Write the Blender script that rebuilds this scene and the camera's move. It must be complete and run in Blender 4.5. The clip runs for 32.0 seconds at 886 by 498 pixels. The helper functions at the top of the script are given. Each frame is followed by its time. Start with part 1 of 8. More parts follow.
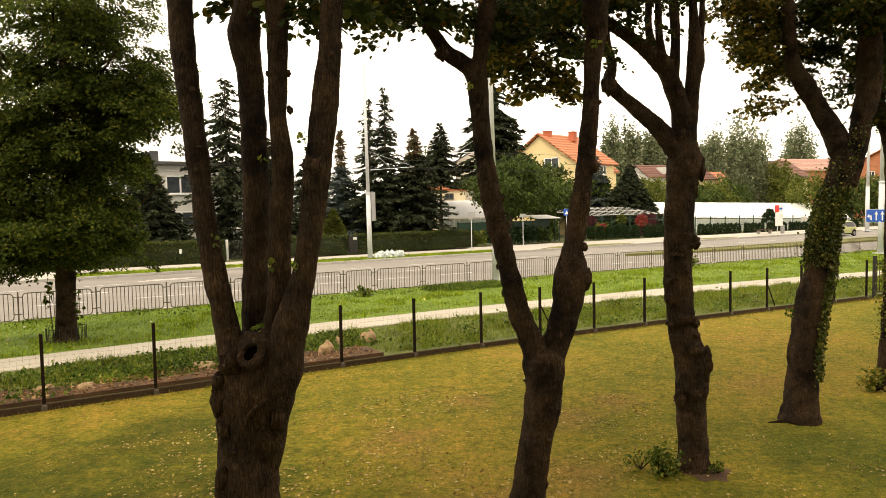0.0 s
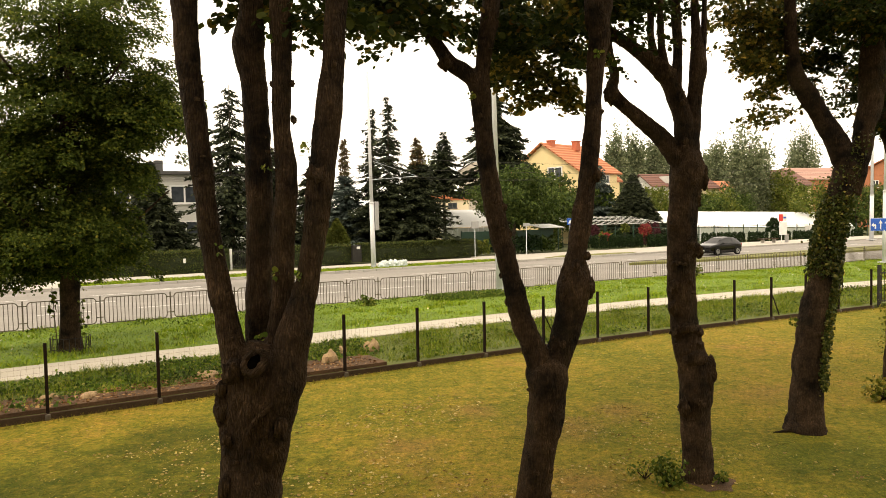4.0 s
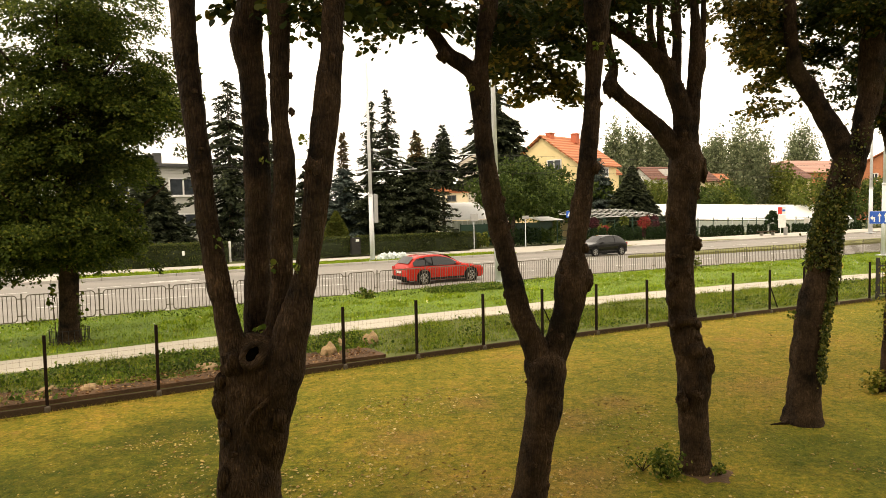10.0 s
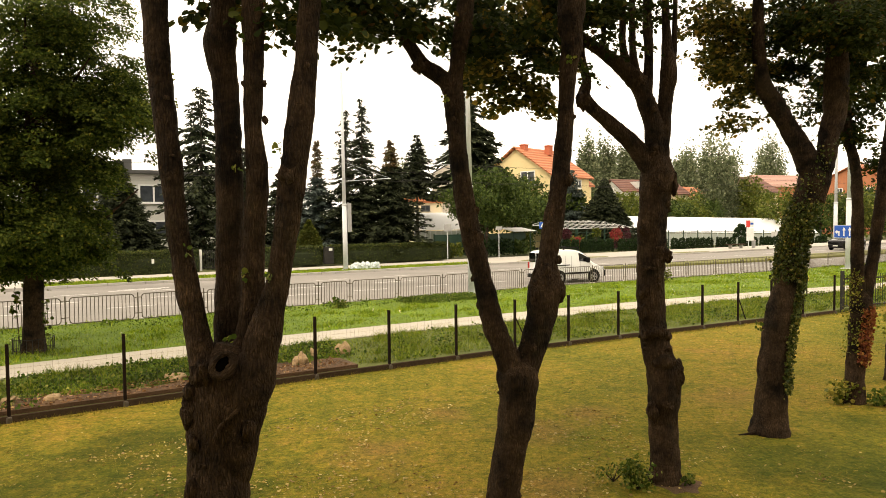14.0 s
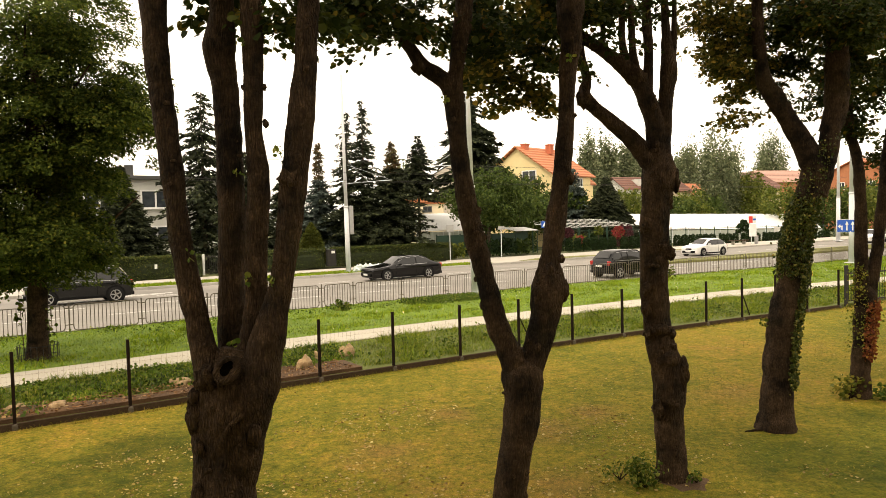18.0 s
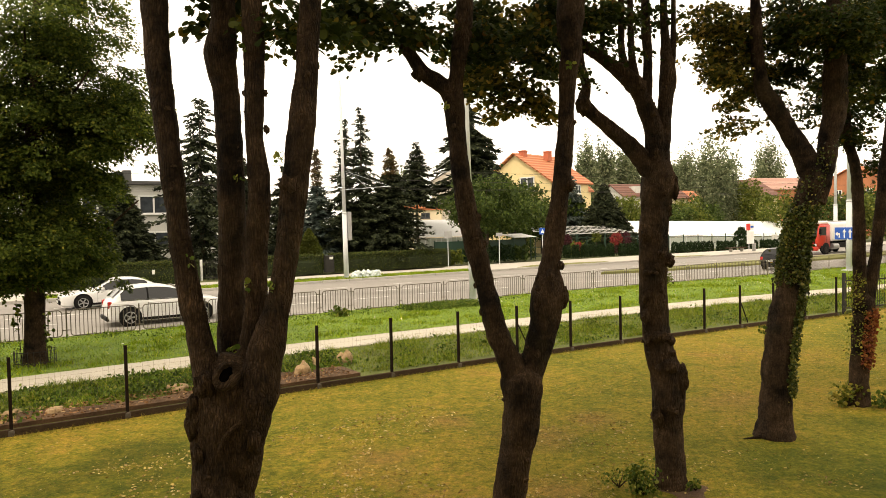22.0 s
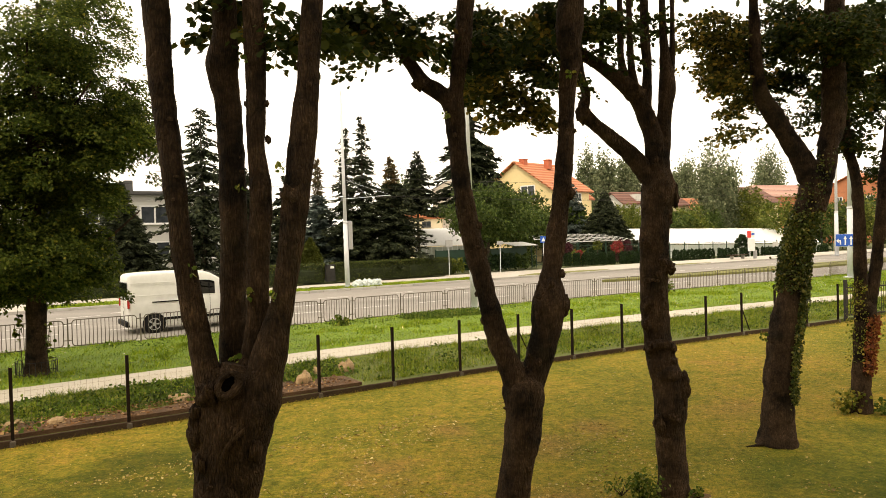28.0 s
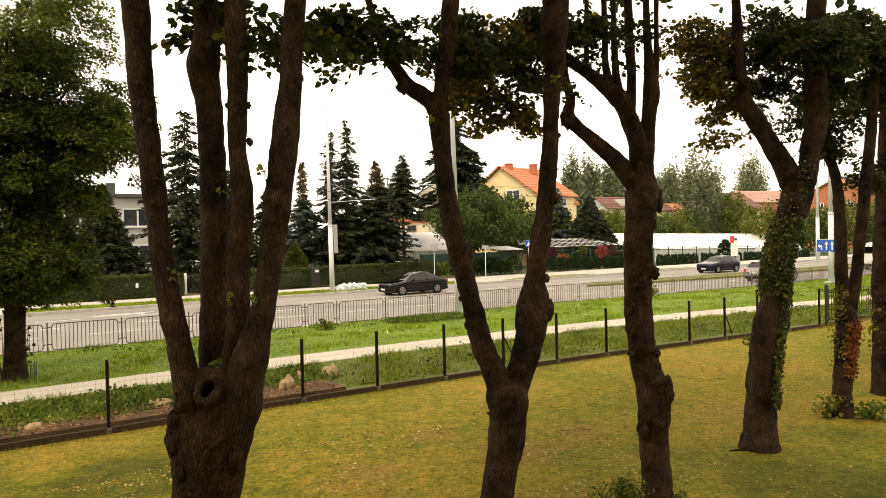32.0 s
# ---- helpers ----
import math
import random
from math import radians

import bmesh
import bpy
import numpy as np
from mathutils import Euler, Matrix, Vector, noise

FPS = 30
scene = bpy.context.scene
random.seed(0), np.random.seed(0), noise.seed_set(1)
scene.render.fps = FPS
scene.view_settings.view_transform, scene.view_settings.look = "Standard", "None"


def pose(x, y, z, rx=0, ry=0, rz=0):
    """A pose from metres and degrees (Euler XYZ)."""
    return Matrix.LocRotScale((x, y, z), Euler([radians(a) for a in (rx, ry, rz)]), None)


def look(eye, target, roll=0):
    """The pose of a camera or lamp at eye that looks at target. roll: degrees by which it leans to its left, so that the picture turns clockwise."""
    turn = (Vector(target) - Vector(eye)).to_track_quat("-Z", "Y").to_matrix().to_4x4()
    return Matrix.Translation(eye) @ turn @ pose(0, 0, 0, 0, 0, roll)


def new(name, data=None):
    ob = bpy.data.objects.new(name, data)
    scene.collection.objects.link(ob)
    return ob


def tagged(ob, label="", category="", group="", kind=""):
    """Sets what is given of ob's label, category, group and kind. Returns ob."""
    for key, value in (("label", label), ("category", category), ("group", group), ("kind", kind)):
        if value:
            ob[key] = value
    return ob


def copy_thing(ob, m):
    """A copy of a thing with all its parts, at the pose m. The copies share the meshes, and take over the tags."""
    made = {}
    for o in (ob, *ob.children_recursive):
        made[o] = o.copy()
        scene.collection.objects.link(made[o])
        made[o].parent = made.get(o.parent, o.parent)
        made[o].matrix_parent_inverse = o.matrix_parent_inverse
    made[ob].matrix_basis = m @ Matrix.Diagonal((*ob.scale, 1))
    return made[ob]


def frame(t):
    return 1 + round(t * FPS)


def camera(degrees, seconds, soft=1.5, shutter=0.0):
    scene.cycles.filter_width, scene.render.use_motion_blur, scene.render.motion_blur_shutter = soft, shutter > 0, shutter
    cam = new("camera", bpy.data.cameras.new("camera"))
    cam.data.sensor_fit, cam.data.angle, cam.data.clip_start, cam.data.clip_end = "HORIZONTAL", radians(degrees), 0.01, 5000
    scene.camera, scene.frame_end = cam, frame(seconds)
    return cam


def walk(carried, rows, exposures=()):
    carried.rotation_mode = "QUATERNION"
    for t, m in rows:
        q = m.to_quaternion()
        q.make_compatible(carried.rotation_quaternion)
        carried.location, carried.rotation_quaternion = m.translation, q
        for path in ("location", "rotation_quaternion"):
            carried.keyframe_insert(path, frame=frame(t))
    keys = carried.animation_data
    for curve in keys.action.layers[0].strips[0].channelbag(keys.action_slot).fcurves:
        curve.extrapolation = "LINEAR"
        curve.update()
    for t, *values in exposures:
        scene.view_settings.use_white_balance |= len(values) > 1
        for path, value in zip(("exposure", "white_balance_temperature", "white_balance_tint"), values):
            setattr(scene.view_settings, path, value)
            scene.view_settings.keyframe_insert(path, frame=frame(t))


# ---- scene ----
cam = camera(64.0, 32.0, soft=0.85, shutter=0.0)
PATH = [
    (0, 0.000, 0.002, 3.500, -3.30, 1.09, 0.00),
    (0.5, 0.004, 0.008, 3.492, -3.57, 0.89, -0.08),
    (1, 0.004, 0.008, 3.495, -3.48, 1.10, -0.05),
    (1.5, 0.008, 0.009, 3.497, -3.11, 1.18, -0.10),
    (2, 0.007, 0.010, 3.496, -2.82, 1.25, 0.40),
    (2.5, 0.005, 0.008, 3.496, -2.89, 1.19, 0.30),
    (4.5, 0.003, -0.017, 3.499, -2.44, 1.14, 0.28),
    (5, 0.002, -0.023, 3.499, -2.42, 1.51, -0.17),
    (5.5, 0.004, -0.024, 3.500, -2.43, 1.28, -0.72),
    (6, 0.010, -0.025, 3.500, -2.72, 1.11, -1.00),
    (6.5, 0.013, -0.020, 3.496, -2.81, 0.95, -0.96),
    (7, 0.013, -0.024, 3.496, -2.74, 0.89, -0.99),
    (7.5, 0.013, -0.025, 3.494, -3.00, 1.01, -0.82),
    (8, 0.016, -0.020, 3.495, -3.42, 1.02, -0.42),
    (8.5, 0.013, -0.014, 3.493, -3.35, 1.10, 0.19),
    (9, 0.011, -0.012, 3.494, -3.20, 0.97, 0.41),
    (9.5, 0.011, -0.014, 3.494, -3.13, 1.09, 0.47),
    (10, 0.010, -0.012, 3.497, -3.14, 1.11, 0.21),
    (10.5, 0.007, -0.007, 3.495, -3.00, 0.90, 0.05),
    (11, 0.005, -0.004, 3.493, -3.08, 0.89, 0.00),
    (11.5, 0.005, -0.004, 3.499, -3.00, 1.09, -0.28),
    (12, 0.004, -0.013, 3.496, -2.84, 1.11, -0.34),
    (12.5, 0.000, -0.008, 3.497, -2.36, 1.30, -0.96),
    (13, 0.007, -0.012, 3.503, -2.17, 1.21, -1.38),
    (13.5, 0.008, -0.012, 3.502, -2.26, 0.86, -1.82),
    (14, 0.011, -0.010, 3.499, -2.36, 0.53, -1.90),
    (14.5, 0.005, -0.009, 3.498, -2.44, 0.65, -2.00),
    (16.5, 0.008, -0.008, 3.497, -2.42, 1.06, -1.29),
    (17, 0.005, -0.004, 3.496, -2.45, 1.01, -1.37),
    (17.5, 0.006, -0.001, 3.496, -2.48, 1.15, -1.36),
    (18, 0.010, -0.001, 3.500, -2.30, 1.45, -1.74),
    (18.5, 0.012, -0.004, 3.502, -2.30, 1.34, -1.65),
    (19, 0.013, 0.001, 3.498, -2.45, 1.35, -1.57),
    (19.5, 0.010, 0.006, 3.499, -2.46, 1.32, -1.47),
    (20, 0.006, 0.001, 3.497, -2.26, 1.44, -1.64),
    (20.5, 0.006, 0.004, 3.502, -2.38, 1.26, -1.92),
    (21, -0.000, 0.003, 3.502, -2.29, 0.96, -1.81),
    (21.5, -0.009, 0.001, 3.500, -2.06, 0.96, -2.00),
    (22, -0.009, 0.001, 3.500, -1.79, 1.27, -1.91),
    (22.5, -0.008, 0.006, 3.503, -1.98, 0.95, -2.14),
    (23, -0.008, 0.005, 3.498, -2.09, 0.98, -2.20),
    (23.5, -0.010, 0.004, 3.505, -1.61, 1.23, -1.90),
    (24, -0.008, -0.007, 3.501, -1.27, 1.33, -1.83),
    (24.5, -0.009, -0.008, 3.502, -1.21, 1.07, -2.11),
    (25, -0.018, -0.015, 3.505, -0.74, 1.02, -1.59),
    (25.5, -0.022, -0.015, 3.501, -0.44, 1.17, -1.60),
    (27.5, -0.012, -0.003, 3.499, -1.40, 1.37, -1.61),
    (28, -0.011, -0.016, 3.501, -1.09, 1.53, -1.84),
    (28.5, -0.009, -0.012, 3.501, -1.20, 1.38, -2.49),
    (29, -0.004, -0.002, 3.501, -1.21, 1.30, -2.80),
    (29.5, -0.003, 0.005, 3.496, -1.80, 1.32, -2.83),
    (30, 0.000, 0.008, 3.503, -1.65, 1.66, -3.12),
    (30.5, 0.001, 0.020, 3.500, -1.24, 1.61, -2.92),
    (31, 0.000, 0.015, 3.500, -1.29, 1.46, -2.66),
    (31.5, 0.001, 0.024, 3.496, -1.00, 1.55, -2.78),
    (32, 0.006, 0.022, 3.501, -0.79, 1.33, -3.01),
]
walk(cam, [(t, pose(x, y, z, 90 + tilt, lean, turn)) for t, x, y, z, tilt, lean, turn in PATH],
     exposures=[(0, 0.42, 7700, 12), (32, 0.42, 7700, 12)])

# ---- light ----
world = bpy.data.worlds.new("overcast_sky")
scene.world = world
world.use_nodes = True
wn, wl = world.node_tree.nodes, world.node_tree.links
sky = wn.new("ShaderNodeTexSky")
sky.sky_type, sky.sun_disc = "NISHITA", False
SUN_ELEVATION, SUN_TURN = radians(52), radians(215)
sky.sun_elevation, sky.sun_rotation = SUN_ELEVATION, SUN_TURN
sky.air_density, sky.dust_density = 1.0, 1.0
veil = wn.new("ShaderNodeHueSaturation")
veil.inputs["Saturation"].default_value = 0.12
wl.new(sky.outputs["Color"], veil.inputs["Color"])
cloud = wn.new("ShaderNodeMix")
cloud.data_type = "RGBA"
cloud.inputs["Factor"].default_value = 0.8
cloud.inputs["B"].default_value = (16.0, 15.4, 14.4, 1)
wl.new(veil.outputs["Color"], cloud.inputs["A"])
back = wn["Background"]
back.inputs["Strength"].default_value = 0.1
wl.new(cloud.outputs["Result"], back.inputs["Color"])
sun = new("sun", bpy.data.lights.new("sun", "SUN"))
sun.data.energy, sun.data.angle, sun.data.color = 1.4, radians(14), (1.0, 0.93, 0.82)
sun_from = Vector((math.sin(SUN_TURN) * math.cos(SUN_ELEVATION), math.cos(SUN_TURN) * math.cos(SUN_ELEVATION), math.sin(SUN_ELEVATION)))
sun.matrix_world = look(sun_from * 60, (0, 0, 0))

# ---- materials ----


def nodes_of(name):
    m = bpy.data.materials.new(name)
    m.use_nodes = True
    return m, m.node_tree.nodes, m.node_tree.links, m.node_tree.nodes["Principled BSDF"]


def noise_at(n, l, scale, detail=4.0, rough=0.6, where="Object", stretch=None):
    co = n.new("ShaderNodeTexCoord")
    t = n.new("ShaderNodeTexNoise")
    t.inputs["Scale"].default_value, t.inputs["Detail"].default_value, t.inputs["Roughness"].default_value = scale, detail, rough
    src = co.outputs[where]
    if stretch:
        mp = n.new("ShaderNodeMapping")
        mp.inputs["Scale"].default_value = stretch
        l.new(src, mp.inputs["Vector"])
        src = mp.outputs["Vector"]
    l.new(src, t.inputs["Vector"])
    return t.outputs["Fac"]


def ramp(n, l, fac, stops):
    r = n.new("ShaderNodeValToRGB")
    e = r.color_ramp.elements
    e[0].position, e[0].color = stops[0][0], (*stops[0][1], 1)
    e[1].position, e[1].color = stops[-1][0], (*stops[-1][1], 1)
    for p, c in stops[1:-1]:
        k = e.new(p)
        k.color = (*c, 1)
    l.new(fac, r.inputs["Fac"])
    return r.outputs["Color"]


def blend(n, l, fac, a, b, kind="MIX"):
    m = n.new("ShaderNodeMix")
    m.data_type, m.blend_type = "RGBA", kind
    for sock, v in ((m.inputs["Factor"], fac), (m.inputs["A"], a), (m.inputs["B"], b)):
        if isinstance(v, (int, float)):
            sock.default_value = v
        elif isinstance(v, tuple):
            sock.default_value = (*v, 1)
        else:
            l.new(v, sock)
    return m.outputs["Result"]


def bump(n, l, p, height, strength, distance=0.01):
    b = n.new("ShaderNodeBump")
    b.inputs["Strength"].default_value, b.inputs["Distance"].default_value = strength, distance
    l.new(height, b.inputs["Height"])
    l.new(b.outputs["Normal"], p.inputs["Normal"])


def surface(name, low, high, big=1.0, fine=20.0, rough=0.8, relief=0.3, depth=0.01, metal=0.0, vary=0.0, stretch=None, where="Object"):
    """A worn surface: two colours mixed by a broad and a fine noise, fine relief, optional spread from piece to piece."""
    m, n, l, p = nodes_of(name)
    a = noise_at(n, l, big, 3, 0.6, where, stretch)
    f = noise_at(n, l, fine, 6, 0.7, where, stretch)
    mix = blend(n, l, 0.5, a, f)
    col = ramp(n, l, mix, [(0.32, low), (0.68, high)])
    if vary:
        oi = n.new("ShaderNodeObjectInfo")
        hs = n.new("ShaderNodeHueSaturation")
        mr = n.new("ShaderNodeMapRange")
        mr.inputs["To Min"].default_value, mr.inputs["To Max"].default_value = 1 - vary, 1 + vary
        l.new(oi.outputs["Random"], mr.inputs["Value"])
        l.new(mr.outputs["Result"], hs.inputs["Value"])
        l.new(col, hs.inputs["Color"])
        col = hs.outputs["Color"]
    l.new(col, p.inputs["Base Color"])
    p.inputs["Roughness"].default_value, p.inputs["Metallic"].default_value = rough, metal
    if relief:
        bump(n, l, p, f, relief, depth)
    return m


def foliage(name, stops, through_light=0.35, rough=0.6, gloss=0.14):
    """Leaves: colour spread from leaf to leaf, some light passing through."""
    m, n, l, p = nodes_of(name)
    g = n.new("ShaderNodeNewGeometry")
    col = ramp(n, l, g.outputs["Random Per Island"], stops)
    broad = noise_at(n, l, 0.6, 2)
    hs = n.new("ShaderNodeHueSaturation")
    mr = n.new("ShaderNodeMapRange")
    mr.inputs["From Min"].default_value, mr.inputs["From Max"].default_value = 0.3, 0.7
    mr.inputs["To Min"].default_value, mr.inputs["To Max"].default_value = 0.7, 1.3
    l.new(broad, mr.inputs["Value"])
    l.new(mr.outputs["Result"], hs.inputs["Value"])
    l.new(col, hs.inputs["Color"])
    col = hs.outputs["Color"]
    l.new(col, p.inputs["Base Color"])
    p.inputs["Roughness"].default_value = rough
    p.inputs["Specular IOR Level"].default_value = gloss
    tr = n.new("ShaderNodeBsdfTranslucent")
    l.new(col, tr.inputs["Color"])
    mx = n.new("ShaderNodeMixShader")
    mx.inputs["Fac"].default_value = through_light
    l.new(p.outputs["BSDF"], mx.inputs[1])
    l.new(tr.outputs["BSDF"], mx.inputs[2])
    l.new(mx.outputs["Shader"], n["Material Output"].inputs["Surface"])
    return m


def paint(name, colour, rough=0.3, coat=0.6, metal=0.0, dirt=0.15, gloss=0.35):
    m, n, l, p = nodes_of(name)
    f = noise_at(n, l, 3.0, 5)
    dull = tuple(c * (1 - dirt) + 0.12 * dirt for c in colour)
    l.new(ramp(n, l, f, [(0.35, dull), (0.6, colour)]), p.inputs["Base Color"])
    p.inputs["Roughness"].default_value, p.inputs["Metallic"].default_value = rough, metal
    p.inputs["Specular IOR Level"].default_value = gloss
    p.inputs["Coat Weight"].default_value, p.inputs["Coat Roughness"].default_value = coat * 0.5, 0.08
    return m


def bark_material(name, low, high, scale=1.0):
    m, n, l, p = nodes_of(name)
    ridges = noise_at(n, l, 55 * scale, 7, 0.7, "Object", (1.0, 1.0, 0.16))
    cracks = noise_at(n, l, 12 * scale, 5, 0.7, "Object", (1.0, 1.0, 0.5))
    broad = noise_at(n, l, 2.4, 4, 0.65)
    fine = noise_at(n, l, 110 * scale, 3, 0.7)
    co = n.new("ShaderNodeTexCoord")
    mp = n.new("ShaderNodeMapping")
    mp.inputs["Scale"].default_value = (1.0, 1.0, 0.17)
    l.new(co.outputs["Object"], mp.inputs["Vector"])
    sway = n.new("ShaderNodeMix")
    sway.data_type = "VECTOR"
    sway.inputs["Factor"].default_value = 0.05
    l.new(mp.outputs["Vector"], sway.inputs["A"])
    wander = n.new("ShaderNodeTexNoise")
    wander.inputs["Scale"].default_value = 7.0
    l.new(co.outputs["Object"], wander.inputs["Vector"])
    l.new(wander.outputs["Color"], sway.inputs["B"])
    plate = n.new("ShaderNodeTexVoronoi")
    plate.feature = "DISTANCE_TO_EDGE"
    plate.inputs["Scale"].default_value = 58 * scale
    l.new(sway.outputs["Result"], plate.inputs["Vector"])
    plates = ramp(n, l, plate.outputs["Distance"], [(0.0, (0.0, 0.0, 0.0)), (0.12, (0.55, 0.55, 0.55)), (0.4, (1.0, 1.0, 1.0))])
    col = ramp(n, l, broad, [(0.36, low), (0.5, tuple((a + b) / 2 for a, b in zip(low, high))), (0.66, high)])
    furrow = ramp(n, l, blend(n, l, 0.4, ridges, cracks), [(0.36, (0.55, 0.53, 0.52)), (0.5, (0.92, 0.92, 0.92)), (0.64, (1.45, 1.42, 1.38))])
    col = blend(n, l, 1.0, col, furrow, "MULTIPLY")
    col = blend(n, l, 1.0, col, ramp(n, l, plates, [(0.0, (0.68, 0.66, 0.64)), (1.0, (1.12, 1.12, 1.12))]), "MULTIPLY")
    col = blend(n, l, 1.0, col, ramp(n, l, noise_at(n, l, 26 * scale, 4, 0.75), [(0.38, (0.72, 0.7, 0.68)), (0.55, (1.0, 1.0, 1.0)), (0.7, (1.5, 1.45, 1.4))]), "MULTIPLY")
    moss = ramp(n, l, noise_at(n, l, 1.3, 5, 0.7), [(0.55, (0, 0, 0)), (0.75, (0.45, 0.45, 0.45))])
    l.new(blend(n, l, moss, col, (0.034, 0.032, 0.013)), p.inputs["Base Color"])
    p.inputs["Roughness"].default_value = 0.93
    p.inputs["Specular IOR Level"].default_value = 0.15
    bump(n, l, p, blend(n, l, 0.15, blend(n, l, 0.5, blend(n, l, 0.4, ridges, cracks), plates), fine), 1.0, 0.035)
    return m


BARK = bark_material("lime_bark", (0.012, 0.008, 0.005), (0.096, 0.06, 0.035))
BARK_FAR = bark_material("far_bark", (0.05, 0.038, 0.028), (0.14, 0.11, 0.08))
LEAF = foliage("lime_leaf", [(0.0, (0.018, 0.03, 0.006)), (0.6, (0.036, 0.052, 0.01)), (0.9, (0.07, 0.08, 0.014)), (0.97, (0.2, 0.15, 0.025)), (1.0, (0.14, 0.065, 0.02))], 0.35)
LEAF_DARK = foliage("maple_leaf", [(0.0, (0.03, 0.05, 0.008)), (0.6, (0.07, 0.098, 0.015)), (0.93, (0.14, 0.165, 0.026)), (1.0, (0.24, 0.22, 0.03))], 0.55)
# Next tone: yellowing leaves, lightened further for light on the outer clusters.
LEAF_YELLOW_LIT = foliage("yellow_lit_leaf", [(0.0, (0.04, 0.05, 0.009)), (0.45, (0.085, 0.085, 0.016)), (0.8, (0.19, 0.15, 0.028)), (1.0, (0.40, 0.27, 0.05))], 0.45)
IVY = foliage("ivy_leaf", [(0.0, (0.026, 0.045, 0.009)), (0.6, (0.075, 0.1, 0.018)), (0.9, (0.17, 0.17, 0.035)), (1.0, (0.3, 0.25, 0.06))], 0.25, 0.45, 0.25)
IVY_RED = foliage("creeper_leaf", [(0.0, (0.08, 0.022, 0.012)), (0.6, (0.2, 0.055, 0.022)), (1.0, (0.3, 0.15, 0.04))], 0.25)
CREEPER = foliage("creeper_yellow", [(0.0, (0.07, 0.10, 0.016)), (0.6, (0.18, 0.19, 0.03)), (1.0, (0.38, 0.31, 0.06))], 0.4)
BUSH = foliage("bush_leaf", [(0.0, (0.05, 0.09, 0.015)), (0.6, (0.11, 0.16, 0.025)), (1.0, (0.3, 0.3, 0.06))], 0.4)
SPRUCE = foliage("spruce_needles", [(0.0, (0.012, 0.017, 0.008)), (0.7, (0.032, 0.041, 0.019)), (1.0, (0.085, 0.095, 0.045))], 0.05, 0.7)
BLUE_SPRUCE = foliage("blue_spruce_needles", [(0.0, (0.035, 0.05, 0.042)), (0.7, (0.075, 0.1, 0.085)), (1.0, (0.16, 0.19, 0.165))], 0.05, 0.7)
BROWN_TIP = foliage("brown_needles", [(0.0, (0.07, 0.05, 0.02)), (0.6, (0.15, 0.09, 0.035)), (1.0, (0.10, 0.11, 0.04))], 0.1, 0.7)
THUJA = foliage("thuja_scales", [(0.0, (0.05, 0.07, 0.012)), (0.6, (0.10, 0.12, 0.02)), (1.0, (0.18, 0.17, 0.03))], 0.1, 0.7)
GREEN_TREE = foliage("cherry_leaf", [(0.0, (0.028, 0.05, 0.011)), (0.6, (0.06, 0.093, 0.019)), (1.0, (0.12, 0.155, 0.036))], 0.3)
PALE_TREE = foliage("poplar_leaf", [(0.0, (0.08, 0.10, 0.05)), (0.6, (0.16, 0.19, 0.10)), (1.0, (0.32, 0.34, 0.2))], 0.35)
OLIVE_TREE = foliage("garden_leaf", [(0.0, (0.06, 0.085, 0.015)), (0.6, (0.12, 0.15, 0.025)), (1.0, (0.22, 0.22, 0.05))], 0.3)
HEDGE = foliage("hedge_leaf", [(0.0, (0.025, 0.04, 0.012)), (0.6, (0.06, 0.08, 0.018)), (1.0, (0.14, 0.14, 0.035))], 0.15)
BOX_HEDGE = foliage("young_thuja", [(0.0, (0.01, 0.024, 0.008)), (0.7, (0.022, 0.043, 0.013)), (1.0, (0.045, 0.075, 0.022))], 0.1)
RED_BLOOM = foliage("red_bloom", [(0.0, (0.22, 0.03, 0.03)), (0.7, (0.36, 0.06, 0.055)), (1.0, (0.10, 0.16, 0.04))], 0.2)
PURPLE = foliage("purple_leaf", [(0.0, (0.05, 0.015, 0.02)), (1.0, (0.12, 0.035, 0.04))], 0.2)
WEED = foliage("weed_leaf", [(0.0, (0.03, 0.055, 0.009)), (0.6, (0.085, 0.14, 0.018)), (0.9, (0.15, 0.21, 0.03)), (1.0, (0.28, 0.27, 0.06))], 0.35)
BLADE_DRY = foliage("lawn_blade", [(0.0, (0.09, 0.11, 0.013)), (0.5, (0.19, 0.168, 0.022)), (0.85, (0.31, 0.24, 0.05)), (1.0, (0.26, 0.15, 0.05))], 0.35, 0.6)
BLADE_WET = foliage("verge_blade", [(0.0, (0.055, 0.105, 0.006)), (0.3, (0.15, 0.235, 0.012)), (0.6, (0.23, 0.335, 0.018)), (0.9, (0.34, 0.42, 0.034)), (1.0, (0.44, 0.42, 0.08))], 0.35, 0.55)
BLADE_MIX = foliage("rough_blade", [(0.0, (0.05, 0.085, 0.006)), (0.5, (0.145, 0.205, 0.013)), (0.9, (0.25, 0.305, 0.03)), (1.0, (0.4, 0.33, 0.08))], 0.3, 0.55)
FALLEN = foliage("fallen_leaf", [(0.0, (0.35, 0.25, 0.07)), (0.5, (0.45, 0.34, 0.12)), (0.8, (0.22, 0.12, 0.05)), (1.0, (0.55, 0.45, 0.22))], 0.1)


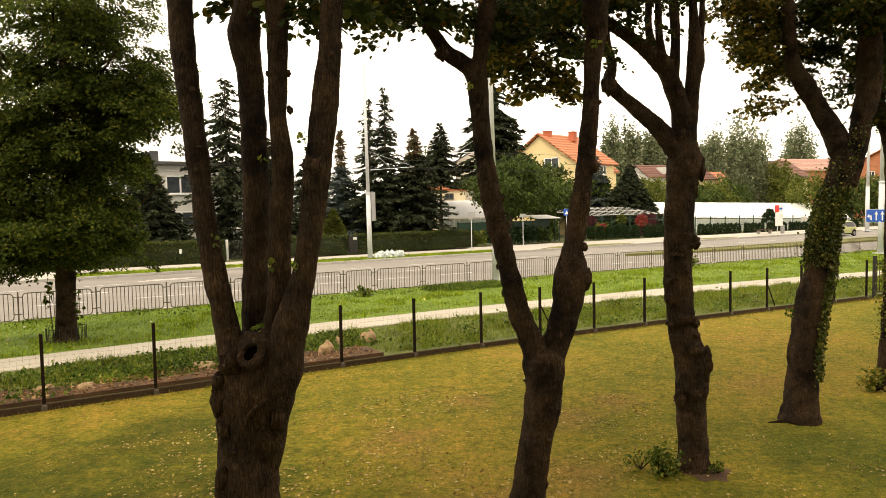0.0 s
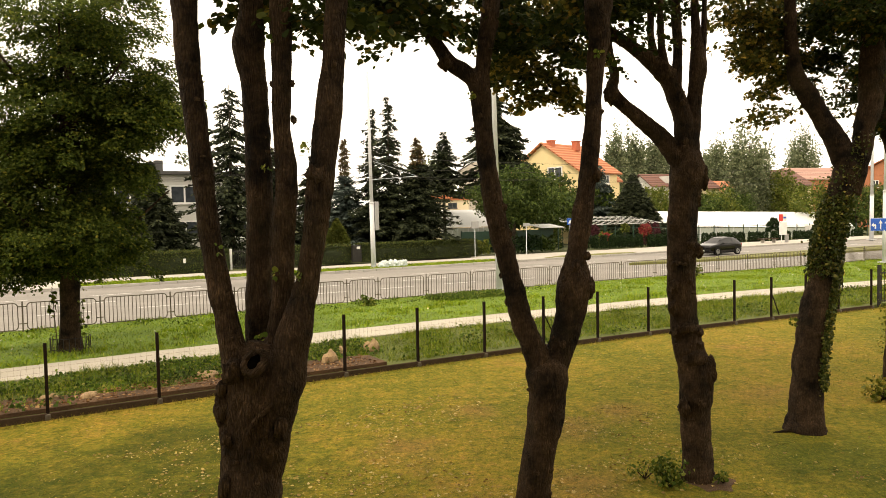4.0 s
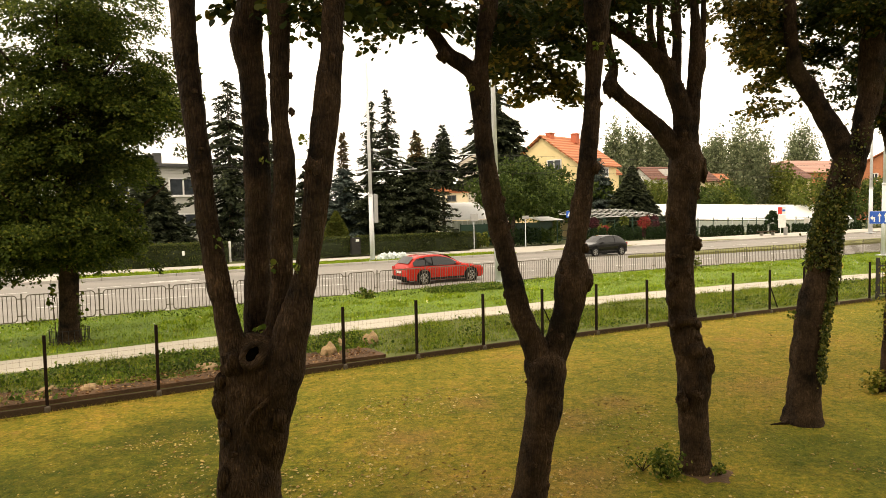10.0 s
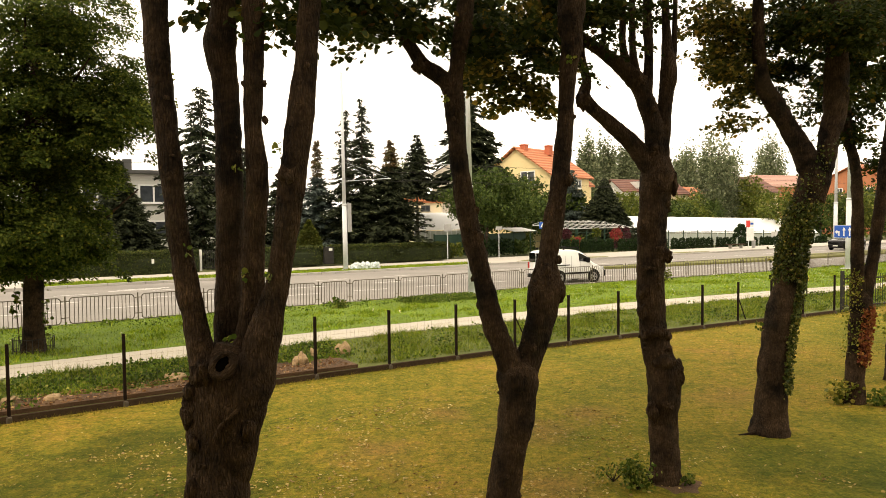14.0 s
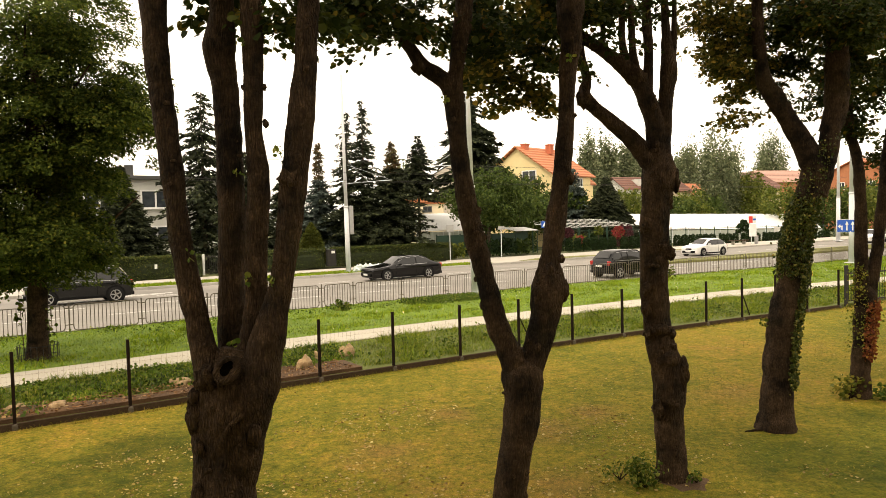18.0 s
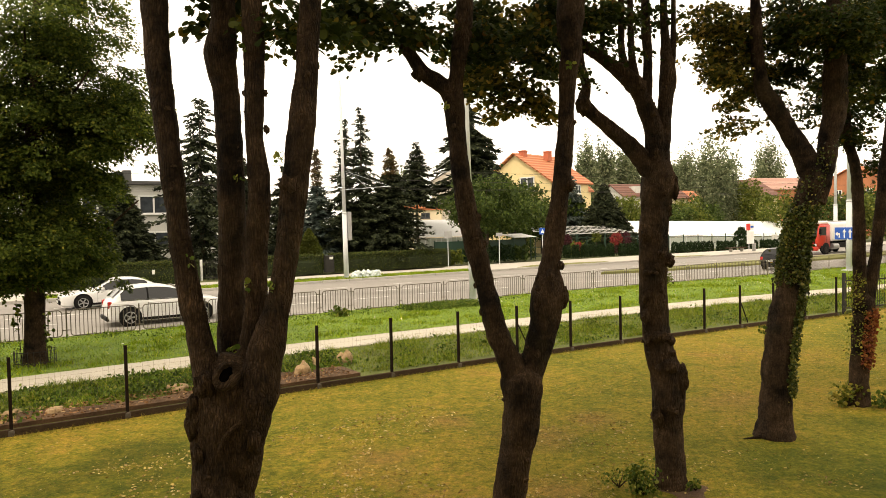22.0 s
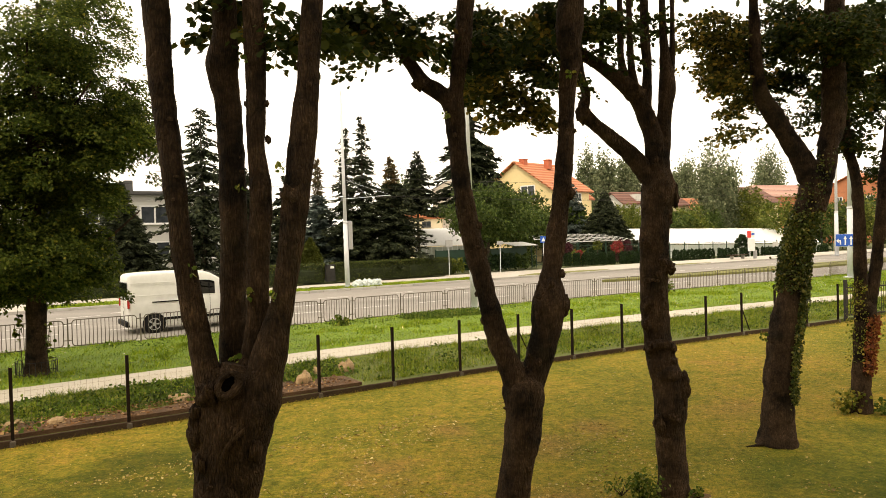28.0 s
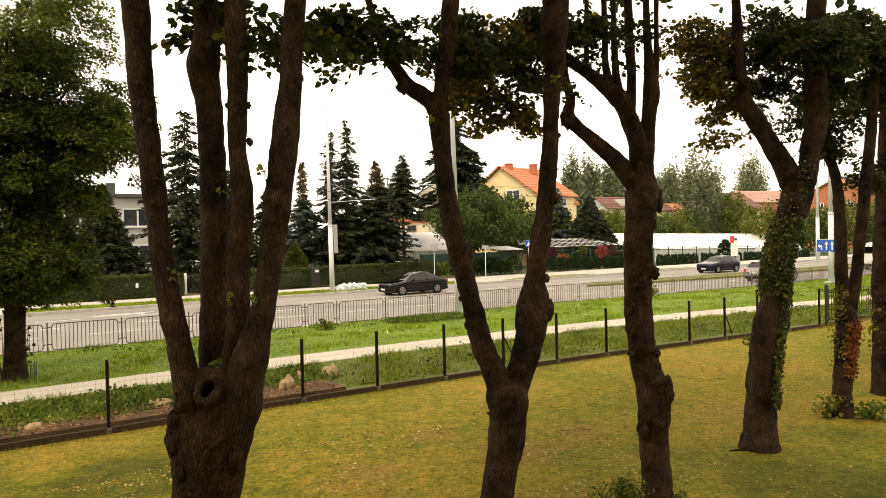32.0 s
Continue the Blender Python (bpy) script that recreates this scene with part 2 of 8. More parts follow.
# The deepest tone is darker green grass with tree shade mixed into its colour.
GRASS_GREEN, GRASS_DEEP_SHADE, GRASS_WORN = (0.07, 0.088, 0.011), (0.038, 0.055, 0.007), (0.25, 0.15, 0.048)
LAWN_PATCHES = [(5.0, 10.2, 1.5, GRASS_GREEN), (6.6, 9.4, 1.7, GRASS_GREEN), (3.2, 8.2, 1.2, GRASS_GREEN), (-5.0, 9.0, 3.6, GRASS_DEEP_SHADE), (-2.4, 7.8, 2.4, GRASS_DEEP_SHADE), (-3.6, 6.4, 2.6, GRASS_DEEP_SHADE), (-4.2, 11.6, 1.6, GRASS_DEEP_SHADE), (0.4, 8.2, 1.0, GRASS_WORN), (1.8, 9.2, 0.9, GRASS_WORN), (3.4, 7.4, 1.0, GRASS_WORN), (3.0, 12.6, 0.8, GRASS_WORN), (7.4, 11.6, 1.0, GRASS_GREEN), (5.9, 8.8, 1.6, GRASS_DEEP_SHADE), (6.0, 13.6, 1.0, GRASS_WORN), (-0.7, 10.6, 0.9, GRASS_WORN), (1.9, 11.6, 1.0, GRASS_WORN), (0.5, 12.8, 0.7, GRASS_WORN)]


def lawn_material():
    m, n, l, p = nodes_of("mown_lawn")
    patch = noise_at(n, l, 0.17, 5, 0.62)
    mid = noise_at(n, l, 1.7, 5, 0.65)
    fine = noise_at(n, l, 45, 4, 0.7)
    col = ramp(n, l, blend(n, l, 0.35, blend(n, l, 0.35, patch, mid), noise_at(n, l, 9.0, 5, 0.7)), [(0.37, (0.085, 0.104, 0.013)), (0.46, (0.165, 0.154, 0.019)), (0.53, (0.255, 0.193, 0.028)), (0.63, (0.32, 0.185, 0.052))])
    co = n.new("ShaderNodeTexCoord")
    ragged = noise_at(n, l, 0.9, 5, 0.65)
    for x, y, reach, tone in LAWN_PATCHES:
        away = n.new("ShaderNodeVectorMath")
        away.operation = "DISTANCE"
        away.inputs[1].default_value = (x, y, 0)
        l.new(co.outputs["Object"], away.inputs[0])
        soft = n.new("ShaderNodeMath")
        soft.operation = "MULTIPLY_ADD"
        soft.inputs[1].default_value = reach * 2.2
        l.new(ragged, soft.inputs[0])
        l.new(away.outputs["Value"], soft.inputs[2])
        fade = n.new("ShaderNodeMapRange")
        fade.inputs["From Min"].default_value, fade.inputs["From Max"].default_value = reach * 1.1, reach * 2.1
        fade.inputs["To Min"].default_value, fade.inputs["To Max"].default_value = 0.72, 0.0
        l.new(soft.outputs["Value"], fade.inputs["Value"])
        col = blend(n, l, fade.outputs["Result"], col, tone)
    dark = ramp(n, l, fine, [(0.32, (0.5, 0.54, 0.46)), (0.5, (0.95, 0.95, 0.93)), (0.66, (1.35, 1.3, 1.2))])
    tussock = ramp(n, l, noise_at(n, l, 13, 4, 0.7), [(0.36, (0.62, 0.7, 0.6)), (0.5, (0.98, 0.98, 0.96)), (0.66, (1.35, 1.28, 1.2))])
    dark = blend(n, l, 1.0, dark, tussock, "MULTIPLY")
    clumps = ramp(n, l, noise_at(n, l, 4.2, 5, 0.72), [(0.34, (0.62, 0.7, 0.62)), (0.47, (0.9, 0.94, 0.9)), (0.56, (1.04, 1.01, 1.0)), (0.7, (1.3, 1.2, 1.12))])
    dark = blend(n, l, 1.0, dark, clumps, "MULTIPLY")
    l.new(blend(n, l, 1.0, col, dark, "MULTIPLY"), p.inputs["Base Color"])
    p.inputs["Roughness"].default_value = 0.95
    p.inputs["Specular IOR Level"].default_value = 0.1
    bump(n, l, p, fine, 0.8, 0.02)
    return m


LAWN = lawn_material()
VERGE = surface("verge_turf", (0.07, 0.12, 0.008), (0.17, 0.265, 0.015), 0.7, 30, 0.95, 0.7, 0.03)
ROUGH_TURF = surface("rough_turf", (0.05, 0.07, 0.011), (0.13, 0.15, 0.025), 0.8, 25, 0.95, 0.7, 0.03)
FIELD = surface("far_ground", (0.06, 0.08, 0.025), (0.13, 0.13, 0.045), 0.05, 3, 0.95, 0.4, 0.05)
SOIL = surface("mulch_soil", (0.05, 0.026, 0.011), (0.15, 0.078, 0.032), 1.5, 26, 0.95, 0.9, 0.03)
PATH_MAT = surface("pale_paving", (0.37, 0.335, 0.265), (0.52, 0.475, 0.395), 0.5, 14, 0.9, 0.3, 0.006)
PAVE_FAR = surface("far_paving", (0.38, 0.35, 0.30), (0.52, 0.48, 0.42), 0.3, 6, 0.9, 0.2, 0.006)


def asphalt():
    m, n, l, p = nodes_of("worn_asphalt")
    broad = noise_at(n, l, 0.09, 4, 0.6, "Object", (0.35, 1.6, 1))
    lane = noise_at(n, l, 0.5, 3, 0.6, "Object", (0.06, 1.0, 1))
    fine = noise_at(n, l, 60, 4, 0.75)
    col = ramp(n, l, blend(n, l, 0.5, broad, lane), [(0.35, (0.21, 0.195, 0.175)), (0.62, (0.31, 0.285, 0.255))])
    l.new(blend(n, l, 1.0, col, ramp(n, l, fine, [(0.3, (0.7, 0.7, 0.7)), (0.65, (1.05, 1.05, 1.05))]), "MULTIPLY"), p.inputs["Base Color"])
    p.inputs["Roughness"].default_value = 0.85
    bump(n, l, p, fine, 0.25, 0.006)
    return m


ASPHALT = asphalt()
MARKING = surface("road_paint", (0.45, 0.44, 0.41), (0.75, 0.74, 0.70), 2, 20, 0.7, 0.1)
CONCRETE = surface("kerb_concrete", (0.32, 0.30, 0.27), (0.50, 0.48, 0.43), 1, 18, 0.9, 0.4, vary=0.1)
BOARD = surface("fence_plinth", (0.022, 0.014, 0.009), (0.085, 0.055, 0.032), 1.2, 20, 0.9, 0.5)
RUST = surface("painted_rust_post", (0.006, 0.004, 0.003), (0.02, 0.010, 0.006), 6, 40, 0.75, 0.4, 0.003, vary=0.15)
WIRE = surface("mesh_wire", (0.05, 0.042, 0.034), (0.12, 0.1, 0.085), 4, 20, 0.55, 0, metal=0.5)
RAIL = surface("weathered_rail", (0.04, 0.032, 0.025), (0.17, 0.14, 0.105), 2.2, 24, 0.5, 0.1)
GALV = surface("galvanised_pole", (0.54, 0.56, 0.58), (0.68, 0.70, 0.72), 1.2, 14, 0.55, 0.05, metal=0.0)
DARK_METAL = surface("dark_metal", (0.02, 0.02, 0.02), (0.06, 0.055, 0.05), 4, 30, 0.6, 0.1, metal=0.3)
PLASTIC_WHITE = surface("white_plastic", (0.62, 0.62, 0.60), (0.8, 0.8, 0.78), 2, 10, 0.5, 0.05)
GREEN_METAL = surface("green_fence", (0.008, 0.032, 0.02), (0.018, 0.06, 0.036), 3, 20, 0.6, 0.1)
LIMESTONE = surface("rubble_stone", (0.22, 0.14, 0.07), (0.46, 0.32, 0.17), 5, 30, 0.9, 0.8, 0.02, vary=0.15)
BLUE_SIGN = surface("blue_sign", (0.004, 0.07, 0.4), (0.008, 0.1, 0.5), 3, 20, 0.4, 0.02)
RED_SIGN = surface("red_sign", (0.55, 0.03, 0.03), (0.68, 0.06, 0.05), 3, 20, 0.45, 0.02)
YELLOW = surface("yellow_marker", (0.6, 0.42, 0.03), (0.75, 0.52, 0.05), 3, 20, 0.5, 0.05)
SIGN_BACK = surface("grey_sign_back", (0.30, 0.30, 0.30), (0.42, 0.42, 0.41), 3, 20, 0.5, 0.05, metal=0.3)


def glass(name, tint, rough=0.05, gloss=0.35):
    m, n, l, p = nodes_of(name)
    f = noise_at(n, l, 1.5, 3)
    l.new(ramp(n, l, f, [(0.35, tint), (0.65, tuple(c * 1.8 for c in tint))]), p.inputs["Base Color"])
    p.inputs["Roughness"].default_value = rough
    p.inputs["Specular IOR Level"].default_value = gloss
    return m


CAR_GLASS = glass("car_glass", (0.003, 0.0035, 0.0035), 0.02, 0.6)
HOUSE_GLASS = glass("house_glass", (0.03, 0.035, 0.04))
TYRE = surface("tyre_rubber", (0.006, 0.006, 0.006), (0.014, 0.014, 0.014), 6, 40, 0.85, 0.2, 0.004)
ALLOY = surface("alloy_rim", (0.28, 0.28, 0.28), (0.45, 0.45, 0.45), 6, 30, 0.35, 0.02, metal=0.7)
TRIM = surface("black_trim", (0.002, 0.002, 0.002), (0.006, 0.006, 0.006), 6, 40, 0.6, 0.1)
LAMP_CLEAR = paint("headlamp_clear", (0.55, 0.57, 0.58), 0.1, 1.0)
LAMP_RED = paint("tail_lamp_red", (0.42, 0.015, 0.012), 0.2, 1.0)
for dull in (TYRE, TRIM, RUST, DARK_METAL, BOARD):
    dull.node_tree.nodes["Principled BSDF"].inputs["Specular IOR Level"].default_value = 0.15
PLATE = surface("plate_white", (0.6, 0.6, 0.58), (0.75, 0.75, 0.72), 8, 40, 0.4, 0)

# ---- building helpers ----
TURN = radians(32)
CU, SU = math.cos(TURN), math.sin(TURN)


def W(u, v, z=0.0):
    """World place of a point u metres along the road and v metres across it."""
    return Vector((u * CU - v * SU, u * SU + v * CU, z))


def bend(u):
    k = min(max((u - 20) / 14, 0), 1)
    return -1.5 * k * k * (3 - 2 * k)


def road_pose(u, v, z=0.0, turn=0.0):
    p = W(u, v, z)
    return pose(p.x, p.y, p.z, 0, 0, 32 + turn)


def mesh_of(name, verts, faces, material, smooth=False):
    me = bpy.data.meshes.new(name)
    me.from_pydata([tuple(v) for v in verts], [], faces)
    me.materials.append(material)
    if smooth:
        me.polygons.foreach_set("use_smooth", [True] * len(me.polygons))
    me.update()
    return me


def mesh_fast(name, verts, quads, material, smooth=False):
    """A mesh from arrays: verts (n, 3), quads (m, k) with the same count of corners each."""
    me = bpy.data.meshes.new(name)
    verts, quads = np.asarray(verts, np.float32), np.asarray(quads, np.int32)
    k = quads.shape[1]
    me.vertices.add(len(verts))
    me.vertices.foreach_set("co", verts.ravel())
    me.loops.add(quads.size)
    me.loops.foreach_set("vertex_index", quads.ravel())
    me.polygons.add(len(quads))
    me.polygons.foreach_set("loop_start", np.arange(len(quads), dtype=np.int32) * k)
    me.polygons.foreach_set("loop_total", np.full(len(quads), k, np.int32))
    if smooth:
        me.polygons.foreach_set("use_smooth", np.ones(len(quads), bool))
    me.materials.append(material)
    me.update(calc_edges=True)
    me.validate()
    return me


def bm_mesh(name, bm, material, smooth=False):
    me = bpy.data.meshes.new(name)
    bmesh.ops.recalc_face_normals(bm, faces=bm.faces)
    bm.to_mesh(me)
    bm.free()
    me.materials.append(material)
    if smooth:
        me.polygons.foreach_set("use_smooth", [True] * len(me.polygons))
    return me


def hang(name, me, parent, label="", m=None):
    ob = new(name, me)
    ob.parent = parent
    if m is not None:
        ob.matrix_basis = m
    if label:
        tagged(ob, label)
    return ob


def part(name, bm, material, parent, label="", smooth=False, m=None):
    return hang(name, bm_mesh(name, bm, material, smooth), parent, label, m)


def thing(name, m, label, category, group="", kind="", me=None):
    ob = new(name, me)
    ob.matrix_basis = m
    return tagged(ob, label, category, group, kind)


def box(sx, sy, sz, at=(0, 0, 0), bev=0.0, bm=None, turn=None):
    """A box centred on at, edges eased by bev."""
    own = bm or bmesh.new()
    made = bmesh.ops.create_cube(own, size=1)["verts"]
    m = Matrix.Translation(at) @ (turn or Matrix()) @ Matrix.Diagonal((sx, sy, sz, 1))
    bmesh.ops.transform(own, matrix=m, verts=made)
    if bev:
        edges = list({e for v in made for e in v.link_edges})
        bmesh.ops.bevel(own, geom=edges, offset=bev, segments=2, affect="EDGES", profile=0.6)
    return own


def rod(a, b, r, sides=6, r2=None, bm=None):
    own = bm or bmesh.new()
    a, b = Vector(a), Vector(b)
    d = b - a
    m = Matrix.Translation((a + b) / 2) @ d.to_track_quat("Z", "Y").to_matrix().to_4x4()
    bmesh.ops.create_cone(own, cap_ends=True, segments=sides, radius1=r, radius2=r if r2 is None else r2, depth=d.length, matrix=m)
    return own


def curve_points(path, per=6):
    """Catmull-Rom through (x, y, z, r) nodes."""
    p = np.array(path, float)
    p = np.vstack([2 * p[0] - p[1], p, 2 * p[-1] - p[-2]])
    out = []
    for i in range(1, len(p) - 2):
        for k in range(per):
            t = k / per
            a, b, c, d = p[i - 1], p[i], p[i + 1], p[i + 2]
            out.append(0.5 * (2 * b + (c - a) * t + (2 * a - 5 * b + 4 * c - d) * t * t + (3 * b - a - 3 * c + d) * t ** 3))
    out.append(p[-2])
    return np.array(out)


def limb(path, sides=14, per=6, lumps=0.12, seed=0, flute=0.0):
    """A knobbly tapered limb along nodes of place and radius: verts, faces."""
    pts = curve_points(path, per)
    verts, faces = [], []
    side = Vector((1, 0, 0))
    for i, (x, y, z, r) in enumerate(pts):
        j, k = min(i + 1, len(pts) - 1), max(i - 1, 0)
        d = (Vector(pts[j][:3]) - Vector(pts[k][:3])).normalized()
        e1 = (side - d * side.dot(d)).normalized()
        e2 = d.cross(e1)
        for s in range(sides):
            a = 2 * math.pi * s / sides
            w = e1 * math.cos(a) + e2 * math.sin(a)
            q = Vector((x, y, z)) + w * r
            n1 = noise.noise(q * 3.1 + Vector((seed, 0, 0)))
            n2 = noise.noise(q * 9.0 + Vector((0, seed, 0)))
            n3 = noise.noise(Vector((q.x * 26, q.y * 26, q.z * 11 + seed)))
            rr = r * (1 + lumps * (n1 * 1.2 + n2 * 0.75 + n3 * 0.4) + flute * math.cos(a * 5 + seed))
            verts.append(Vector((x, y, z)) + w * rr)
    n = len(pts)
    for i in range(n - 1):
        for s in range(sides):
            t = (s + 1) % sides
            faces.append((i * sides + s, i * sides + t, (i + 1) * sides + t, (i + 1) * sides + s))
    faces.append(tuple(range(sides))[::-1])
    faces.append(tuple((n - 1) * sides + s for s in range(sides)))
    return verts, faces


LEAF_OUTLINE = np.array([(0, 0.04, 0), (0.34, 0.02, 0.06), (0.53, 0.38, 0.08), (0.38, 0.78, 0.03), (0, 1.05, -0.08), (-0.38, 0.78, 0.03), (-0.53, 0.38, 0.08), (-0.34, 0.02, 0.06)])
LEAF_QUADS = np.array([(0, 1, 2, 3), (0, 3, 4, 5), (0, 5, 6, 7)])


def turned(n, rng, droop=0.0):
    """Random frames (n, 3, 3); droop pulls the leaf tips towards the ground."""
    t = rng.normal(size=(n, 3))
    t[:, 2] -= droop
    t /= np.linalg.norm(t, axis=1)[:, None]
    s = rng.normal(size=(n, 3))
    s -= (s * t).sum(1)[:, None] * t
    s /= np.linalg.norm(s, axis=1)[:, None]
    return np.stack([s, t, np.cross(s, t)], 1)


def leaf_arrays(places, size, rng, droop=0.6, spread=0.35):
    """Broad folded leaves at places: verts, quads."""
    n = len(places)
    fr = turned(n, rng, droop)
    sz = size * (1 + spread * rng.normal(size=n)).clip(0.4, 1.7)
    loc = LEAF_OUTLINE[None] * sz[:, None, None]
    verts = np.einsum("nki,nij->nkj", loc, fr) + np.asarray(places)[:, None]
    quads = LEAF_QUADS[None] + (np.arange(n) * 8)[:, None, None]
    return verts.reshape(-1, 3), quads.reshape(-1, 4)


def chip_arrays(places, size, rng, droop=0.3, long=1.3, spread=0.4):
    """Small leaf chips, one folded quad each, for foliage seen from afar."""
    n = len(places)
    fr = turned(n, rng, droop)
    sz = size * (1 + spread * rng.normal(size=n)).clip(0.35, 2)
    q = np.array([(-0.4, 0.25, 0.06), (0, 0, 0), (0.4, 0.3, 0.06), (0, 1.0, -0.05)]) * np.array((1, long, 1))
    verts = np.einsum("nki,nij->nkj", q[None] * sz[:, None, None], fr) + np.asarray(places)[:, None]
    return verts.reshape(-1, 3), (np.arange(n)[:, None] * 4 + np.arange(4)[None])


def blob(n, rng, centre, rx, ry, rz, hollow=0.35):
    """Points in an ellipsoid, fewer in its heart."""
    d = rng.normal(size=(n, 3))
    d /= np.linalg.norm(d, axis=1)[:, None]
    r = (hollow + (1 - hollow) * rng.random(n)) ** 0.6
    return np.array(centre) + d * r[:, None] * np.array((rx, ry, rz))


def clumped(n, rng, centre, rx, ry, rz, clumps=30, tight=0.22):
    """Points gathered in clumps through an ellipsoid, so that gaps stay between them."""
    c = blob(clumps, rng, (0, 0, 0), 1, 1, 1, 0.25)
    k = rng.integers(0, clumps, n)
    p = c[k] + rng.normal(size=(n, 3)) * tight
    return np.array(centre) + p * np.array((rx, ry, rz))


def blades(places, height, width, rng, lean=0.5):
    """Grass blades, one triangle each."""
    n = len(places)
    a = rng.random(n) * 2 * np.pi
    h = height * (0.5 + rng.random(n))
    w = width * (0.6 + 0.8 * rng.random(n))
    b = rng.random(n) * 2 * np.pi
    side = np.stack([np.cos(a), np.sin(a), np.zeros(n)], 1) * w[:, None] / 2
    tip = np.stack([np.cos(b) * h * lean * rng.random(n), np.sin(b) * h * lean * rng.random(n), h], 1)
    p = np.asarray(places)
    verts = np.stack([p - side, p + side, p + tip], 1).reshape(-1, 3)
    return verts, np.arange(n * 3).reshape(-1, 3)


def strip(name, us, low, high, z, thick, material, label, category, kind="structure", cut=1.5):
    """A slab along the road between v = low(u) and v = high(u)."""
    n = max(2, int((us[1] - us[0]) / cut))
    verts, faces = [], []
    for i in range(n + 1):
        u = us[0] + (us[1] - us[0]) * i / n
        lo, hi = low(u), high(u)
        for v, h in ((lo, z), (hi, z), (hi, z - thick), (lo, z - thick)):
            verts.append(W(u, v, h))
    for i in range(n):
        for k in range(4):
            a, b = i * 4 + k, i * 4 + (k + 1) % 4
            faces.append((a, a + 4, b + 4, b))
    faces += [(0, 1, 2, 3), (n * 4 + 3, n * 4 + 2, n * 4 + 1, n * 4)]
    ob = new(name, mesh_of(name, verts, faces, material))
    return tagged(ob, label, category, "", kind)

# ---- the ground ----
FENCE_V = lambda u: 14.85 - 0.0028 * max(u - 4, 0) ** 2 if u < 26 else 14.85 - 0.0028 * 484
PATH_LOW = lambda u: 18.75 - 0.0033 * (min(max(u, -4), 38) - 9) ** 2
PATH_HIGH = lambda u: PATH_LOW(u) + 1.65


def RAIL_V(u):
    k = min(max((u - 22) / 24, 0), 1)
    return 26.85 - 1.5 * k * k * (3 - 2 * k)


ROAD_LOW = lambda u: RAIL_V(u) + 0.35
ROAD_HIGH = lambda u: 43.5

gm = [(-1500, -1500, -0.14), (1500, -1500, -0.14), (1500, 1500, -0.14), (-1500, 1500, -0.14)]
tagged(new("ground", mesh_of("ground", gm, [(0, 1, 2, 3)], FIELD)), "wide level ground of grass and garden soil", "ground", "", "structure")


def LAWN_Z(v):
    """The lawn falls a little towards the fence."""
    k = min(max((v - 7.5) / 7.0, 0), 1)
    return -0.085 * k * k * (3 - 2 * k)


lv, lf = [], []
for i in range(101):
    u = -40 + i
    for j in range(12):
        v = -30 + 37 * j / 3 if j < 3 else 7 + (FENCE_V(u) - 7) * (j - 3) / 8
        lv.append(W(u, v, LAWN_Z(v)))
for i in range(100):
    for j in range(11):
        a = i * 12 + j
        lf.append((a, a + 12, a + 13, a + 1))
tagged(new("lawn", mesh_of("lawn", lv, lf, LAWN, True)), "mown lawn, dry and yellowed in patches, with fallen leaves", "lawn", "", "structure")
strip("verge_rough", (-40, 60), lambda u: FENCE_V(u) + 0.12, PATH_LOW, 0.02, 0.14, ROUGH_TURF, "rough uncut grass strip between fence and footpath", "verge")
strip("footpath", (-60, 90), PATH_LOW, PATH_HIGH, 0.05, 0.17, PATH_MAT, "pale concrete footpath curving beside the road", "footpath")
strip("verge_green", (-60, 90), PATH_HIGH, ROAD_LOW, 0.03, 0.15, VERGE, "bright green grass verge beside the road", "verge")
strip("road", (-700, 900), ROAD_LOW, ROAD_HIGH, -0.06, 0.07, ASPHALT, "wide worn grey asphalt road with faded lane lines", "road", cut=4)
strip("verge_far", (3.2, 34), lambda u: 43.72, lambda u: 46.4, 0.06, 0.18, VERGE, "narrow mown grass strip beyond the road", "verge")
strip("pavement_far", (-120, 34), lambda u: 46.4, lambda u: 49.4, 0.062, 0.18, PAVE_FAR, "pale paved walkway along the gardens", "pavement")
strip("driveway", (-120, 3.2), lambda u: 43.72, lambda u: 46.4, 0.062, 0.18, PAVE_FAR, "pale paved driveway entrance", "driveway")
strip("forecourt", (34, 160), lambda u: 43.72, lambda u: 50.6 - 0.03 * (u - 34), 0.062, 0.18, PAVE_FAR, "wide pale paved forecourt by the bus stop", "pavement")
strip("mulch_bed", (-8, 7.6), lambda u: FENCE_V(u) + 0.14, lambda u: FENCE_V(u) + 1.0 + 0.4 * math.sin(u * 0.9 + 2.2), 0.10, 0.09, SOIL, "strip of brown bark mulch along the fence", "mulch", cut=0.5)

# kerbs of single stones
kerb_me = bm_mesh("kerbstone", box(0.98, 0.16, 0.24, (0, 0, 0), 0.02), CONCRETE)
kerb_far = tagged(new("kerb"), "concrete kerb on the far side of the road", "kerb", "", "structure")
for i in range(116):
    hang("kerbstone", kerb_me, kerb_far, "", road_pose(-6 + i, 43.61, -0.02))
kerb_near = tagged(new("kerb"), "concrete kerb below the pedestrian railing", "kerb", "", "structure")
for i in range(90):
    u = -10 + i
    hang("kerbstone", kerb_me, kerb_near, "", road_pose(u, ROAD_LOW(u) + 0.08, -0.06, math.degrees(math.atan(RAIL_V(u + 0.5) - RAIL_V(u - 0.5)))))

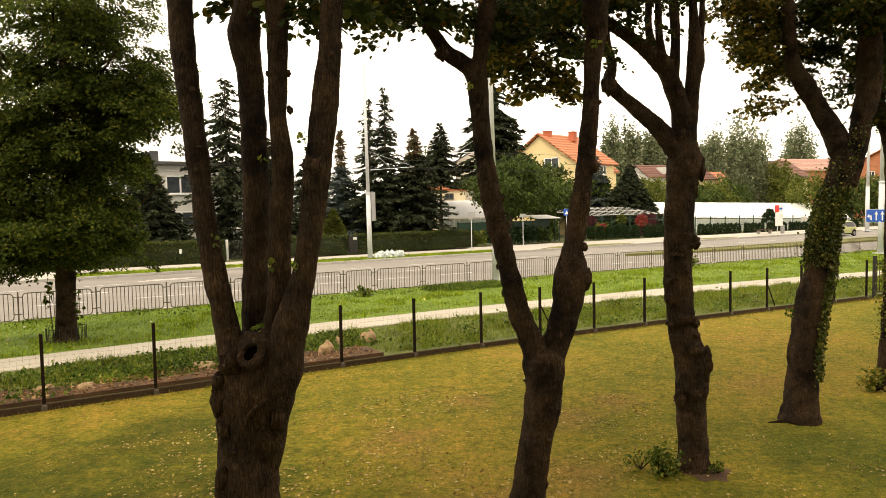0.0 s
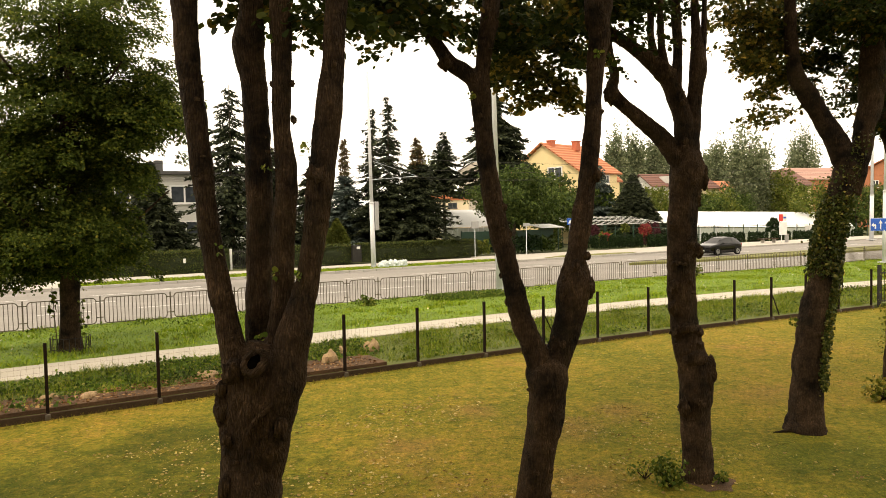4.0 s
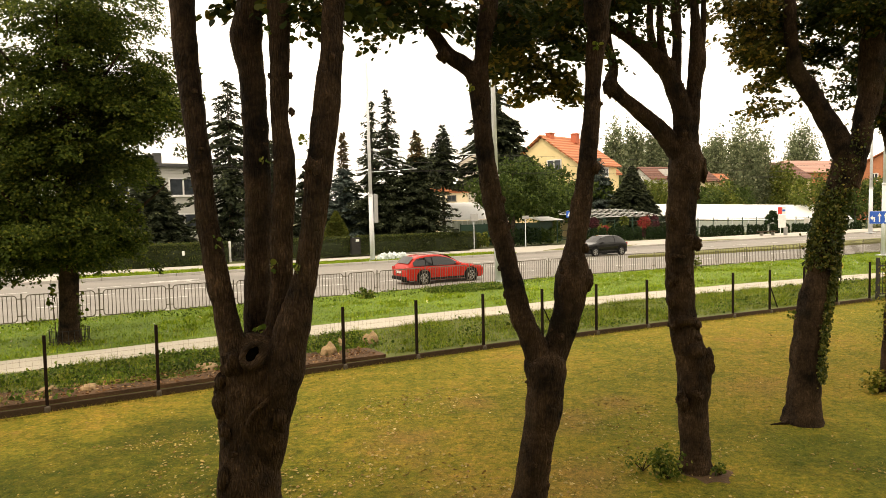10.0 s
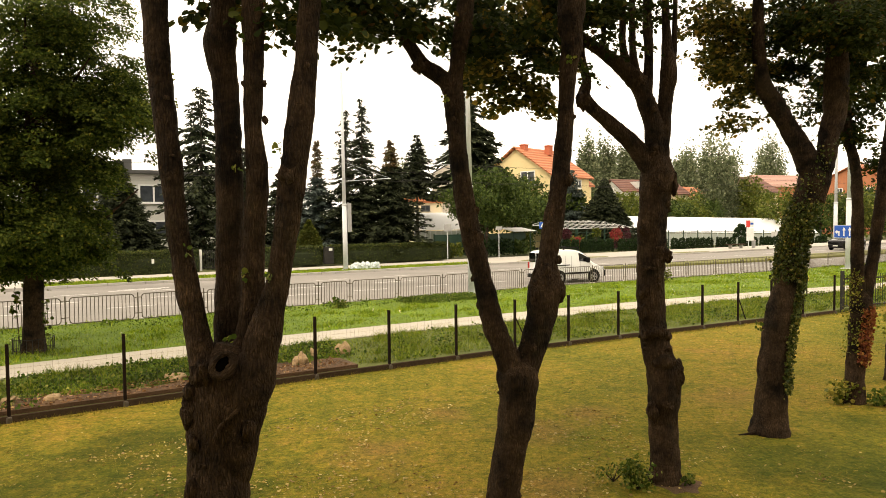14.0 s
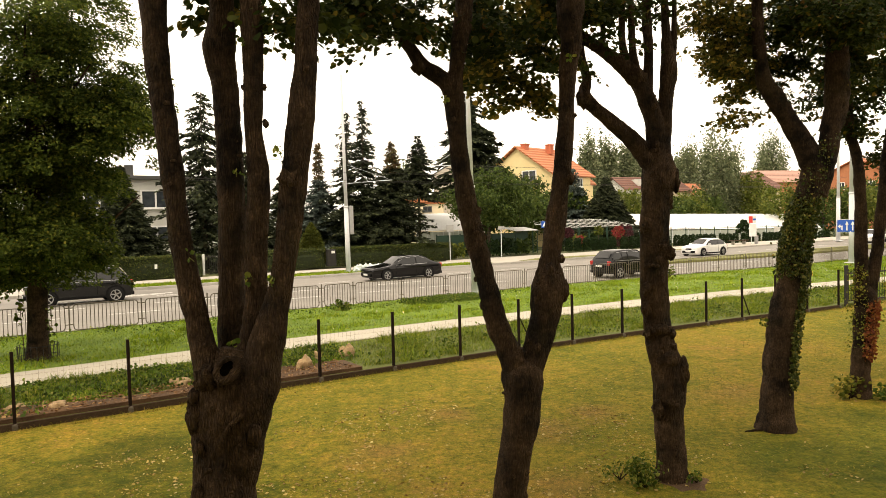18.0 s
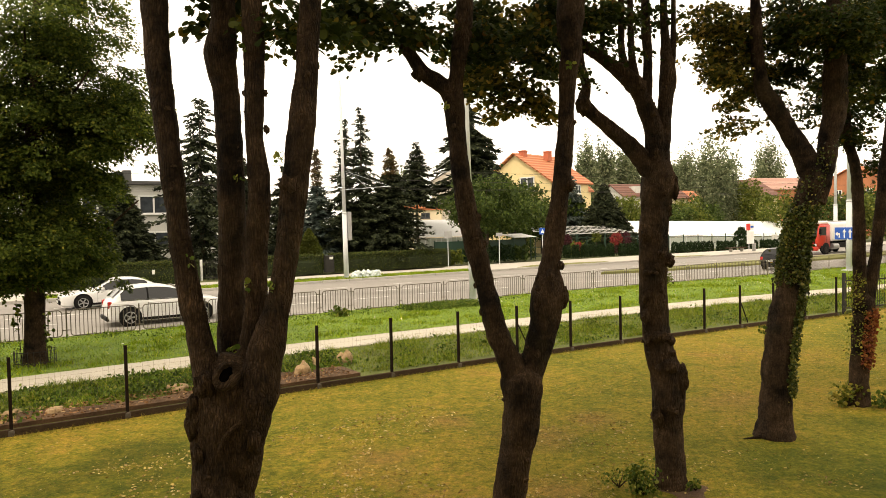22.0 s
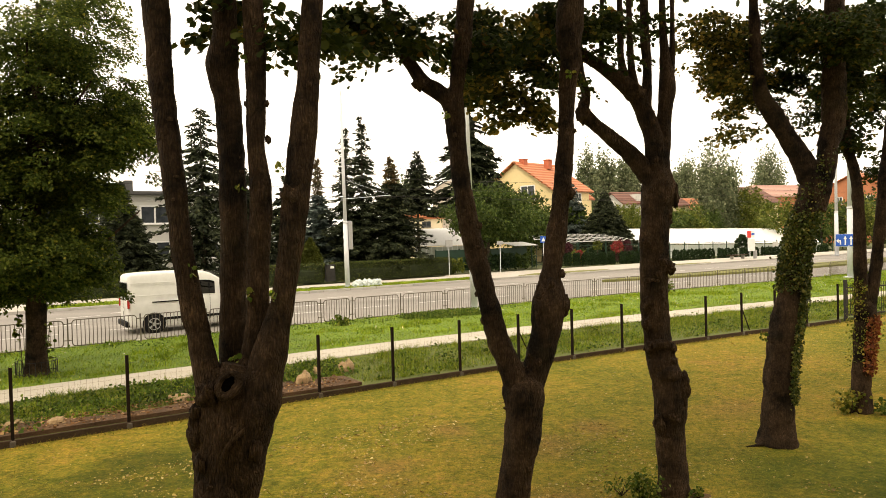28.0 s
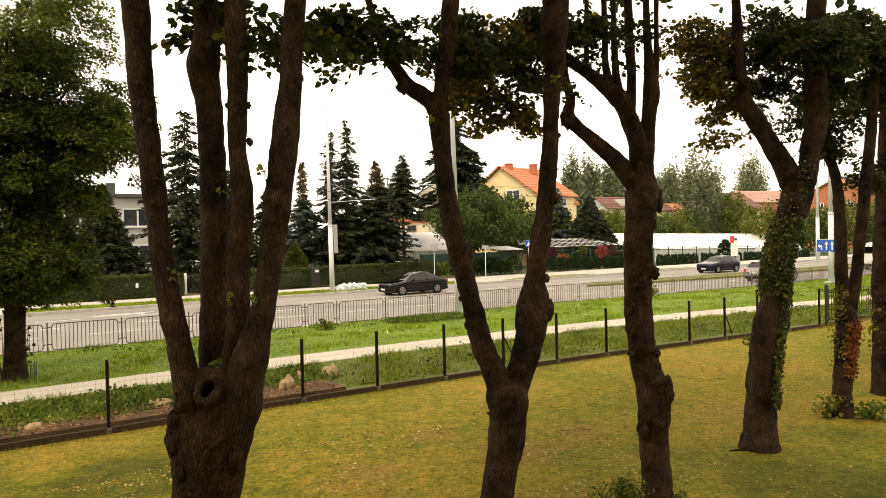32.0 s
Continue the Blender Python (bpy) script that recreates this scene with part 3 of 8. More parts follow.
# grass islands
def island(name, outline, label):
    n = len(outline)
    top = [W(u, v, 0.09) for u, v in outline]
    low = [W(u, v, -0.08) for u, v in outline]
    faces = [tuple(range(n))] + [(i, i + n, (i + 1) % n + n, (i + 1) % n) for i in range(n)]
    return tagged(new(name, mesh_of(name, top + low, faces, DRY_TURF)), label, "traffic island", "", "structure")


DRY_TURF = surface("dry_turf", (0.12, 0.13, 0.03), (0.22, 0.21, 0.06), 0.5, 20, 0.95, 0.5, 0.02)
island("traffic_island", [(36.5, 34.8), (42, 33.6), (52, 32.4), (70, 31.6), (120, 31.4), (120, 34.6), (70, 35.0), (44, 35.5), (37.5, 35.4)], "long low kerbed island of dry grass between the lanes")
island("grass_patch", [(37, 44.4), (40, 44.1), (46.5, 44.1), (48, 44.7), (45, 45.6), (40, 45.8)], "small dry grass patch in the paving")
island("grass_patch", [(56, 44.4), (58, 44.1), (62, 44.2), (60, 45.1), (57, 45.2)], "small dry grass patch in the paving")

# lane lines
marks = []
def line(u0, u1, v, w=0.14):
    marks.append([W(u0, v - w / 2 + bend(u0) * (v < 34), -0.055), W(u1, v - w / 2 + bend(u1) * (v < 34), -0.055), W(u1, v + w / 2 + bend(u1) * (v < 34), -0.055), W(u0, v + w / 2 + bend(u0) * (v < 34), -0.055)])
for k in range(-6, 40):
    line(k * 3.0, k * 3.0 + 3.0, 28.05, 0.16)
for k in range(-6, 34):
    line(0.9 + k * 3.8, 2.9 + k * 3.8, 32.2)
for k in range(-4, 22):
    line(k * 6.0 + 1.2, k * 6.0 + 4.2, 35.6, 0.16)
for k in range(-4, 30):
    line(k * 4.6 + 3.4, k * 4.6 + 5.4, 39.2)
for k in range(2):
    line(6.0 + k * 0.5, 8.6 + k * 0.5, 40.0 + k * 0.45, 0.24)
mv, mf = [], []
for q in marks:
    mf.append(tuple(range(len(mv), len(mv) + 4)))
    mv += q
tagged(new("lane_line", mesh_of("lane_line", mv, mf, MARKING)), "worn white broken lane lines painted on asphalt", "road marking", "", "structure")

# ---- grasses ----
def scatter(n, u0, u1, low, high, z, rng):
    u = u0 + (u1 - u0) * rng.random(n)
    lo = np.array([low(a) for a in u])
    hi = np.array([high(a) for a in u])
    v = lo + (hi - lo) * rng.random(n)
    return np.stack([u * CU - v * SU, u * SU + v * CU, np.full(n, z)], 1)


def on_lawn(p):
    """Points dropped on to the sloping lawn."""
    p[:, 2] += [LAWN_Z(-x * SU + y * CU) for x, y in p[:, :2]]
    return p


def stuff(name, arrays, material, label, category):
    vs, qs, o = [], [], 0
    for v, q in arrays:
        vs.append(v)
        qs.append(q + o)
        o += len(v)
    return tagged(new(name, mesh_fast(name, np.vstack(vs), np.vstack(qs), material)), label, category, "", "stuff")


rng = np.random.default_rng(11)


def patchy(points, scale, level, seed=0.0):
    """Those of the points that lie in the thicker patches of a broad noise."""
    k = np.array([noise.noise(Vector((p[0] * scale, p[1] * scale, seed))) + 0.5 * noise.noise(Vector((p[0] * scale * 3.1, p[1] * scale * 3.1, seed + 5))) for p in points])
    return points[k > level]


def tufts(points, per, spread, rng):
    """Each point becomes a tuft of several."""
    p = np.repeat(points, per, 0)
    p[:, :2] += rng.normal(size=(len(p), 2)) * spread
    return p


lawn_pts = on_lawn(scatter(60000, -5, 30, lambda u: 4.5, lambda u: FENCE_V(u) - 0.1, 0.0, rng))
stuff("lawn_grass", [blades(lawn_pts, 0.014, 0.013, rng, 4.0)], BLADE_DRY, "short mown grass blades, yellow and green", "grass")
edge_pts = on_lawn(scatter(6000, -8, 34, lambda u: FENCE_V(u) - 0.3, FENCE_V, 0.0, rng))
stuff("edge_grass", [blades(edge_pts, 0.055, 0.012, rng, 1.2)], BLADE_DRY, "longer grass left along the fence foot", "grass")
rough_pts = scatter(60000, -6, 40, lambda u: FENCE_V(u) + (1.2 + 0.3 * math.sin(u * 0.9 + 2.2) if 0.9 < u < 7.8 else 0.3), PATH_LOW, 0.02, rng)
rough_tufts = tufts(patchy(rough_pts[::8], 0.8, 0.02, 2.0), 9, 0.06, rng)
stuff("rough_grass", [blades(rough_pts, 0.08, 0.013, rng, 1.6), blades(rough_tufts, 0.17, 0.014, rng, 1.3)], BLADE_MIX, "rough uncut grass and weeds", "grass")
green_pts = scatter(80000, -8, 62, PATH_HIGH, lambda u: ROAD_LOW(u) - 0.05, 0.03, rng)
green_tufts = tufts(patchy(green_pts[::9], 0.55, 0.12, 4.0), 10, 0.09, rng)
stuff("verge_grass", [blades(green_pts, 0.045, 0.022, rng, 2.0), blades(green_tufts, 0.12, 0.022, rng, 1.4)], BLADE_WET, "lush bright green verge grass", "grass")
far_pts = scatter(16000, 3.2, 34, lambda u: 43.75, lambda u: 46.35, 0.06, rng)
stuff("far_grass", [blades(far_pts, 0.09, 0.04, rng, 0.9)], BLADE_WET, "mown green grass of the far strip", "grass")

# broad weeds in the strip by the fence
def weeds(u0, u1, low, high, count, size, rng):
    base = scatter(count, u0, u1, low, high, 0.04, rng)
    pts = []
    for b in base:
        k = rng.integers(16, 34)
        pts.append(b + np.stack([rng.normal(size=k) * size * 1.2, rng.normal(size=k) * size * 1.2, rng.random(k) * size * 1.1], 1))
    return np.vstack(pts)


weed_a = weeds(-5, 8, lambda u: FENCE_V(u) + (1.1 if u > 1 else 0.3), lambda u: PATH_LOW(u) - 0.5, 400, 0.14, rng)
weed_b = weeds(8, 34, lambda u: FENCE_V(u) + 0.3, lambda u: PATH_LOW(u) - 0.4, 170, 0.13, rng)
weed_c = weeds(-4, 22, lambda u: RAIL_V(u) - 1.7, lambda u: RAIL_V(u) - 0.2, 70, 0.13, rng)
weed_d = weeds(15.2, 18.9, lambda u: 24.7, lambda u: 26.1, 300, 0.16, rng)
stuff("weed_patch", [leaf_arrays(weed_a, 0.05, rng, -0.4), leaf_arrays(weed_b, 0.045, rng, -0.4)], WEED, "broad-leaved weeds among the grass", "weeds")
stuff("verge_weeds", [leaf_arrays(weed_c, 0.045, rng, -0.4), leaf_arrays(weed_d, 0.04, rng, -0.4)], WEED, "low leafy clumps in the verge", "weeds")

# small pale flowers in the verge
fl = scatter(600, -6, 44, lambda u: PATH_HIGH(u) + 0.2, lambda u: RAIL_V(u) - 0.1, 0.09, rng)
PETAL = foliage("petal", [(0.0, (0.6, 0.6, 0.5)), (0.6, (0.7, 0.68, 0.5)), (1.0, (0.7, 0.55, 0.12))], 0.2)
stuff("verge_flowers", [chip_arrays(fl, 0.038, rng, -1.0)], PETAL, "tiny pale flowers and seed heads in the verge", "flowers")

# fallen leaves
fp = np.vstack([scatter(2200, -5, 26, lambda u: 4.5, lambda u: FENCE_V(u) - 0.05, 0.012, rng), patchy(scatter(9000, 1, 9.5, lambda u: 4.0, lambda u: 12.0, 0.012, rng), 0.5, 0.0, 8.0)])
fv, fq = leaf_arrays(fp, 0.028, rng, 0.0, 0.7)
fv[:, 2] = 0.012 + np.abs(fv[:, 2] - 0.012) * 0.6
fv = on_lawn(fv)
stuff("fallen_leaves", [(fv, fq)], FALLEN, "fallen yellow and brown leaves lying on the lawn", "leaves")
mp = scatter(2600, -7, 7.4, lambda u: FENCE_V(u) + 0.16, lambda u: FENCE_V(u) + 1.25, 0.105, rng)
mvv, mqq = leaf_arrays(mp, 0.05, rng, 0.0)
mvv[:, 2] = 0.105 + np.abs(mvv[:, 2] - 0.105) * 0.5
MULCH = foliage("mulch_chips", [(0.0, (0.08, 0.036, 0.014)), (0.6, (0.22, 0.11, 0.045)), (1.0, (0.38, 0.24, 0.11))], 0.0)
stuff("mulch_chips", [(mvv, mqq)], MULCH, "scattered brown bark chips and dry leaves", "mulch")

# pale rubble stones behind the fence
def stone(u, v, size, seed):
    bm = bmesh.new()
    bmesh.ops.create_icosphere(bm, subdivisions=3, radius=1)
    for q in bm.verts:
        k = 1 + 0.6 * noise.noise(q.co * 1.4 + Vector((seed * 7.1, 0, 0))) + 0.35 * noise.noise(q.co * 3.4 + Vector((0, seed * 3.0, 0))) + 0.15 * noise.noise(q.co * 9)
        q.co = Vector((q.co.x * size[0], q.co.y * size[1], max(q.co.z, -0.3) * size[2])) * k * 0.85
    me = bm_mesh("rubble_stone", bm, LIMESTONE, True)
    thing("rubble_stone", road_pose(u, v, 0.08, seed * 40), "pale rough limestone lump lying in the weeds", "stone", "rubble stones by the fence", "", me)


for i, (u, v, s) in enumerate([(6.55, 15.9, (0.26, 0.2, 0.27)), (7.25, 16.75, (0.2, 0.15, 0.2)), (8.0, 16.6, (0.24, 0.17, 0.3)), (3.7, 16.0, (0.22, 0.2, 0.15)), (0.55, 15.9, (0.24, 0.2, 0.1)), (1.3, 15.5, (0.2, 0.2, 0.12)), (-0.4, 16.4, (0.2, 0.2, 0.14))]):
    stone(u, v, s, i + 1)

# ---- unseen walls, added to shade the lawn and darken car reflections ----
PLASTER = surface("plain_plaster", (0.45, 0.42, 0.36), (0.58, 0.55, 0.48), 0.6, 18, 0.9, 0.3)
bm = box(120, 0.4, 2.3, (0, -1.6, 1.15))
for at, s in (((-30.9, -1.6, 8.3), (58.2, 0.4, 12.0)), ((30.9, -1.6, 8.3), (58.2, 0.4, 12.0)), ((0, -1.6, 9.4), (3.6, 0.4, 9.8))):
    box(s[0], s[1], s[2], at, 0, bm)
tagged(new("wall_shade_back", bm_mesh("wall_shade_back", bm, PLASTER)), "unseen plain wall added behind the viewpoint to shade the lawn", "wall", "", "structure")
# Added pane, out of view, closing the gap in that wall.
bm = box(3.6, 0.06, 2.2, (0, -1.6, 3.4))
tagged(new("wall_pane", bm_mesh("wall_pane", bm, HOUSE_GLASS)), "unseen dark pane filling the opening of the added wall", "window", "", "structure")

# Added wall, never in view: car flanks mirror it instead of bright sky.
bm = box(110, 0.4, 10.5, (0, 0, 5.25), 0.02)
tagged(thing("wall_side", road_pose(91.5, 13.2, 0.0), "unseen plain wall added to keep bright sky out of car reflections", "wall", "", "structure", bm_mesh("wall_side", bm, PLASTER)))

# ---- fence ----
FOOTING = surface("crumbled_footing", (0.05, 0.04, 0.03), (0.12, 0.1, 0.075), 6, 40, 0.95, 0.8, 0.02)
def fence_post(u):
    v = FENCE_V(u) + 0.03
    ob = thing("fence_post", road_pose(u, v, 0.0, math.sin(u * 9) * 4), "rusty brown steel fence post set in concrete", "fence post", "posts of the mesh fence")
    bm = box(0.055, 0.012, 1.34, (0, -0.024, 0.67), 0.003)
    box(0.012, 0.055, 1.34, (-0.024, 0, 0.67), 0.003, bm)
    part("angle_iron", bm, RUST, ob)
    part("footing", box(0.1, 0.13, 0.14, (0, -0.03, -0.045), 0.03), FOOTING, ob, "crumbling concrete footing")
    return ob


fence_us = [-7.19, -5.26, -3.33, -1.4, 0.54, 2.48, 4.43, 6.48, 8.38, 10.31, 12.19, 14.07, 15.98, 17.82, 19.58, 21.27, 22.93, 24.6, 26.4]
for i, u in enumerate(fence_us):
    o = fence_post(u)
    if abs(u - 21.27) < 0.01 or abs(u - 12.19) < 0.01:
        part("brace", rod((0.0, 0.04, 0.95), (0.5, 0.04, 0.05), 0.018), RUST, o, "slanting steel brace")

plinth = tagged(new("fence_plinth"), "low dark concrete boards along the fence foot", "plinth", "", "structure")
for a, b in zip(fence_us, fence_us[1:]):
    pa, pb = W(a, FENCE_V(a)), W(b, FENCE_V(b))
    d = pb - pa
    m = Matrix.Translation((pa + pb) / 2 + Vector((0, 0, -0.035))) @ pose(0, 0, 0, math.sin(a * 5) * 2, 0, math.degrees(math.atan2(d.y, d.x)))
    part("plinth_board", box(d.length - 0.03, 0.06, 0.2, (0, 0, -0.025), 0.012), BOARD, plinth, "", False, m)

wires = bmesh.new()
def wire(bm, a, b, r=0.0014):
    a, b = Vector(a), Vector(b)
    d = (b - a).normalized()
    e = d.cross(Vector((0.3, 0.9, 0.2))).normalized()
    f = d.cross(e)
    ring = [bm.verts.new(p + q * r) for p in (a, b) for q in (e, -0.5 * e + 0.87 * f, -0.5 * e - 0.87 * f)]
    for k in range(3):
        bm.faces.new((ring[k], ring[(k + 1) % 3], ring[3 + (k + 1) % 3], ring[3 + k]))


for a, b in zip(fence_us, fence_us[1:]):
    n = max(1, round((b - a) / 0.1))
    for k in range(n):
        u = a + (b - a) * k / n
        wire(wires, W(u, FENCE_V(u) + 0.06, 0.18), W(u, FENCE_V(u) + 0.06, 1.18))
    for k in range(11):
        zz = 0.2 + k * 0.098
        sag = 0.01 * math.sin(a * 3 + k)
        wire(wires, W(a, FENCE_V(a) + 0.06, zz), W((a + b) / 2, FENCE_V((a + b) / 2) + 0.06, zz - 0.012 + sag))
        wire(wires, W((a + b) / 2, FENCE_V((a + b) / 2) + 0.06, zz - 0.012 + sag), W(b, FENCE_V(b) + 0.06, zz))
tagged(new("wire_mesh", bm_mesh("wire_mesh", wires, WIRE)), "thin sagging wire mesh strung between fence posts", "wire mesh", "", "stuff")

# ---- pedestrian railing ----
def round_frame(length, low, high, r, tube, bm):
    """A closed tube frame with rounded corners in the x-z plane."""
    pts = []
    for cx, cz, a0 in ((length / 2 - r, high - r, 0), (-length / 2 + r, high - r, 90), (-length / 2 + r, low + r, 180), (length / 2 - r, low + r, 270)):
        for k in range(5):
            a = radians(a0 + 22.5 * k)
            pts.append(Vector((cx + r * math.cos(a), 0, cz + r * math.sin(a))))
    for p, q in zip(pts, pts[1:] + pts[:1]):
        rod(p, q, tube, 6, None, bm)
    return bm


def railing(length, bars=15):
    ob = new("railing_panel")
    tagged(ob, "weathered brown-grey steel pedestrian railing panel by the road", "railing", "railing panels along the road")
    part("post", rod((-length / 2, 0, -0.1), (-length / 2, 0, 1.03), 0.024, 8), RAIL, ob)
    part("frame", round_frame(length - 0.26, 0.1, 0.98, 0.12, 0.017, bmesh.new()), RAIL, ob)
    bar = bm_mesh("bar", rod((0, 0, 0.11), (0, 0, 0.97), 0.0125, 5), RAIL)
    for k in range(bars):
        hang("bar", bar, ob, "", pose((k + 1 - (bars + 1) / 2) * (length - 0.3) / (bars + 1), 0, 0))
    clip = bm_mesh("clip", box(0.14, 0.03, 0.03, (0, 0, 0), 0.004), RAIL)
    for zz in (0.3, 0.86):
        hang("clip", clip, ob, "", pose(-length / 2 + 0.06, 0, zz))
        hang("clip", clip, ob, "", pose(length / 2 - 0.07, 0, zz))
    return ob


def place_rails(first, length, starts):
    """Panels of one length set from post to post along the kerb, each a little out of true."""
    for i, u0 in enumerate(starts):
        u = u0 + length / 2
        lean = math.degrees(math.atan((RAIL_V(u + 1) - RAIL_V(u - 1)) / 2))
        m = road_pose(u, RAIL_V(u), 0.0, lean) @ pose(0, 0, 0, math.sin(u * 2.7) * 1.4, math.sin(u * 1.9) * 0.25, 0)
        if i == 0:
            first.matrix_basis = m
        else:
            copy_thing(first, m)


place_rails(railing(2.3), 2.3, [0.38 + 2.3 * k for k in range(-4, 5)])
place_rails(railing(1.42, 9), 1.42, [11.88])
place_rails(railing(2.35), 2.35, [13.3 + 2.35 * k for k in range(20)])

# ---- near trees ----
SMALL_LEAF = np.array([(-0.4, 0.35, 0.06), (0, 0, 0), (0.4, 0.4, 0.06), (0, 1.0, -0.05)])


def sprays(boughs, count, leaves, centre, reach, rise, rng, size, flat=0.16, wide=0.42, loose=1.0, small=False):
    """Boughs of flat drooping leaf sprays through an ellipsoid, with gaps between the boughs."""
    out = []
    heads = blob(boughs, rng, (0, 0, 0), 1, 1, 1, 0.35) * np.array((reach, reach, rise))
    for h in heads:
        away = np.array((h[0], h[1], 0.0))
        away /= np.linalg.norm(away) + 1e-6
        for k in range(count):
            n = int(leaves * (0.6 + 0.8 * rng.random()))
            c = rng.normal(size=3) * np.array((0.5, 0.5, 0.3)) * loose
            c[2] -= 0.3 * float(c @ away)
            a, r = rng.random(n) * 2 * np.pi, np.sqrt(rng.random(n)) * wide * (0.7 + 0.6 * rng.random())
            q = np.stack([r * np.cos(a), r * np.sin(a), flat * (rng.random(n) - 0.5)], 1)
            q[:, 2] -= 0.4 * (q @ away) + 0.5 * r ** 2
            p = np.array(centre) + h + c + q
            t = away[None] * 0.8 + rng.normal(size=(n, 3)) * 0.45 - np.array((0, 0, 0.45))
            t /= np.linalg.norm(t, axis=1)[:, None]
            s = np.cross(t, np.array((0, 0, 1.0))[None] + rng.normal(size=(n, 3)) * 0.4)
            s /= np.linalg.norm(s, axis=1)[:, None] + 1e-6
            fr = np.stack([s, t, np.cross(s, t)], 1)
            sz = size * (0.6 + 0.7 * rng.random(n))
            outline, quads = (SMALL_LEAF, np.array([(0, 1, 2, 3)])) if small else (LEAF_OUTLINE, LEAF_QUADS)
            verts = np.einsum("nki,nij->nkj", outline[None] * sz[:, None, None], fr) + p[:, None]
            out.append((verts.reshape(-1, 3), (quads[None] + (np.arange(n) * len(outline))[:, None, None]).reshape(-1, 4)))
    return out


def crown(clusters, size, rng, deep=0.9):
    arr = []
    for x, y, z, rx, rz, n in clusters:
        # Unseen upper crowns, widened and thickened to shade the lawn and trunks.
        if n >= 2600:
            arr.append(leaf_arrays(clumped(int(n * 1.7), rng, (x, y, z), rx * 1.3, rx * 1.3, rz, 60, 0.18), size * 1.3, rng, 0.5))
            continue
        k = max(3, int(n / 40))
        arr += sprays(k, 4, n * 3.2 / (4 * k), (x, y, z), rx * 0.88, rz * 0.88, rng, size * 0.6, 0.1, 0.19, 0.22)
    return arr


def bunch(name, arrays, material, parent, label=""):
    vs, qs, o = [], [], 0
    for v, q in arrays:
        vs.append(v)
        qs.append(q + o)
        o += len(v)
    return hang(name, mesh_fast(name, np.vstack(vs), np.vstack(qs), material), parent, label)


def near_tree(label, limbs, seed, twigs=()):
    ob = thing("lime_tree", Matrix(), label, "tree", "row of lime trees on the lawn")
    for i, (nm, path, sides) in enumerate(limbs):
        v, f = limb(path, int(sides * 1.7), 14, 0.12 if nm != "trunk" else 0.10, seed + i * 1.7, 0.03 if nm == "trunk" else 0.015)
        hang(nm, mesh_of(nm, v, f, BARK, True), ob)
    return ob


def knob(parent, at, r, seed, squash=(1, 1, 1)):
    bm = bmesh.new()
    bmesh.ops.create_icosphere(bm, subdivisions=3 if r > 0.06 else 2, radius=1)
    for q in bm.verts:
        k = 1 + 0.5 * noise.noise(q.co * 1.9 + Vector((seed, 0, 0))) + 0.3 * noise.noise(q.co * 6 + Vector((0, seed, 0)))
        q.co = Vector([c * r * k * s for c, s in zip(q.co, squash)])
    return part("burr", bm, BARK, parent, "swollen knobbly burr", True, Matrix.Translation(at))


def sprig(parent, at, count, reach, size):
    ob = bunch("sprig", [leaf_arrays(blob(count, rng, at, reach, reach, reach), size * 0.8, rng, 0.3)], BUSH, parent)
    return tagged(ob, "small yellow-green sprig on the bark", "", "", "stuff")


def burrs_along(parent, path, count, size, seed, z0=-1.0, z1=99.0):
    """Small knots and ring scars scattered over a limb."""
    rg = np.random.default_rng(seed)
    pts = curve_points(path, 10)
    pts = pts[(pts[:, 2] > z0) & (pts[:, 2] < z1)]
    for k in range(count):
        x, y, z, r = pts[rg.integers(0, len(pts))]
        a = -math.pi / 2 + (rg.random() - 0.5) * 3.4
        s = size * (0.6 + 0.8 * rg.random())
        knob(parent, (x + (r * 0.93 - 0.35 * s) * math.cos(a), y + (r * 0.93 - 0.35 * s) * math.sin(a), z), s, seed + k * 2.3, (1.1, 1.1, 0.6 + 0.9 * rg.random()))


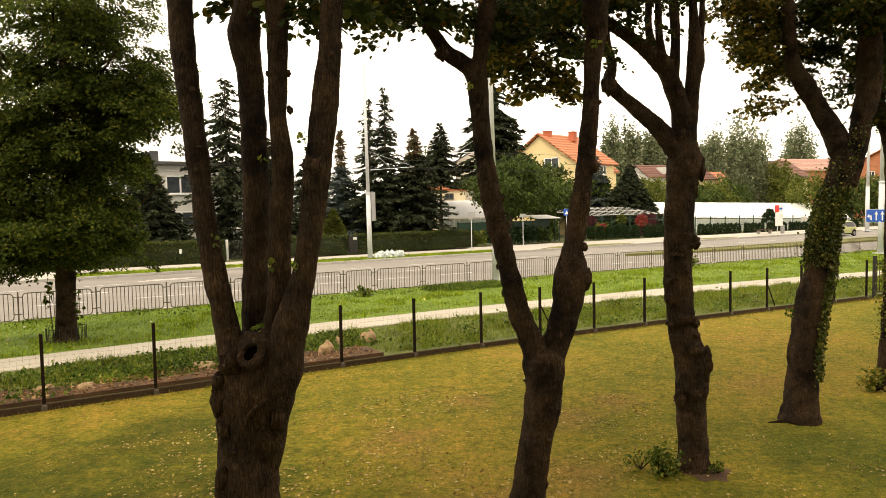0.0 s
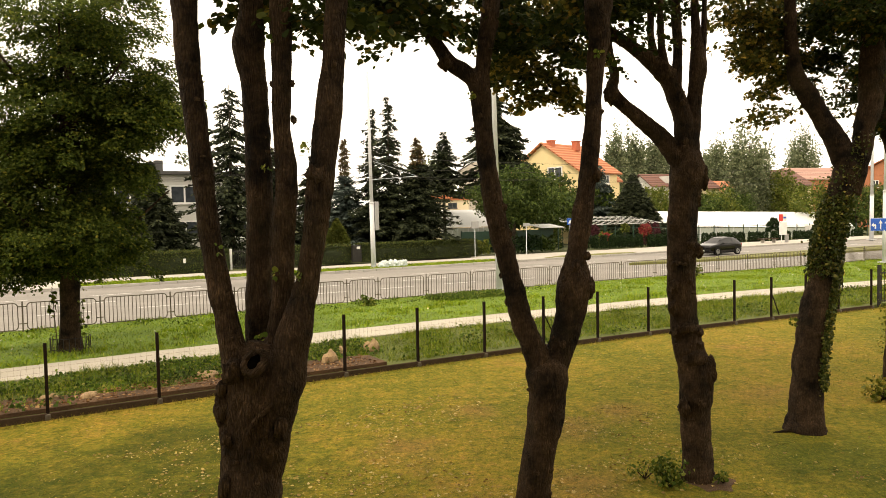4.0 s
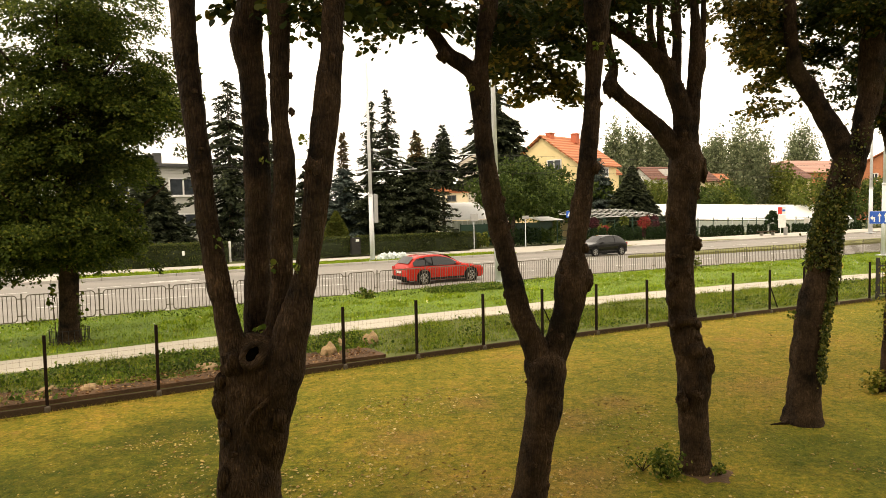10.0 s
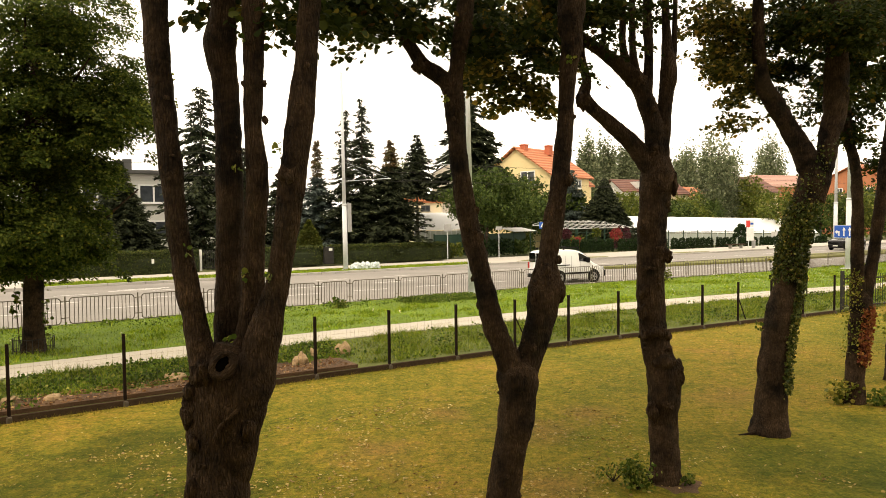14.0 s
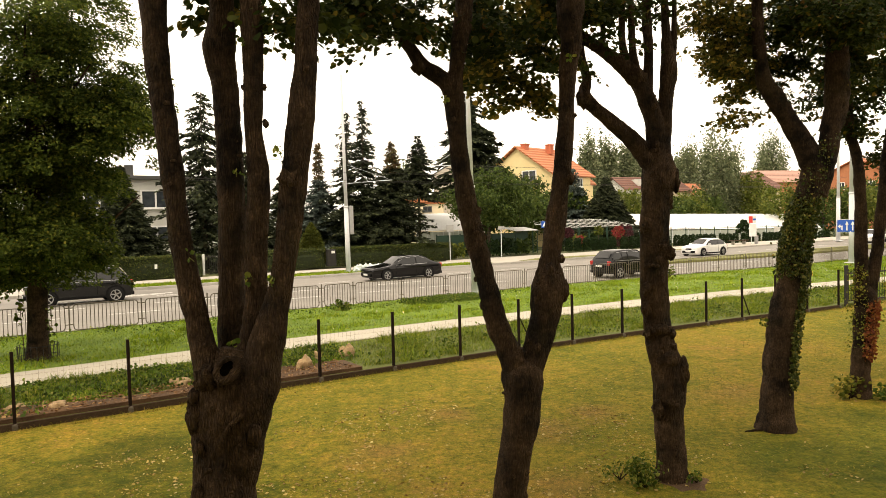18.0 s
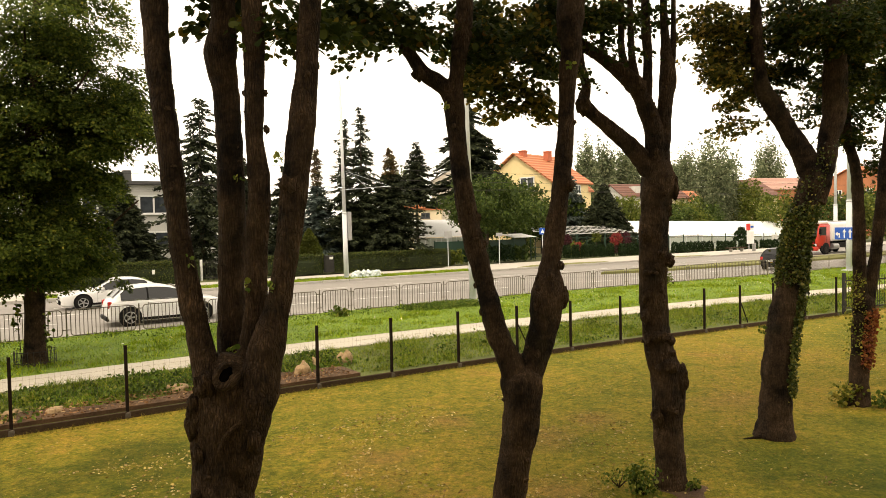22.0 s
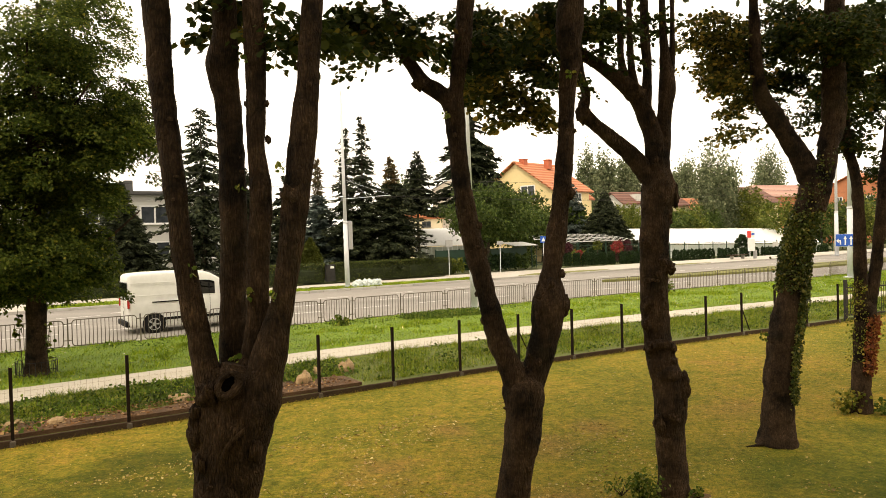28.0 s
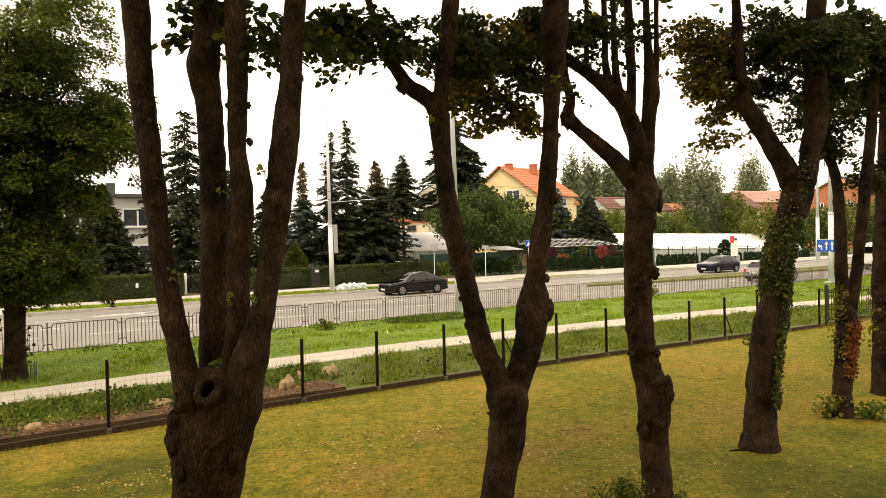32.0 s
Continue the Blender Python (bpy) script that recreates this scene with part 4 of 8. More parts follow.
rng = np.random.default_rng(21)
lime_a = near_tree("stout lime tree with four upright limbs and a hollow knot", [
    ("trunk", [(-1.58, 5.3, -0.15, 0.36), (-1.56, 5.3, 0.3, 0.285), (-1.55, 5.3, 0.8, 0.25), (-1.54, 5.3, 1.24, 0.235), (-1.51, 5.3, 1.68, 0.228), (-1.48, 5.3, 1.94, 0.235), (-1.44, 5.3, 2.2, 0.255), (-1.41, 5.32, 2.45, 0.22), (-1.39, 5.33, 2.58, 0.12)], 26),
    ("limb", [(-1.5, 5.3, 1.8, 0.08), (-1.52, 5.28, 2.05, 0.13), (-1.54, 5.25, 2.3, 0.13), (-1.61, 5.25, 2.56, 0.105), (-1.69, 5.25, 2.98, 0.088), (-1.75, 5.25, 3.4, 0.084), (-1.79, 5.25, 3.82, 0.081), (-1.83, 5.25, 4.23, 0.083), (-1.87, 5.25, 4.64, 0.088), (-1.89, 5.25, 5.05, 0.095), (-1.91, 5.25, 5.6, 0.083), (-2.0, 5.3, 7.0, 0.06)], 16),
    ("limb", [(-1.47, 5.45, 2.1, 0.15), (-1.48, 5.5, 2.4, 0.125), (-1.47, 5.5, 2.95, 0.102), (-1.45, 5.5, 3.39, 0.1), (-1.44, 5.5, 3.83, 0.102), (-1.45, 5.5, 4.26, 0.099), (-1.47, 5.5, 4.6, 0.102), (-1.49, 5.5, 4.86, 0.118), (-1.47, 5.5, 5.11, 0.092), (-1.45, 5.5, 5.7, 0.083), (-1.4, 5.6, 7.2, 0.06)], 16),
    ("limb", [(-1.36, 5.35, 2.1, 0.13), (-1.31, 5.35, 2.5, 0.105), (-1.25, 5.35, 2.96, 0.081), (-1.23, 5.35, 3.39, 0.084), (-1.2, 5.35, 3.77, 0.085), (-1.22, 5.35, 4.23, 0.07), (-1.21, 5.35, 4.65, 0.07), (-1.21, 5.35, 5.06, 0.08), (-1.21, 5.35, 5.6, 0.068), (-1.15, 5.3, 7.0, 0.05)], 16),
    ("limb", [(-1.4, 5.28, 1.4, 0.08), (-1.35, 5.24, 1.9, 0.15), (-1.25, 5.2, 2.26, 0.155), (-1.155, 5.2, 2.6, 0.128), (-1.05, 5.2, 2.97, 0.096), (-0.97, 5.2, 3.39, 0.089), (-0.91, 5.2, 3.8, 0.096), (-0.85, 5.2, 4.21, 0.095), (-0.8, 5.2, 4.61, 0.087), (-0.77, 5.2, 5.01, 0.083), (-0.7, 5.2, 5.6, 0.075), (-0.5, 5.2, 7.0, 0.055)], 16)], 1.0)
knob(lime_a, (-1.68, 5.22, 2.12, ), 0.105, 3.0, (0.9, 0.9, 1.2))
knob(lime_a, (-0.93, 5.15, 3.83), 0.07, 5.0, (1, 1, 1.3))
knob(lime_a, (-1.64, 5.14, 1.9), 0.055, 4.4, (0.9, 0.8, 1.4))
knob(lime_a, (-1.67, 5.16, 2.27), 0.055, 8.4, (0.9, 0.8, 1.2))
knob(lime_a, (-1.56, 5.06, 2.42), 0.07, 6.1, (1.0, 0.7, 1.3))
knob(lime_a, (-1.24, 5.1, 2.0), 0.06, 1.7, (0.9, 0.6, 1.8))
knob(lime_a, (-1.66, 5.12, 1.55), 0.06, 9.7, (0.9, 0.7, 1.8))
A_LIMBS = ([(-1.61, 5.25, 2.56, 0.105), (-1.75, 5.25, 3.4, 0.084), (-1.83, 5.25, 4.23, 0.083), (-1.89, 5.25, 5.05, 0.09)], [(-1.47, 5.5, 2.95, 0.102), (-1.44, 5.5, 3.83, 0.102), (-1.47, 5.5, 4.9, 0.1)], [(-1.25, 5.35, 2.96, 0.081), (-1.2, 5.35, 3.77, 0.085), (-1.21, 5.35, 5.06, 0.08)], [(-1.16, 5.2, 2.6, 0.12), (-0.97, 5.2, 3.39, 0.089), (-0.85, 5.2, 4.21, 0.095), (-0.77, 5.2, 5.01, 0.083)])
for i, path in enumerate(A_LIMBS):
    burrs_along(lime_a, path, 7, 0.018, 40 + i)
burrs_along(lime_a, [(-1.54, 5.3, 1.0, 0.24), (-1.51, 5.3, 1.68, 0.228), (-1.44, 5.3, 2.2, 0.25)], 8, 0.03, 50)
# the hollow: raised bark lip round a black plug, the hole's shade as colour
lip = bmesh.new()
lip_rows = []
for k in range(36):
    a = 2 * math.pi * k / 36
    c = Vector((0.062 * math.cos(a), 0.0, 0.085 * math.sin(a)))
    out = Vector((math.cos(a), 0, math.sin(a)))
    r = 0.03 + 0.008 * math.sin(a + 2.0)
    row = []
    for j in range(9):
        b = 2 * math.pi * j / 9
        q = c + (out * math.cos(b) + Vector((0, 1, 0)) * math.sin(b)) * r
        row.append(lip.verts.new(q + out * 0.012 * noise.noise(q * 40)))
    lip_rows.append(row)
for k in range(36):
    for j in range(9):
        lip.faces.new((lip_rows[k][j], lip_rows[(k + 1) % 36][j], lip_rows[(k + 1) % 36][(j + 1) % 9], lip_rows[k][(j + 1) % 9]))
HOLLOW_SHADE = surface("hollow_shade", (0.001, 0.001, 0.001), (0.004, 0.003, 0.002), 8, 40, 1.0, 0.5)
HOLLOW_SHADE.node_tree.nodes["Principled BSDF"].inputs["Specular IOR Level"].default_value = 0.0
hollow_at = pose(-1.40, 5.05, 2.48, -12, 38, 0)
part("knot_lip", lip, BARK, lime_a, "raised bark lip round a hollow", True, hollow_at)
cup = bmesh.new()
bmesh.ops.create_uvsphere(cup, u_segments=14, v_segments=8, radius=1, matrix=Matrix.Diagonal((0.058, 0.012, 0.082, 1)))
part("hollow", cup, HOLLOW_SHADE, lime_a, "black plug standing in for the shade inside the hollow", True, hollow_at)
sv, sf = limb([(-1.22, 5.10, 2.45, 0.02), (-1.23, 5.07, 2.25, 0.02), (-1.30, 5.06, 2.15, 0.02), (-1.41, 5.05, 2.06, 0.02), (-1.47, 5.06, 1.95, 0.02)], 8, 6, 0.5, 3.3)
hang("bark_seam", mesh_of("bark_seam", sv, sf, BARK, True), lime_a, "raised healed seam in the bark")
bunch("crown", crown([(-0.95, 5.6, 5.12, 0.27, 0.16, 150), (-0.63, 6.3, 5.3, 0.33, 0.2, 300), (-0.67, 6.2, 5.08, 0.1, 0.06, 14), (-1.44, 5.8, 5.24, 0.28, 0.1, 90), (-1.6, 5.6, 5.34, 0.31, 0.12, 90), (-1.2, 5.6, 8.6, 2.4, 1.3, 2600)], 0.10, rng), LEAF, lime_a, "dark green and yellowing heart-shaped leaves")
for c in ((-1.66, 5.15, 3.3), (-1.27, 5.25, 3.1), (-1.28, 5.25, 4.84), (-1.0, 5.1, 4.02), (-1.35, 5.05, 2.66), (-1.08, 5.12, 3.1), (-1.37, 5.4, 3.9)):
    sprig(lime_a, c, 9, 0.04, 0.038)

lime_b = near_tree("forked lime tree with dark furrowed bark", [
    ("trunk", [(0.72, 7.2, -0.15, 0.29), (0.78, 7.2, 0.22, 0.2), (0.84, 7.2, 0.6, 0.176), (0.9, 7.2, 0.97, 0.17), (1.0, 7.2, 1.56, 0.182), (1.01, 7.2, 1.91, 0.2), (1.01, 7.2, 2.05, 0.12)], 22),
    ("limb", [(1.0, 7.2, 1.6, 0.13), (0.96, 7.2, 1.9, 0.14), (0.85, 7.2, 2.2, 0.126), (0.75, 7.2, 2.44, 0.119), (0.68, 7.2, 2.73, 0.106), (0.55, 7.2, 3.31, 0.105), (0.44, 7.2, 3.88, 0.102), (0.39, 7.2, 4.45, 0.095), (0.37, 7.2, 4.79, 0.1), (0.4, 7.2, 5.01, 0.079), (0.44, 7.2, 5.29, 0.08), (0.48, 7.2, 5.56, 0.09), (0.54, 7.2, 6.3, 0.078), (0.6, 7.3, 7.6, 0.05)], 16),
    ("branch", [(0.38, 7.2, 4.7, 0.09), (0.3, 7.2, 4.87, 0.085), (0.2, 7.2, 4.96, 0.08), (0.06, 7.2, 5.06, 0.074), (-0.04, 7.2, 5.21, 0.062), (-0.16, 7.2, 5.41, 0.052), (-0.26, 7.2, 5.74, 0.04), (-0.5, 7.1, 6.6, 0.025)], 12),
    ("limb", [(1.02, 7.22, 1.6, 0.14), (1.05, 7.25, 1.88, 0.16), (1.15, 7.25, 2.13, 0.14), (1.24, 7.25, 2.42, 0.143), (1.3, 7.25, 2.74, 0.168), (1.32, 7.25, 3.06, 0.106), (1.36, 7.25, 3.29, 0.107), (1.45, 7.25, 3.87, 0.097), (1.51, 7.25, 4.44, 0.087), (1.54, 7.25, 5.0, 0.09), (1.58, 7.25, 5.28, 0.108), (1.58, 7.25, 5.56, 0.135), (1.61, 7.25, 6.3, 0.12), (1.7, 7.3, 7.6, 0.08)], 16)], 4.0)
knob(lime_b, (1.4, 7.2, 2.76), 0.1, 7.0, (0.8, 0.9, 1.2))
knob(lime_b, (1.2, 7.18, 2.72), 0.085, 9.0, (0.7, 0.9, 1.5))
knob(lime_b, (1.53, 7.2, 3.9), 0.06, 2.0, (0.8, 0.9, 1.2))
knob(lime_b, (0.02, 7.15, 5.04), 0.07, 2.5)
burrs_along(lime_b, [(0.75, 7.2, 2.44, 0.119), (0.55, 7.2, 3.31, 0.105), (0.44, 7.2, 3.88, 0.102), (0.37, 7.2, 4.79, 0.1)], 10, 0.03, 60)
burrs_along(lime_b, [(1.15, 7.25, 2.13, 0.14), (1.3, 7.25, 2.74, 0.165), (1.36, 7.25, 3.29, 0.107), (1.51, 7.25, 4.44, 0.087), (1.58, 7.25, 5.3, 0.11)], 14, 0.032, 61)
burrs_along(lime_b, [(0.84, 7.2, 0.6, 0.176), (0.9, 7.2, 0.97, 0.17), (1.01, 7.2, 1.91, 0.19)], 7, 0.035, 62)
bunch("crown", crown([(-0.31, 6.9, 5.42, 0.38, 0.24, 330), (0.07, 7.1, 5.5, 0.34, 0.2, 220), (0.73, 7.6, 5.36, 0.33, 0.32, 330), (1.33, 8.0, 5.5, 0.29, 0.35, 260), (0.68, 8.3, 5.85, 0.4, 0.25, 420), (1.7, 8.6, 6.0, 0.35, 0.25, 360), (2.1, 8.8, 6.05, 0.4, 0.2, 360), (1.39, 7.6, 5.1, 0.13, 0.15, 40), (0.64, 7.7, 5.02, 0.11, 0.15, 45), (0.6, 7.4, 8.9, 2.4, 1.3, 2600)], 0.095, rng), LEAF, lime_b, "dark green and yellowing heart-shaped leaves")
bunch("crown", crown([(1.1, 8.6, 5.85, 0.4, 0.28, 420), (0.85, 8.4, 5.25, 0.3, 0.2, 200), (0.93, 7.8, 5.07, 0.31, 0.22, 260), (1.11, 7.8, 4.83, 0.26, 0.13, 150), (1.4, 8.2, 5.3, 0.25, 0.2, 120)], 0.095, rng), LEAF_YELLOW_LIT, lime_b, "brownish-yellow leaves at the crown's edge")
for c in ((0.62, 7.05, 2.35), (0.28, 7.1, 4.7), (1.55, 7.1, 5.1)):
    sprig(lime_b, c, 7, 0.045, 0.042)

lime_c = near_tree("gnarled lime tree with burrs and pollarded branches", [
    ("trunk", [(3.24, 9.2, -0.2, 0.32), (3.24, 9.2, 0.05, 0.225), (3.24, 9.2, 0.3, 0.192), (3.22, 9.2, 0.83, 0.186), (3.21, 9.2, 1.36, 0.215), (3.13, 9.2, 1.73, 0.196), (3.07, 9.2, 2.1, 0.174), (3.04, 9.2, 2.85, 0.18), (3.07, 9.2, 3.58, 0.188), (3.11, 9.2, 4.01, 0.215), (3.13, 9.2, 4.3, 0.15)], 24),
    ("limb", [(3.12, 9.2, 3.9, 0.14), (3.05, 9.2, 4.14, 0.135), (2.79, 9.2, 4.47, 0.11), (2.54, 9.2, 4.7, 0.095), (2.28, 9.2, 4.92, 0.088), (2.16, 9.2, 5.08, 0.085), (2.2, 9.2, 5.29, 0.066), (2.13, 9.2, 5.54, 0.058), (2.12, 9.2, 5.9, 0.044)], 14),
    ("limb", [(3.1, 9.2, 4.0, 0.16), (3.1, 9.2, 4.25, 0.155), (3.08, 9.2, 4.66, 0.125), (2.97, 9.2, 5.03, 0.117), (2.86, 9.2, 5.27, 0.125), (2.61, 9.2, 5.5, 0.095), (2.36, 9.2, 5.68, 0.081), (2.11, 9.2, 5.86, 0.072), (1.89, 9.2, 6.08, 0.058)], 14),
    ("branch", [(2.96, 9.2, 5.05, 0.095), (3.01, 9.2, 5.52, 0.066), (2.99, 9.2, 6.09, 0.058), (2.97, 9.2, 7.2, 0.045)], 10),
    ("branch", [(2.85, 9.2, 5.22, 0.073), (2.8, 9.2, 5.67, 0.048), (2.79, 9.2, 6.1, 0.044), (2.78, 9.2, 7.0, 0.035)], 9),
    ("branch", [(2.75, 9.2, 5.35, 0.066), (2.67, 9.2, 5.74, 0.044), (2.67, 9.2, 6.1, 0.04), (2.66, 9.2, 6.9, 0.035)], 9),
    ("branch", [(2.4, 9.2, 5.65, 0.05), (2.42, 9.2, 5.9, 0.035), (2.44, 9.2, 6.8, 0.03)], 8),
    ("limb", [(3.13, 9.2, 4.1, 0.13), (3.16, 9.2, 4.35, 0.12), (3.2, 9.2, 4.66, 0.095), (3.23, 9.2, 5.02, 0.088), (3.27, 9.2, 5.38, 0.118), (3.26, 9.2, 5.59, 0.088), (3.23, 9.2, 6.09, 0.051), (3.22, 9.2, 7.0, 0.04)], 12),
    ("branch", [(3.28, 9.2, 5.4, 0.07), (3.34, 9.2, 5.7, 0.04), (3.36, 9.2, 6.6, 0.03)], 8)], 8.0)
for i, (at, r, sq) in enumerate([((3.36, 9.15, 1.42), 0.14, (0.8, 0.9, 1.5)), ((2.92, 9.1, 2.55), 0.08, (0.8, 1, 1.2)), ((2.9, 9.1, 2.28), 0.07, (0.9, 1, 1.3)), ((3.22, 9.1, 3.0), 0.07, (0.9, 1, 1.3)), ((2.93, 9.1, 3.35), 0.07, (0.9, 1, 1.2)), ((2.95, 9.1, 1.98), 0.07, (0.9, 1, 1.3)), ((3.18, 9.02, 1.62), 0.11, (1.2, 0.6, 1)), ((3.08, 9.02, 2.02), 0.09, (1.3, 0.5, 0.8)), ((2.15, 9.15, 5.02), 0.1, (0.9, 1, 1.3)), ((3.32, 9.15, 3.95), 0.08, (0.7, 1, 1.8)), ((2.83, 9.15, 5.28), 0.12, (1, 1, 0.9)), ((3.02, 9.05, 0.98), 0.08, (0.8, 1, 1.6))]):
    knob(lime_c, at, r, i * 1.3, sq)
burrs_along(lime_c, [(3.22, 9.2, 0.83, 0.186), (3.21, 9.2, 1.36, 0.205), (3.07, 9.2, 2.1, 0.174), (3.04, 9.2, 2.85, 0.175), (3.07, 9.2, 3.58, 0.185), (3.11, 9.2, 4.01, 0.2)], 34, 0.05, 70)
burrs_along(lime_c, [(2.79, 9.2, 4.47, 0.11), (2.28, 9.2, 4.92, 0.088), (2.16, 9.2, 5.1, 0.08)], 8, 0.035, 71)
burrs_along(lime_c, [(3.1, 9.2, 4.25, 0.15), (2.97, 9.2, 5.03, 0.117), (2.61, 9.2, 5.5, 0.095)], 8, 0.035, 72)
bunch("crown", crown([(2.13, 9.0, 6.05, 0.43, 0.22, 200), (2.41, 9.0, 5.64, 0.24, 0.22, 60), (2.74, 9.6, 6.3, 0.6, 0.18, 200), (3.05, 9.0, 6.15, 0.27, 0.14, 50), (2.0, 9.0, 5.42, 0.12, 0.14, 30), (2.9, 9.3, 9.3, 2.4, 1.4, 2600)], 0.09, rng), LEAF, lime_c, "dark green leaves, thin below")
tagged(new("bare_soil", mesh_of("bare_soil", [Vector((3.36 + 0.3 * math.cos(a) * (1 + 0.25 * math.sin(3 * a)), 9.0 + 0.28 * math.sin(a) * (1 + 0.2 * math.sin(5 * a)), 0.006)) for a in [2 * math.pi * k / 28 for k in range(28)]], [tuple(range(28))], SOIL)), "ring of bare brown soil at a tree foot", "soil", "", "structure")

lime_d = near_tree("leaning lime tree overgrown with ivy", [
    ("trunk", [(5.67, 11.2, -0.2, 0.42), (5.67, 11.2, 0.02, 0.32), (5.68, 11.2, 0.4, 0.245), (5.71, 11.2, 1.13, 0.22), (5.79, 11.2, 1.76, 0.216), (5.92, 11.2, 2.39, 0.195), (6.03, 11.2, 3.11, 0.178), (6.19, 11.2, 3.73, 0.17), (6.3, 11.2, 4.1, 0.185), (6.34, 11.2, 4.3, 0.12)], 22),
    ("limb", [(6.3, 11.2, 3.8, 0.13), (6.33, 11.2, 4.0, 0.16), (6.27, 11.2, 4.25, 0.17), (6.11, 11.2, 4.63, 0.17), (5.91, 11.2, 4.94, 0.145), (5.69, 11.2, 5.29, 0.14), (5.53, 11.2, 5.54, 0.12), (5.46, 11.2, 5.85, 0.098), (5.42, 11.2, 6.31, 0.09), (5.38, 11.2, 8.0, 0.05)], 14),
    ("limb", [(6.36, 11.2, 3.75, 0.14), (6.43, 11.2, 4.0, 0.16), (6.5, 11.2, 4.24, 0.15), (6.58, 11.2, 4.75, 0.155), (6.67, 11.2, 5.12, 0.175), (6.69, 11.2, 5.68, 0.18), (6.71, 11.2, 6.29, 0.17), (6.74, 11.2, 8.2, 0.12)], 14),
    ("root", [(5.62, 11.15, 0.12, 0.09), (5.35, 11.1, 0.02, 0.04), (5.1, 11.08, -0.01, 0.02)], 8)], 12.0)
burrs_along(lime_d, [(5.71, 11.2, 1.13, 0.22), (5.79, 11.2, 1.76, 0.216), (5.92, 11.2, 2.39, 0.195)], 8, 0.04, 80)
# Left clusters take the lighter leaf colour to stand in for the lit edge.
bunch("crown", crown([(4.72, 11.2, 6.4, 0.28, 0.2, 260), (4.9, 11.2, 6.05, 0.32, 0.2, 300), (5.03, 11.4, 5.78, 0.24, 0.16, 200), (4.6, 11.1, 5.95, 0.2, 0.05, 70), (5.22, 11.6, 5.42, 0.2, 0.1, 110), (5.16, 11.4, 5.06, 0.22, 0.05, 90), (5.42, 11.5, 4.98, 0.12, 0.04, 30), (5.7, 11.9, 5.7, 0.25, 0.15, 180), (5.35, 11.8, 6.1, 0.45, 0.35, 480), (4.9, 11.4, 6.7, 0.5, 0.3, 450)], 0.095, rng), LEAF_YELLOW_LIT, lime_d, "yellowing leaves at the crown's edge, lightened as if lit")
bunch("crown", crown([(6.05, 12.0, 5.95, 0.35, 0.2, 300), (6.1, 12.1, 5.62, 0.24, 0.08, 110), (5.95, 11.5, 6.45, 0.45, 0.3, 600), (6.35, 10.8, 6.5, 0.55, 0.3, 800), (6.85, 10.8, 6.3, 0.5, 0.3, 600), (6.45, 12.0, 6.0, 0.3, 0.2, 260), (7.15, 11.2, 5.45, 0.15, 0.2, 80), (5.4, 11.6, 6.5, 0.4, 0.25, 360), (6.95, 11.8, 6.6, 0.55, 0.55, 1000), (7.6, 12.3, 6.6, 0.55, 0.7, 1000), (7.5, 12.2, 5.85, 0.25, 0.3, 240), (6.2, 12.2, 7.0, 0.7, 0.5, 800), (5.9, 11.3, 9.2, 2.6, 1.8, 3000)], 0.09, rng), LEAF, lime_d, "dense dark green leaves in the crown")

# ivy clinging to a trunk
def ivy(path, count, size, offs, rng, side=None, z0=0.0, z1=99):
    pts = curve_points(path, 12)
    pts = pts[(pts[:, 2] > z0) & (pts[:, 2] < z1)]
    k = rng.integers(0, len(pts) - 1, count)
    f = rng.random(count)[:, None]
    c = pts[k] * (1 - f) + pts[k + 1] * f
    a = rng.random(count) * 2 * np.pi if side is None else side[0] + side[1] * (rng.random(count) - 0.5) * 2
    r = c[:, 3] + offs * rng.random(count) ** 2 + 0.01
    return np.stack([c[:, 0] + r * np.cos(a), c[:, 1] + r * np.sin(a), c[:, 2] + rng.normal(size=count) * 0.05], 1)


t4 = [(5.67, 11.2, 0.4, 0.25), (5.71, 11.2, 1.13, 0.22), (5.79, 11.2, 1.76, 0.216), (5.92, 11.2, 2.39, 0.195), (6.03, 11.2, 3.11, 0.178), (6.19, 11.2, 3.73, 0.17), (6.3, 11.2, 4.1, 0.185), (6.45, 11.2, 4.5, 0.165), (6.58, 11.2, 4.9, 0.17)]
bunch("ivy", [leaf_arrays(ivy(t4, 6400, 0.07, 0.07, rng, None, 2.5, 3.7), 0.031, rng, 1.2), leaf_arrays(ivy(t4, 2600, 0.07, 0.08, rng, (-0.6, 0.7), 0.7, 2.6), 0.031, rng, 1.2), leaf_arrays(ivy(t4, 700, 0.07, 0.03, rng, None, 3.6, 4.7), 0.029, rng, 1.2)], IVY, lime_d, "glossy dark ivy wrapped round the trunk")
sprig(lime_d, (5.42, 11.1, 1.75), 20, 0.08, 0.05)
tagged(bunch("tendril", [leaf_arrays(ivy(t4, 60, 0.07, 0.16, rng, (3.6, 0.9), 2.6, 3.2), 0.035, rng, 1.2)], LEAF_YELLOW_LIT, lime_d), "yellow-green tendril", "", "", "stuff")

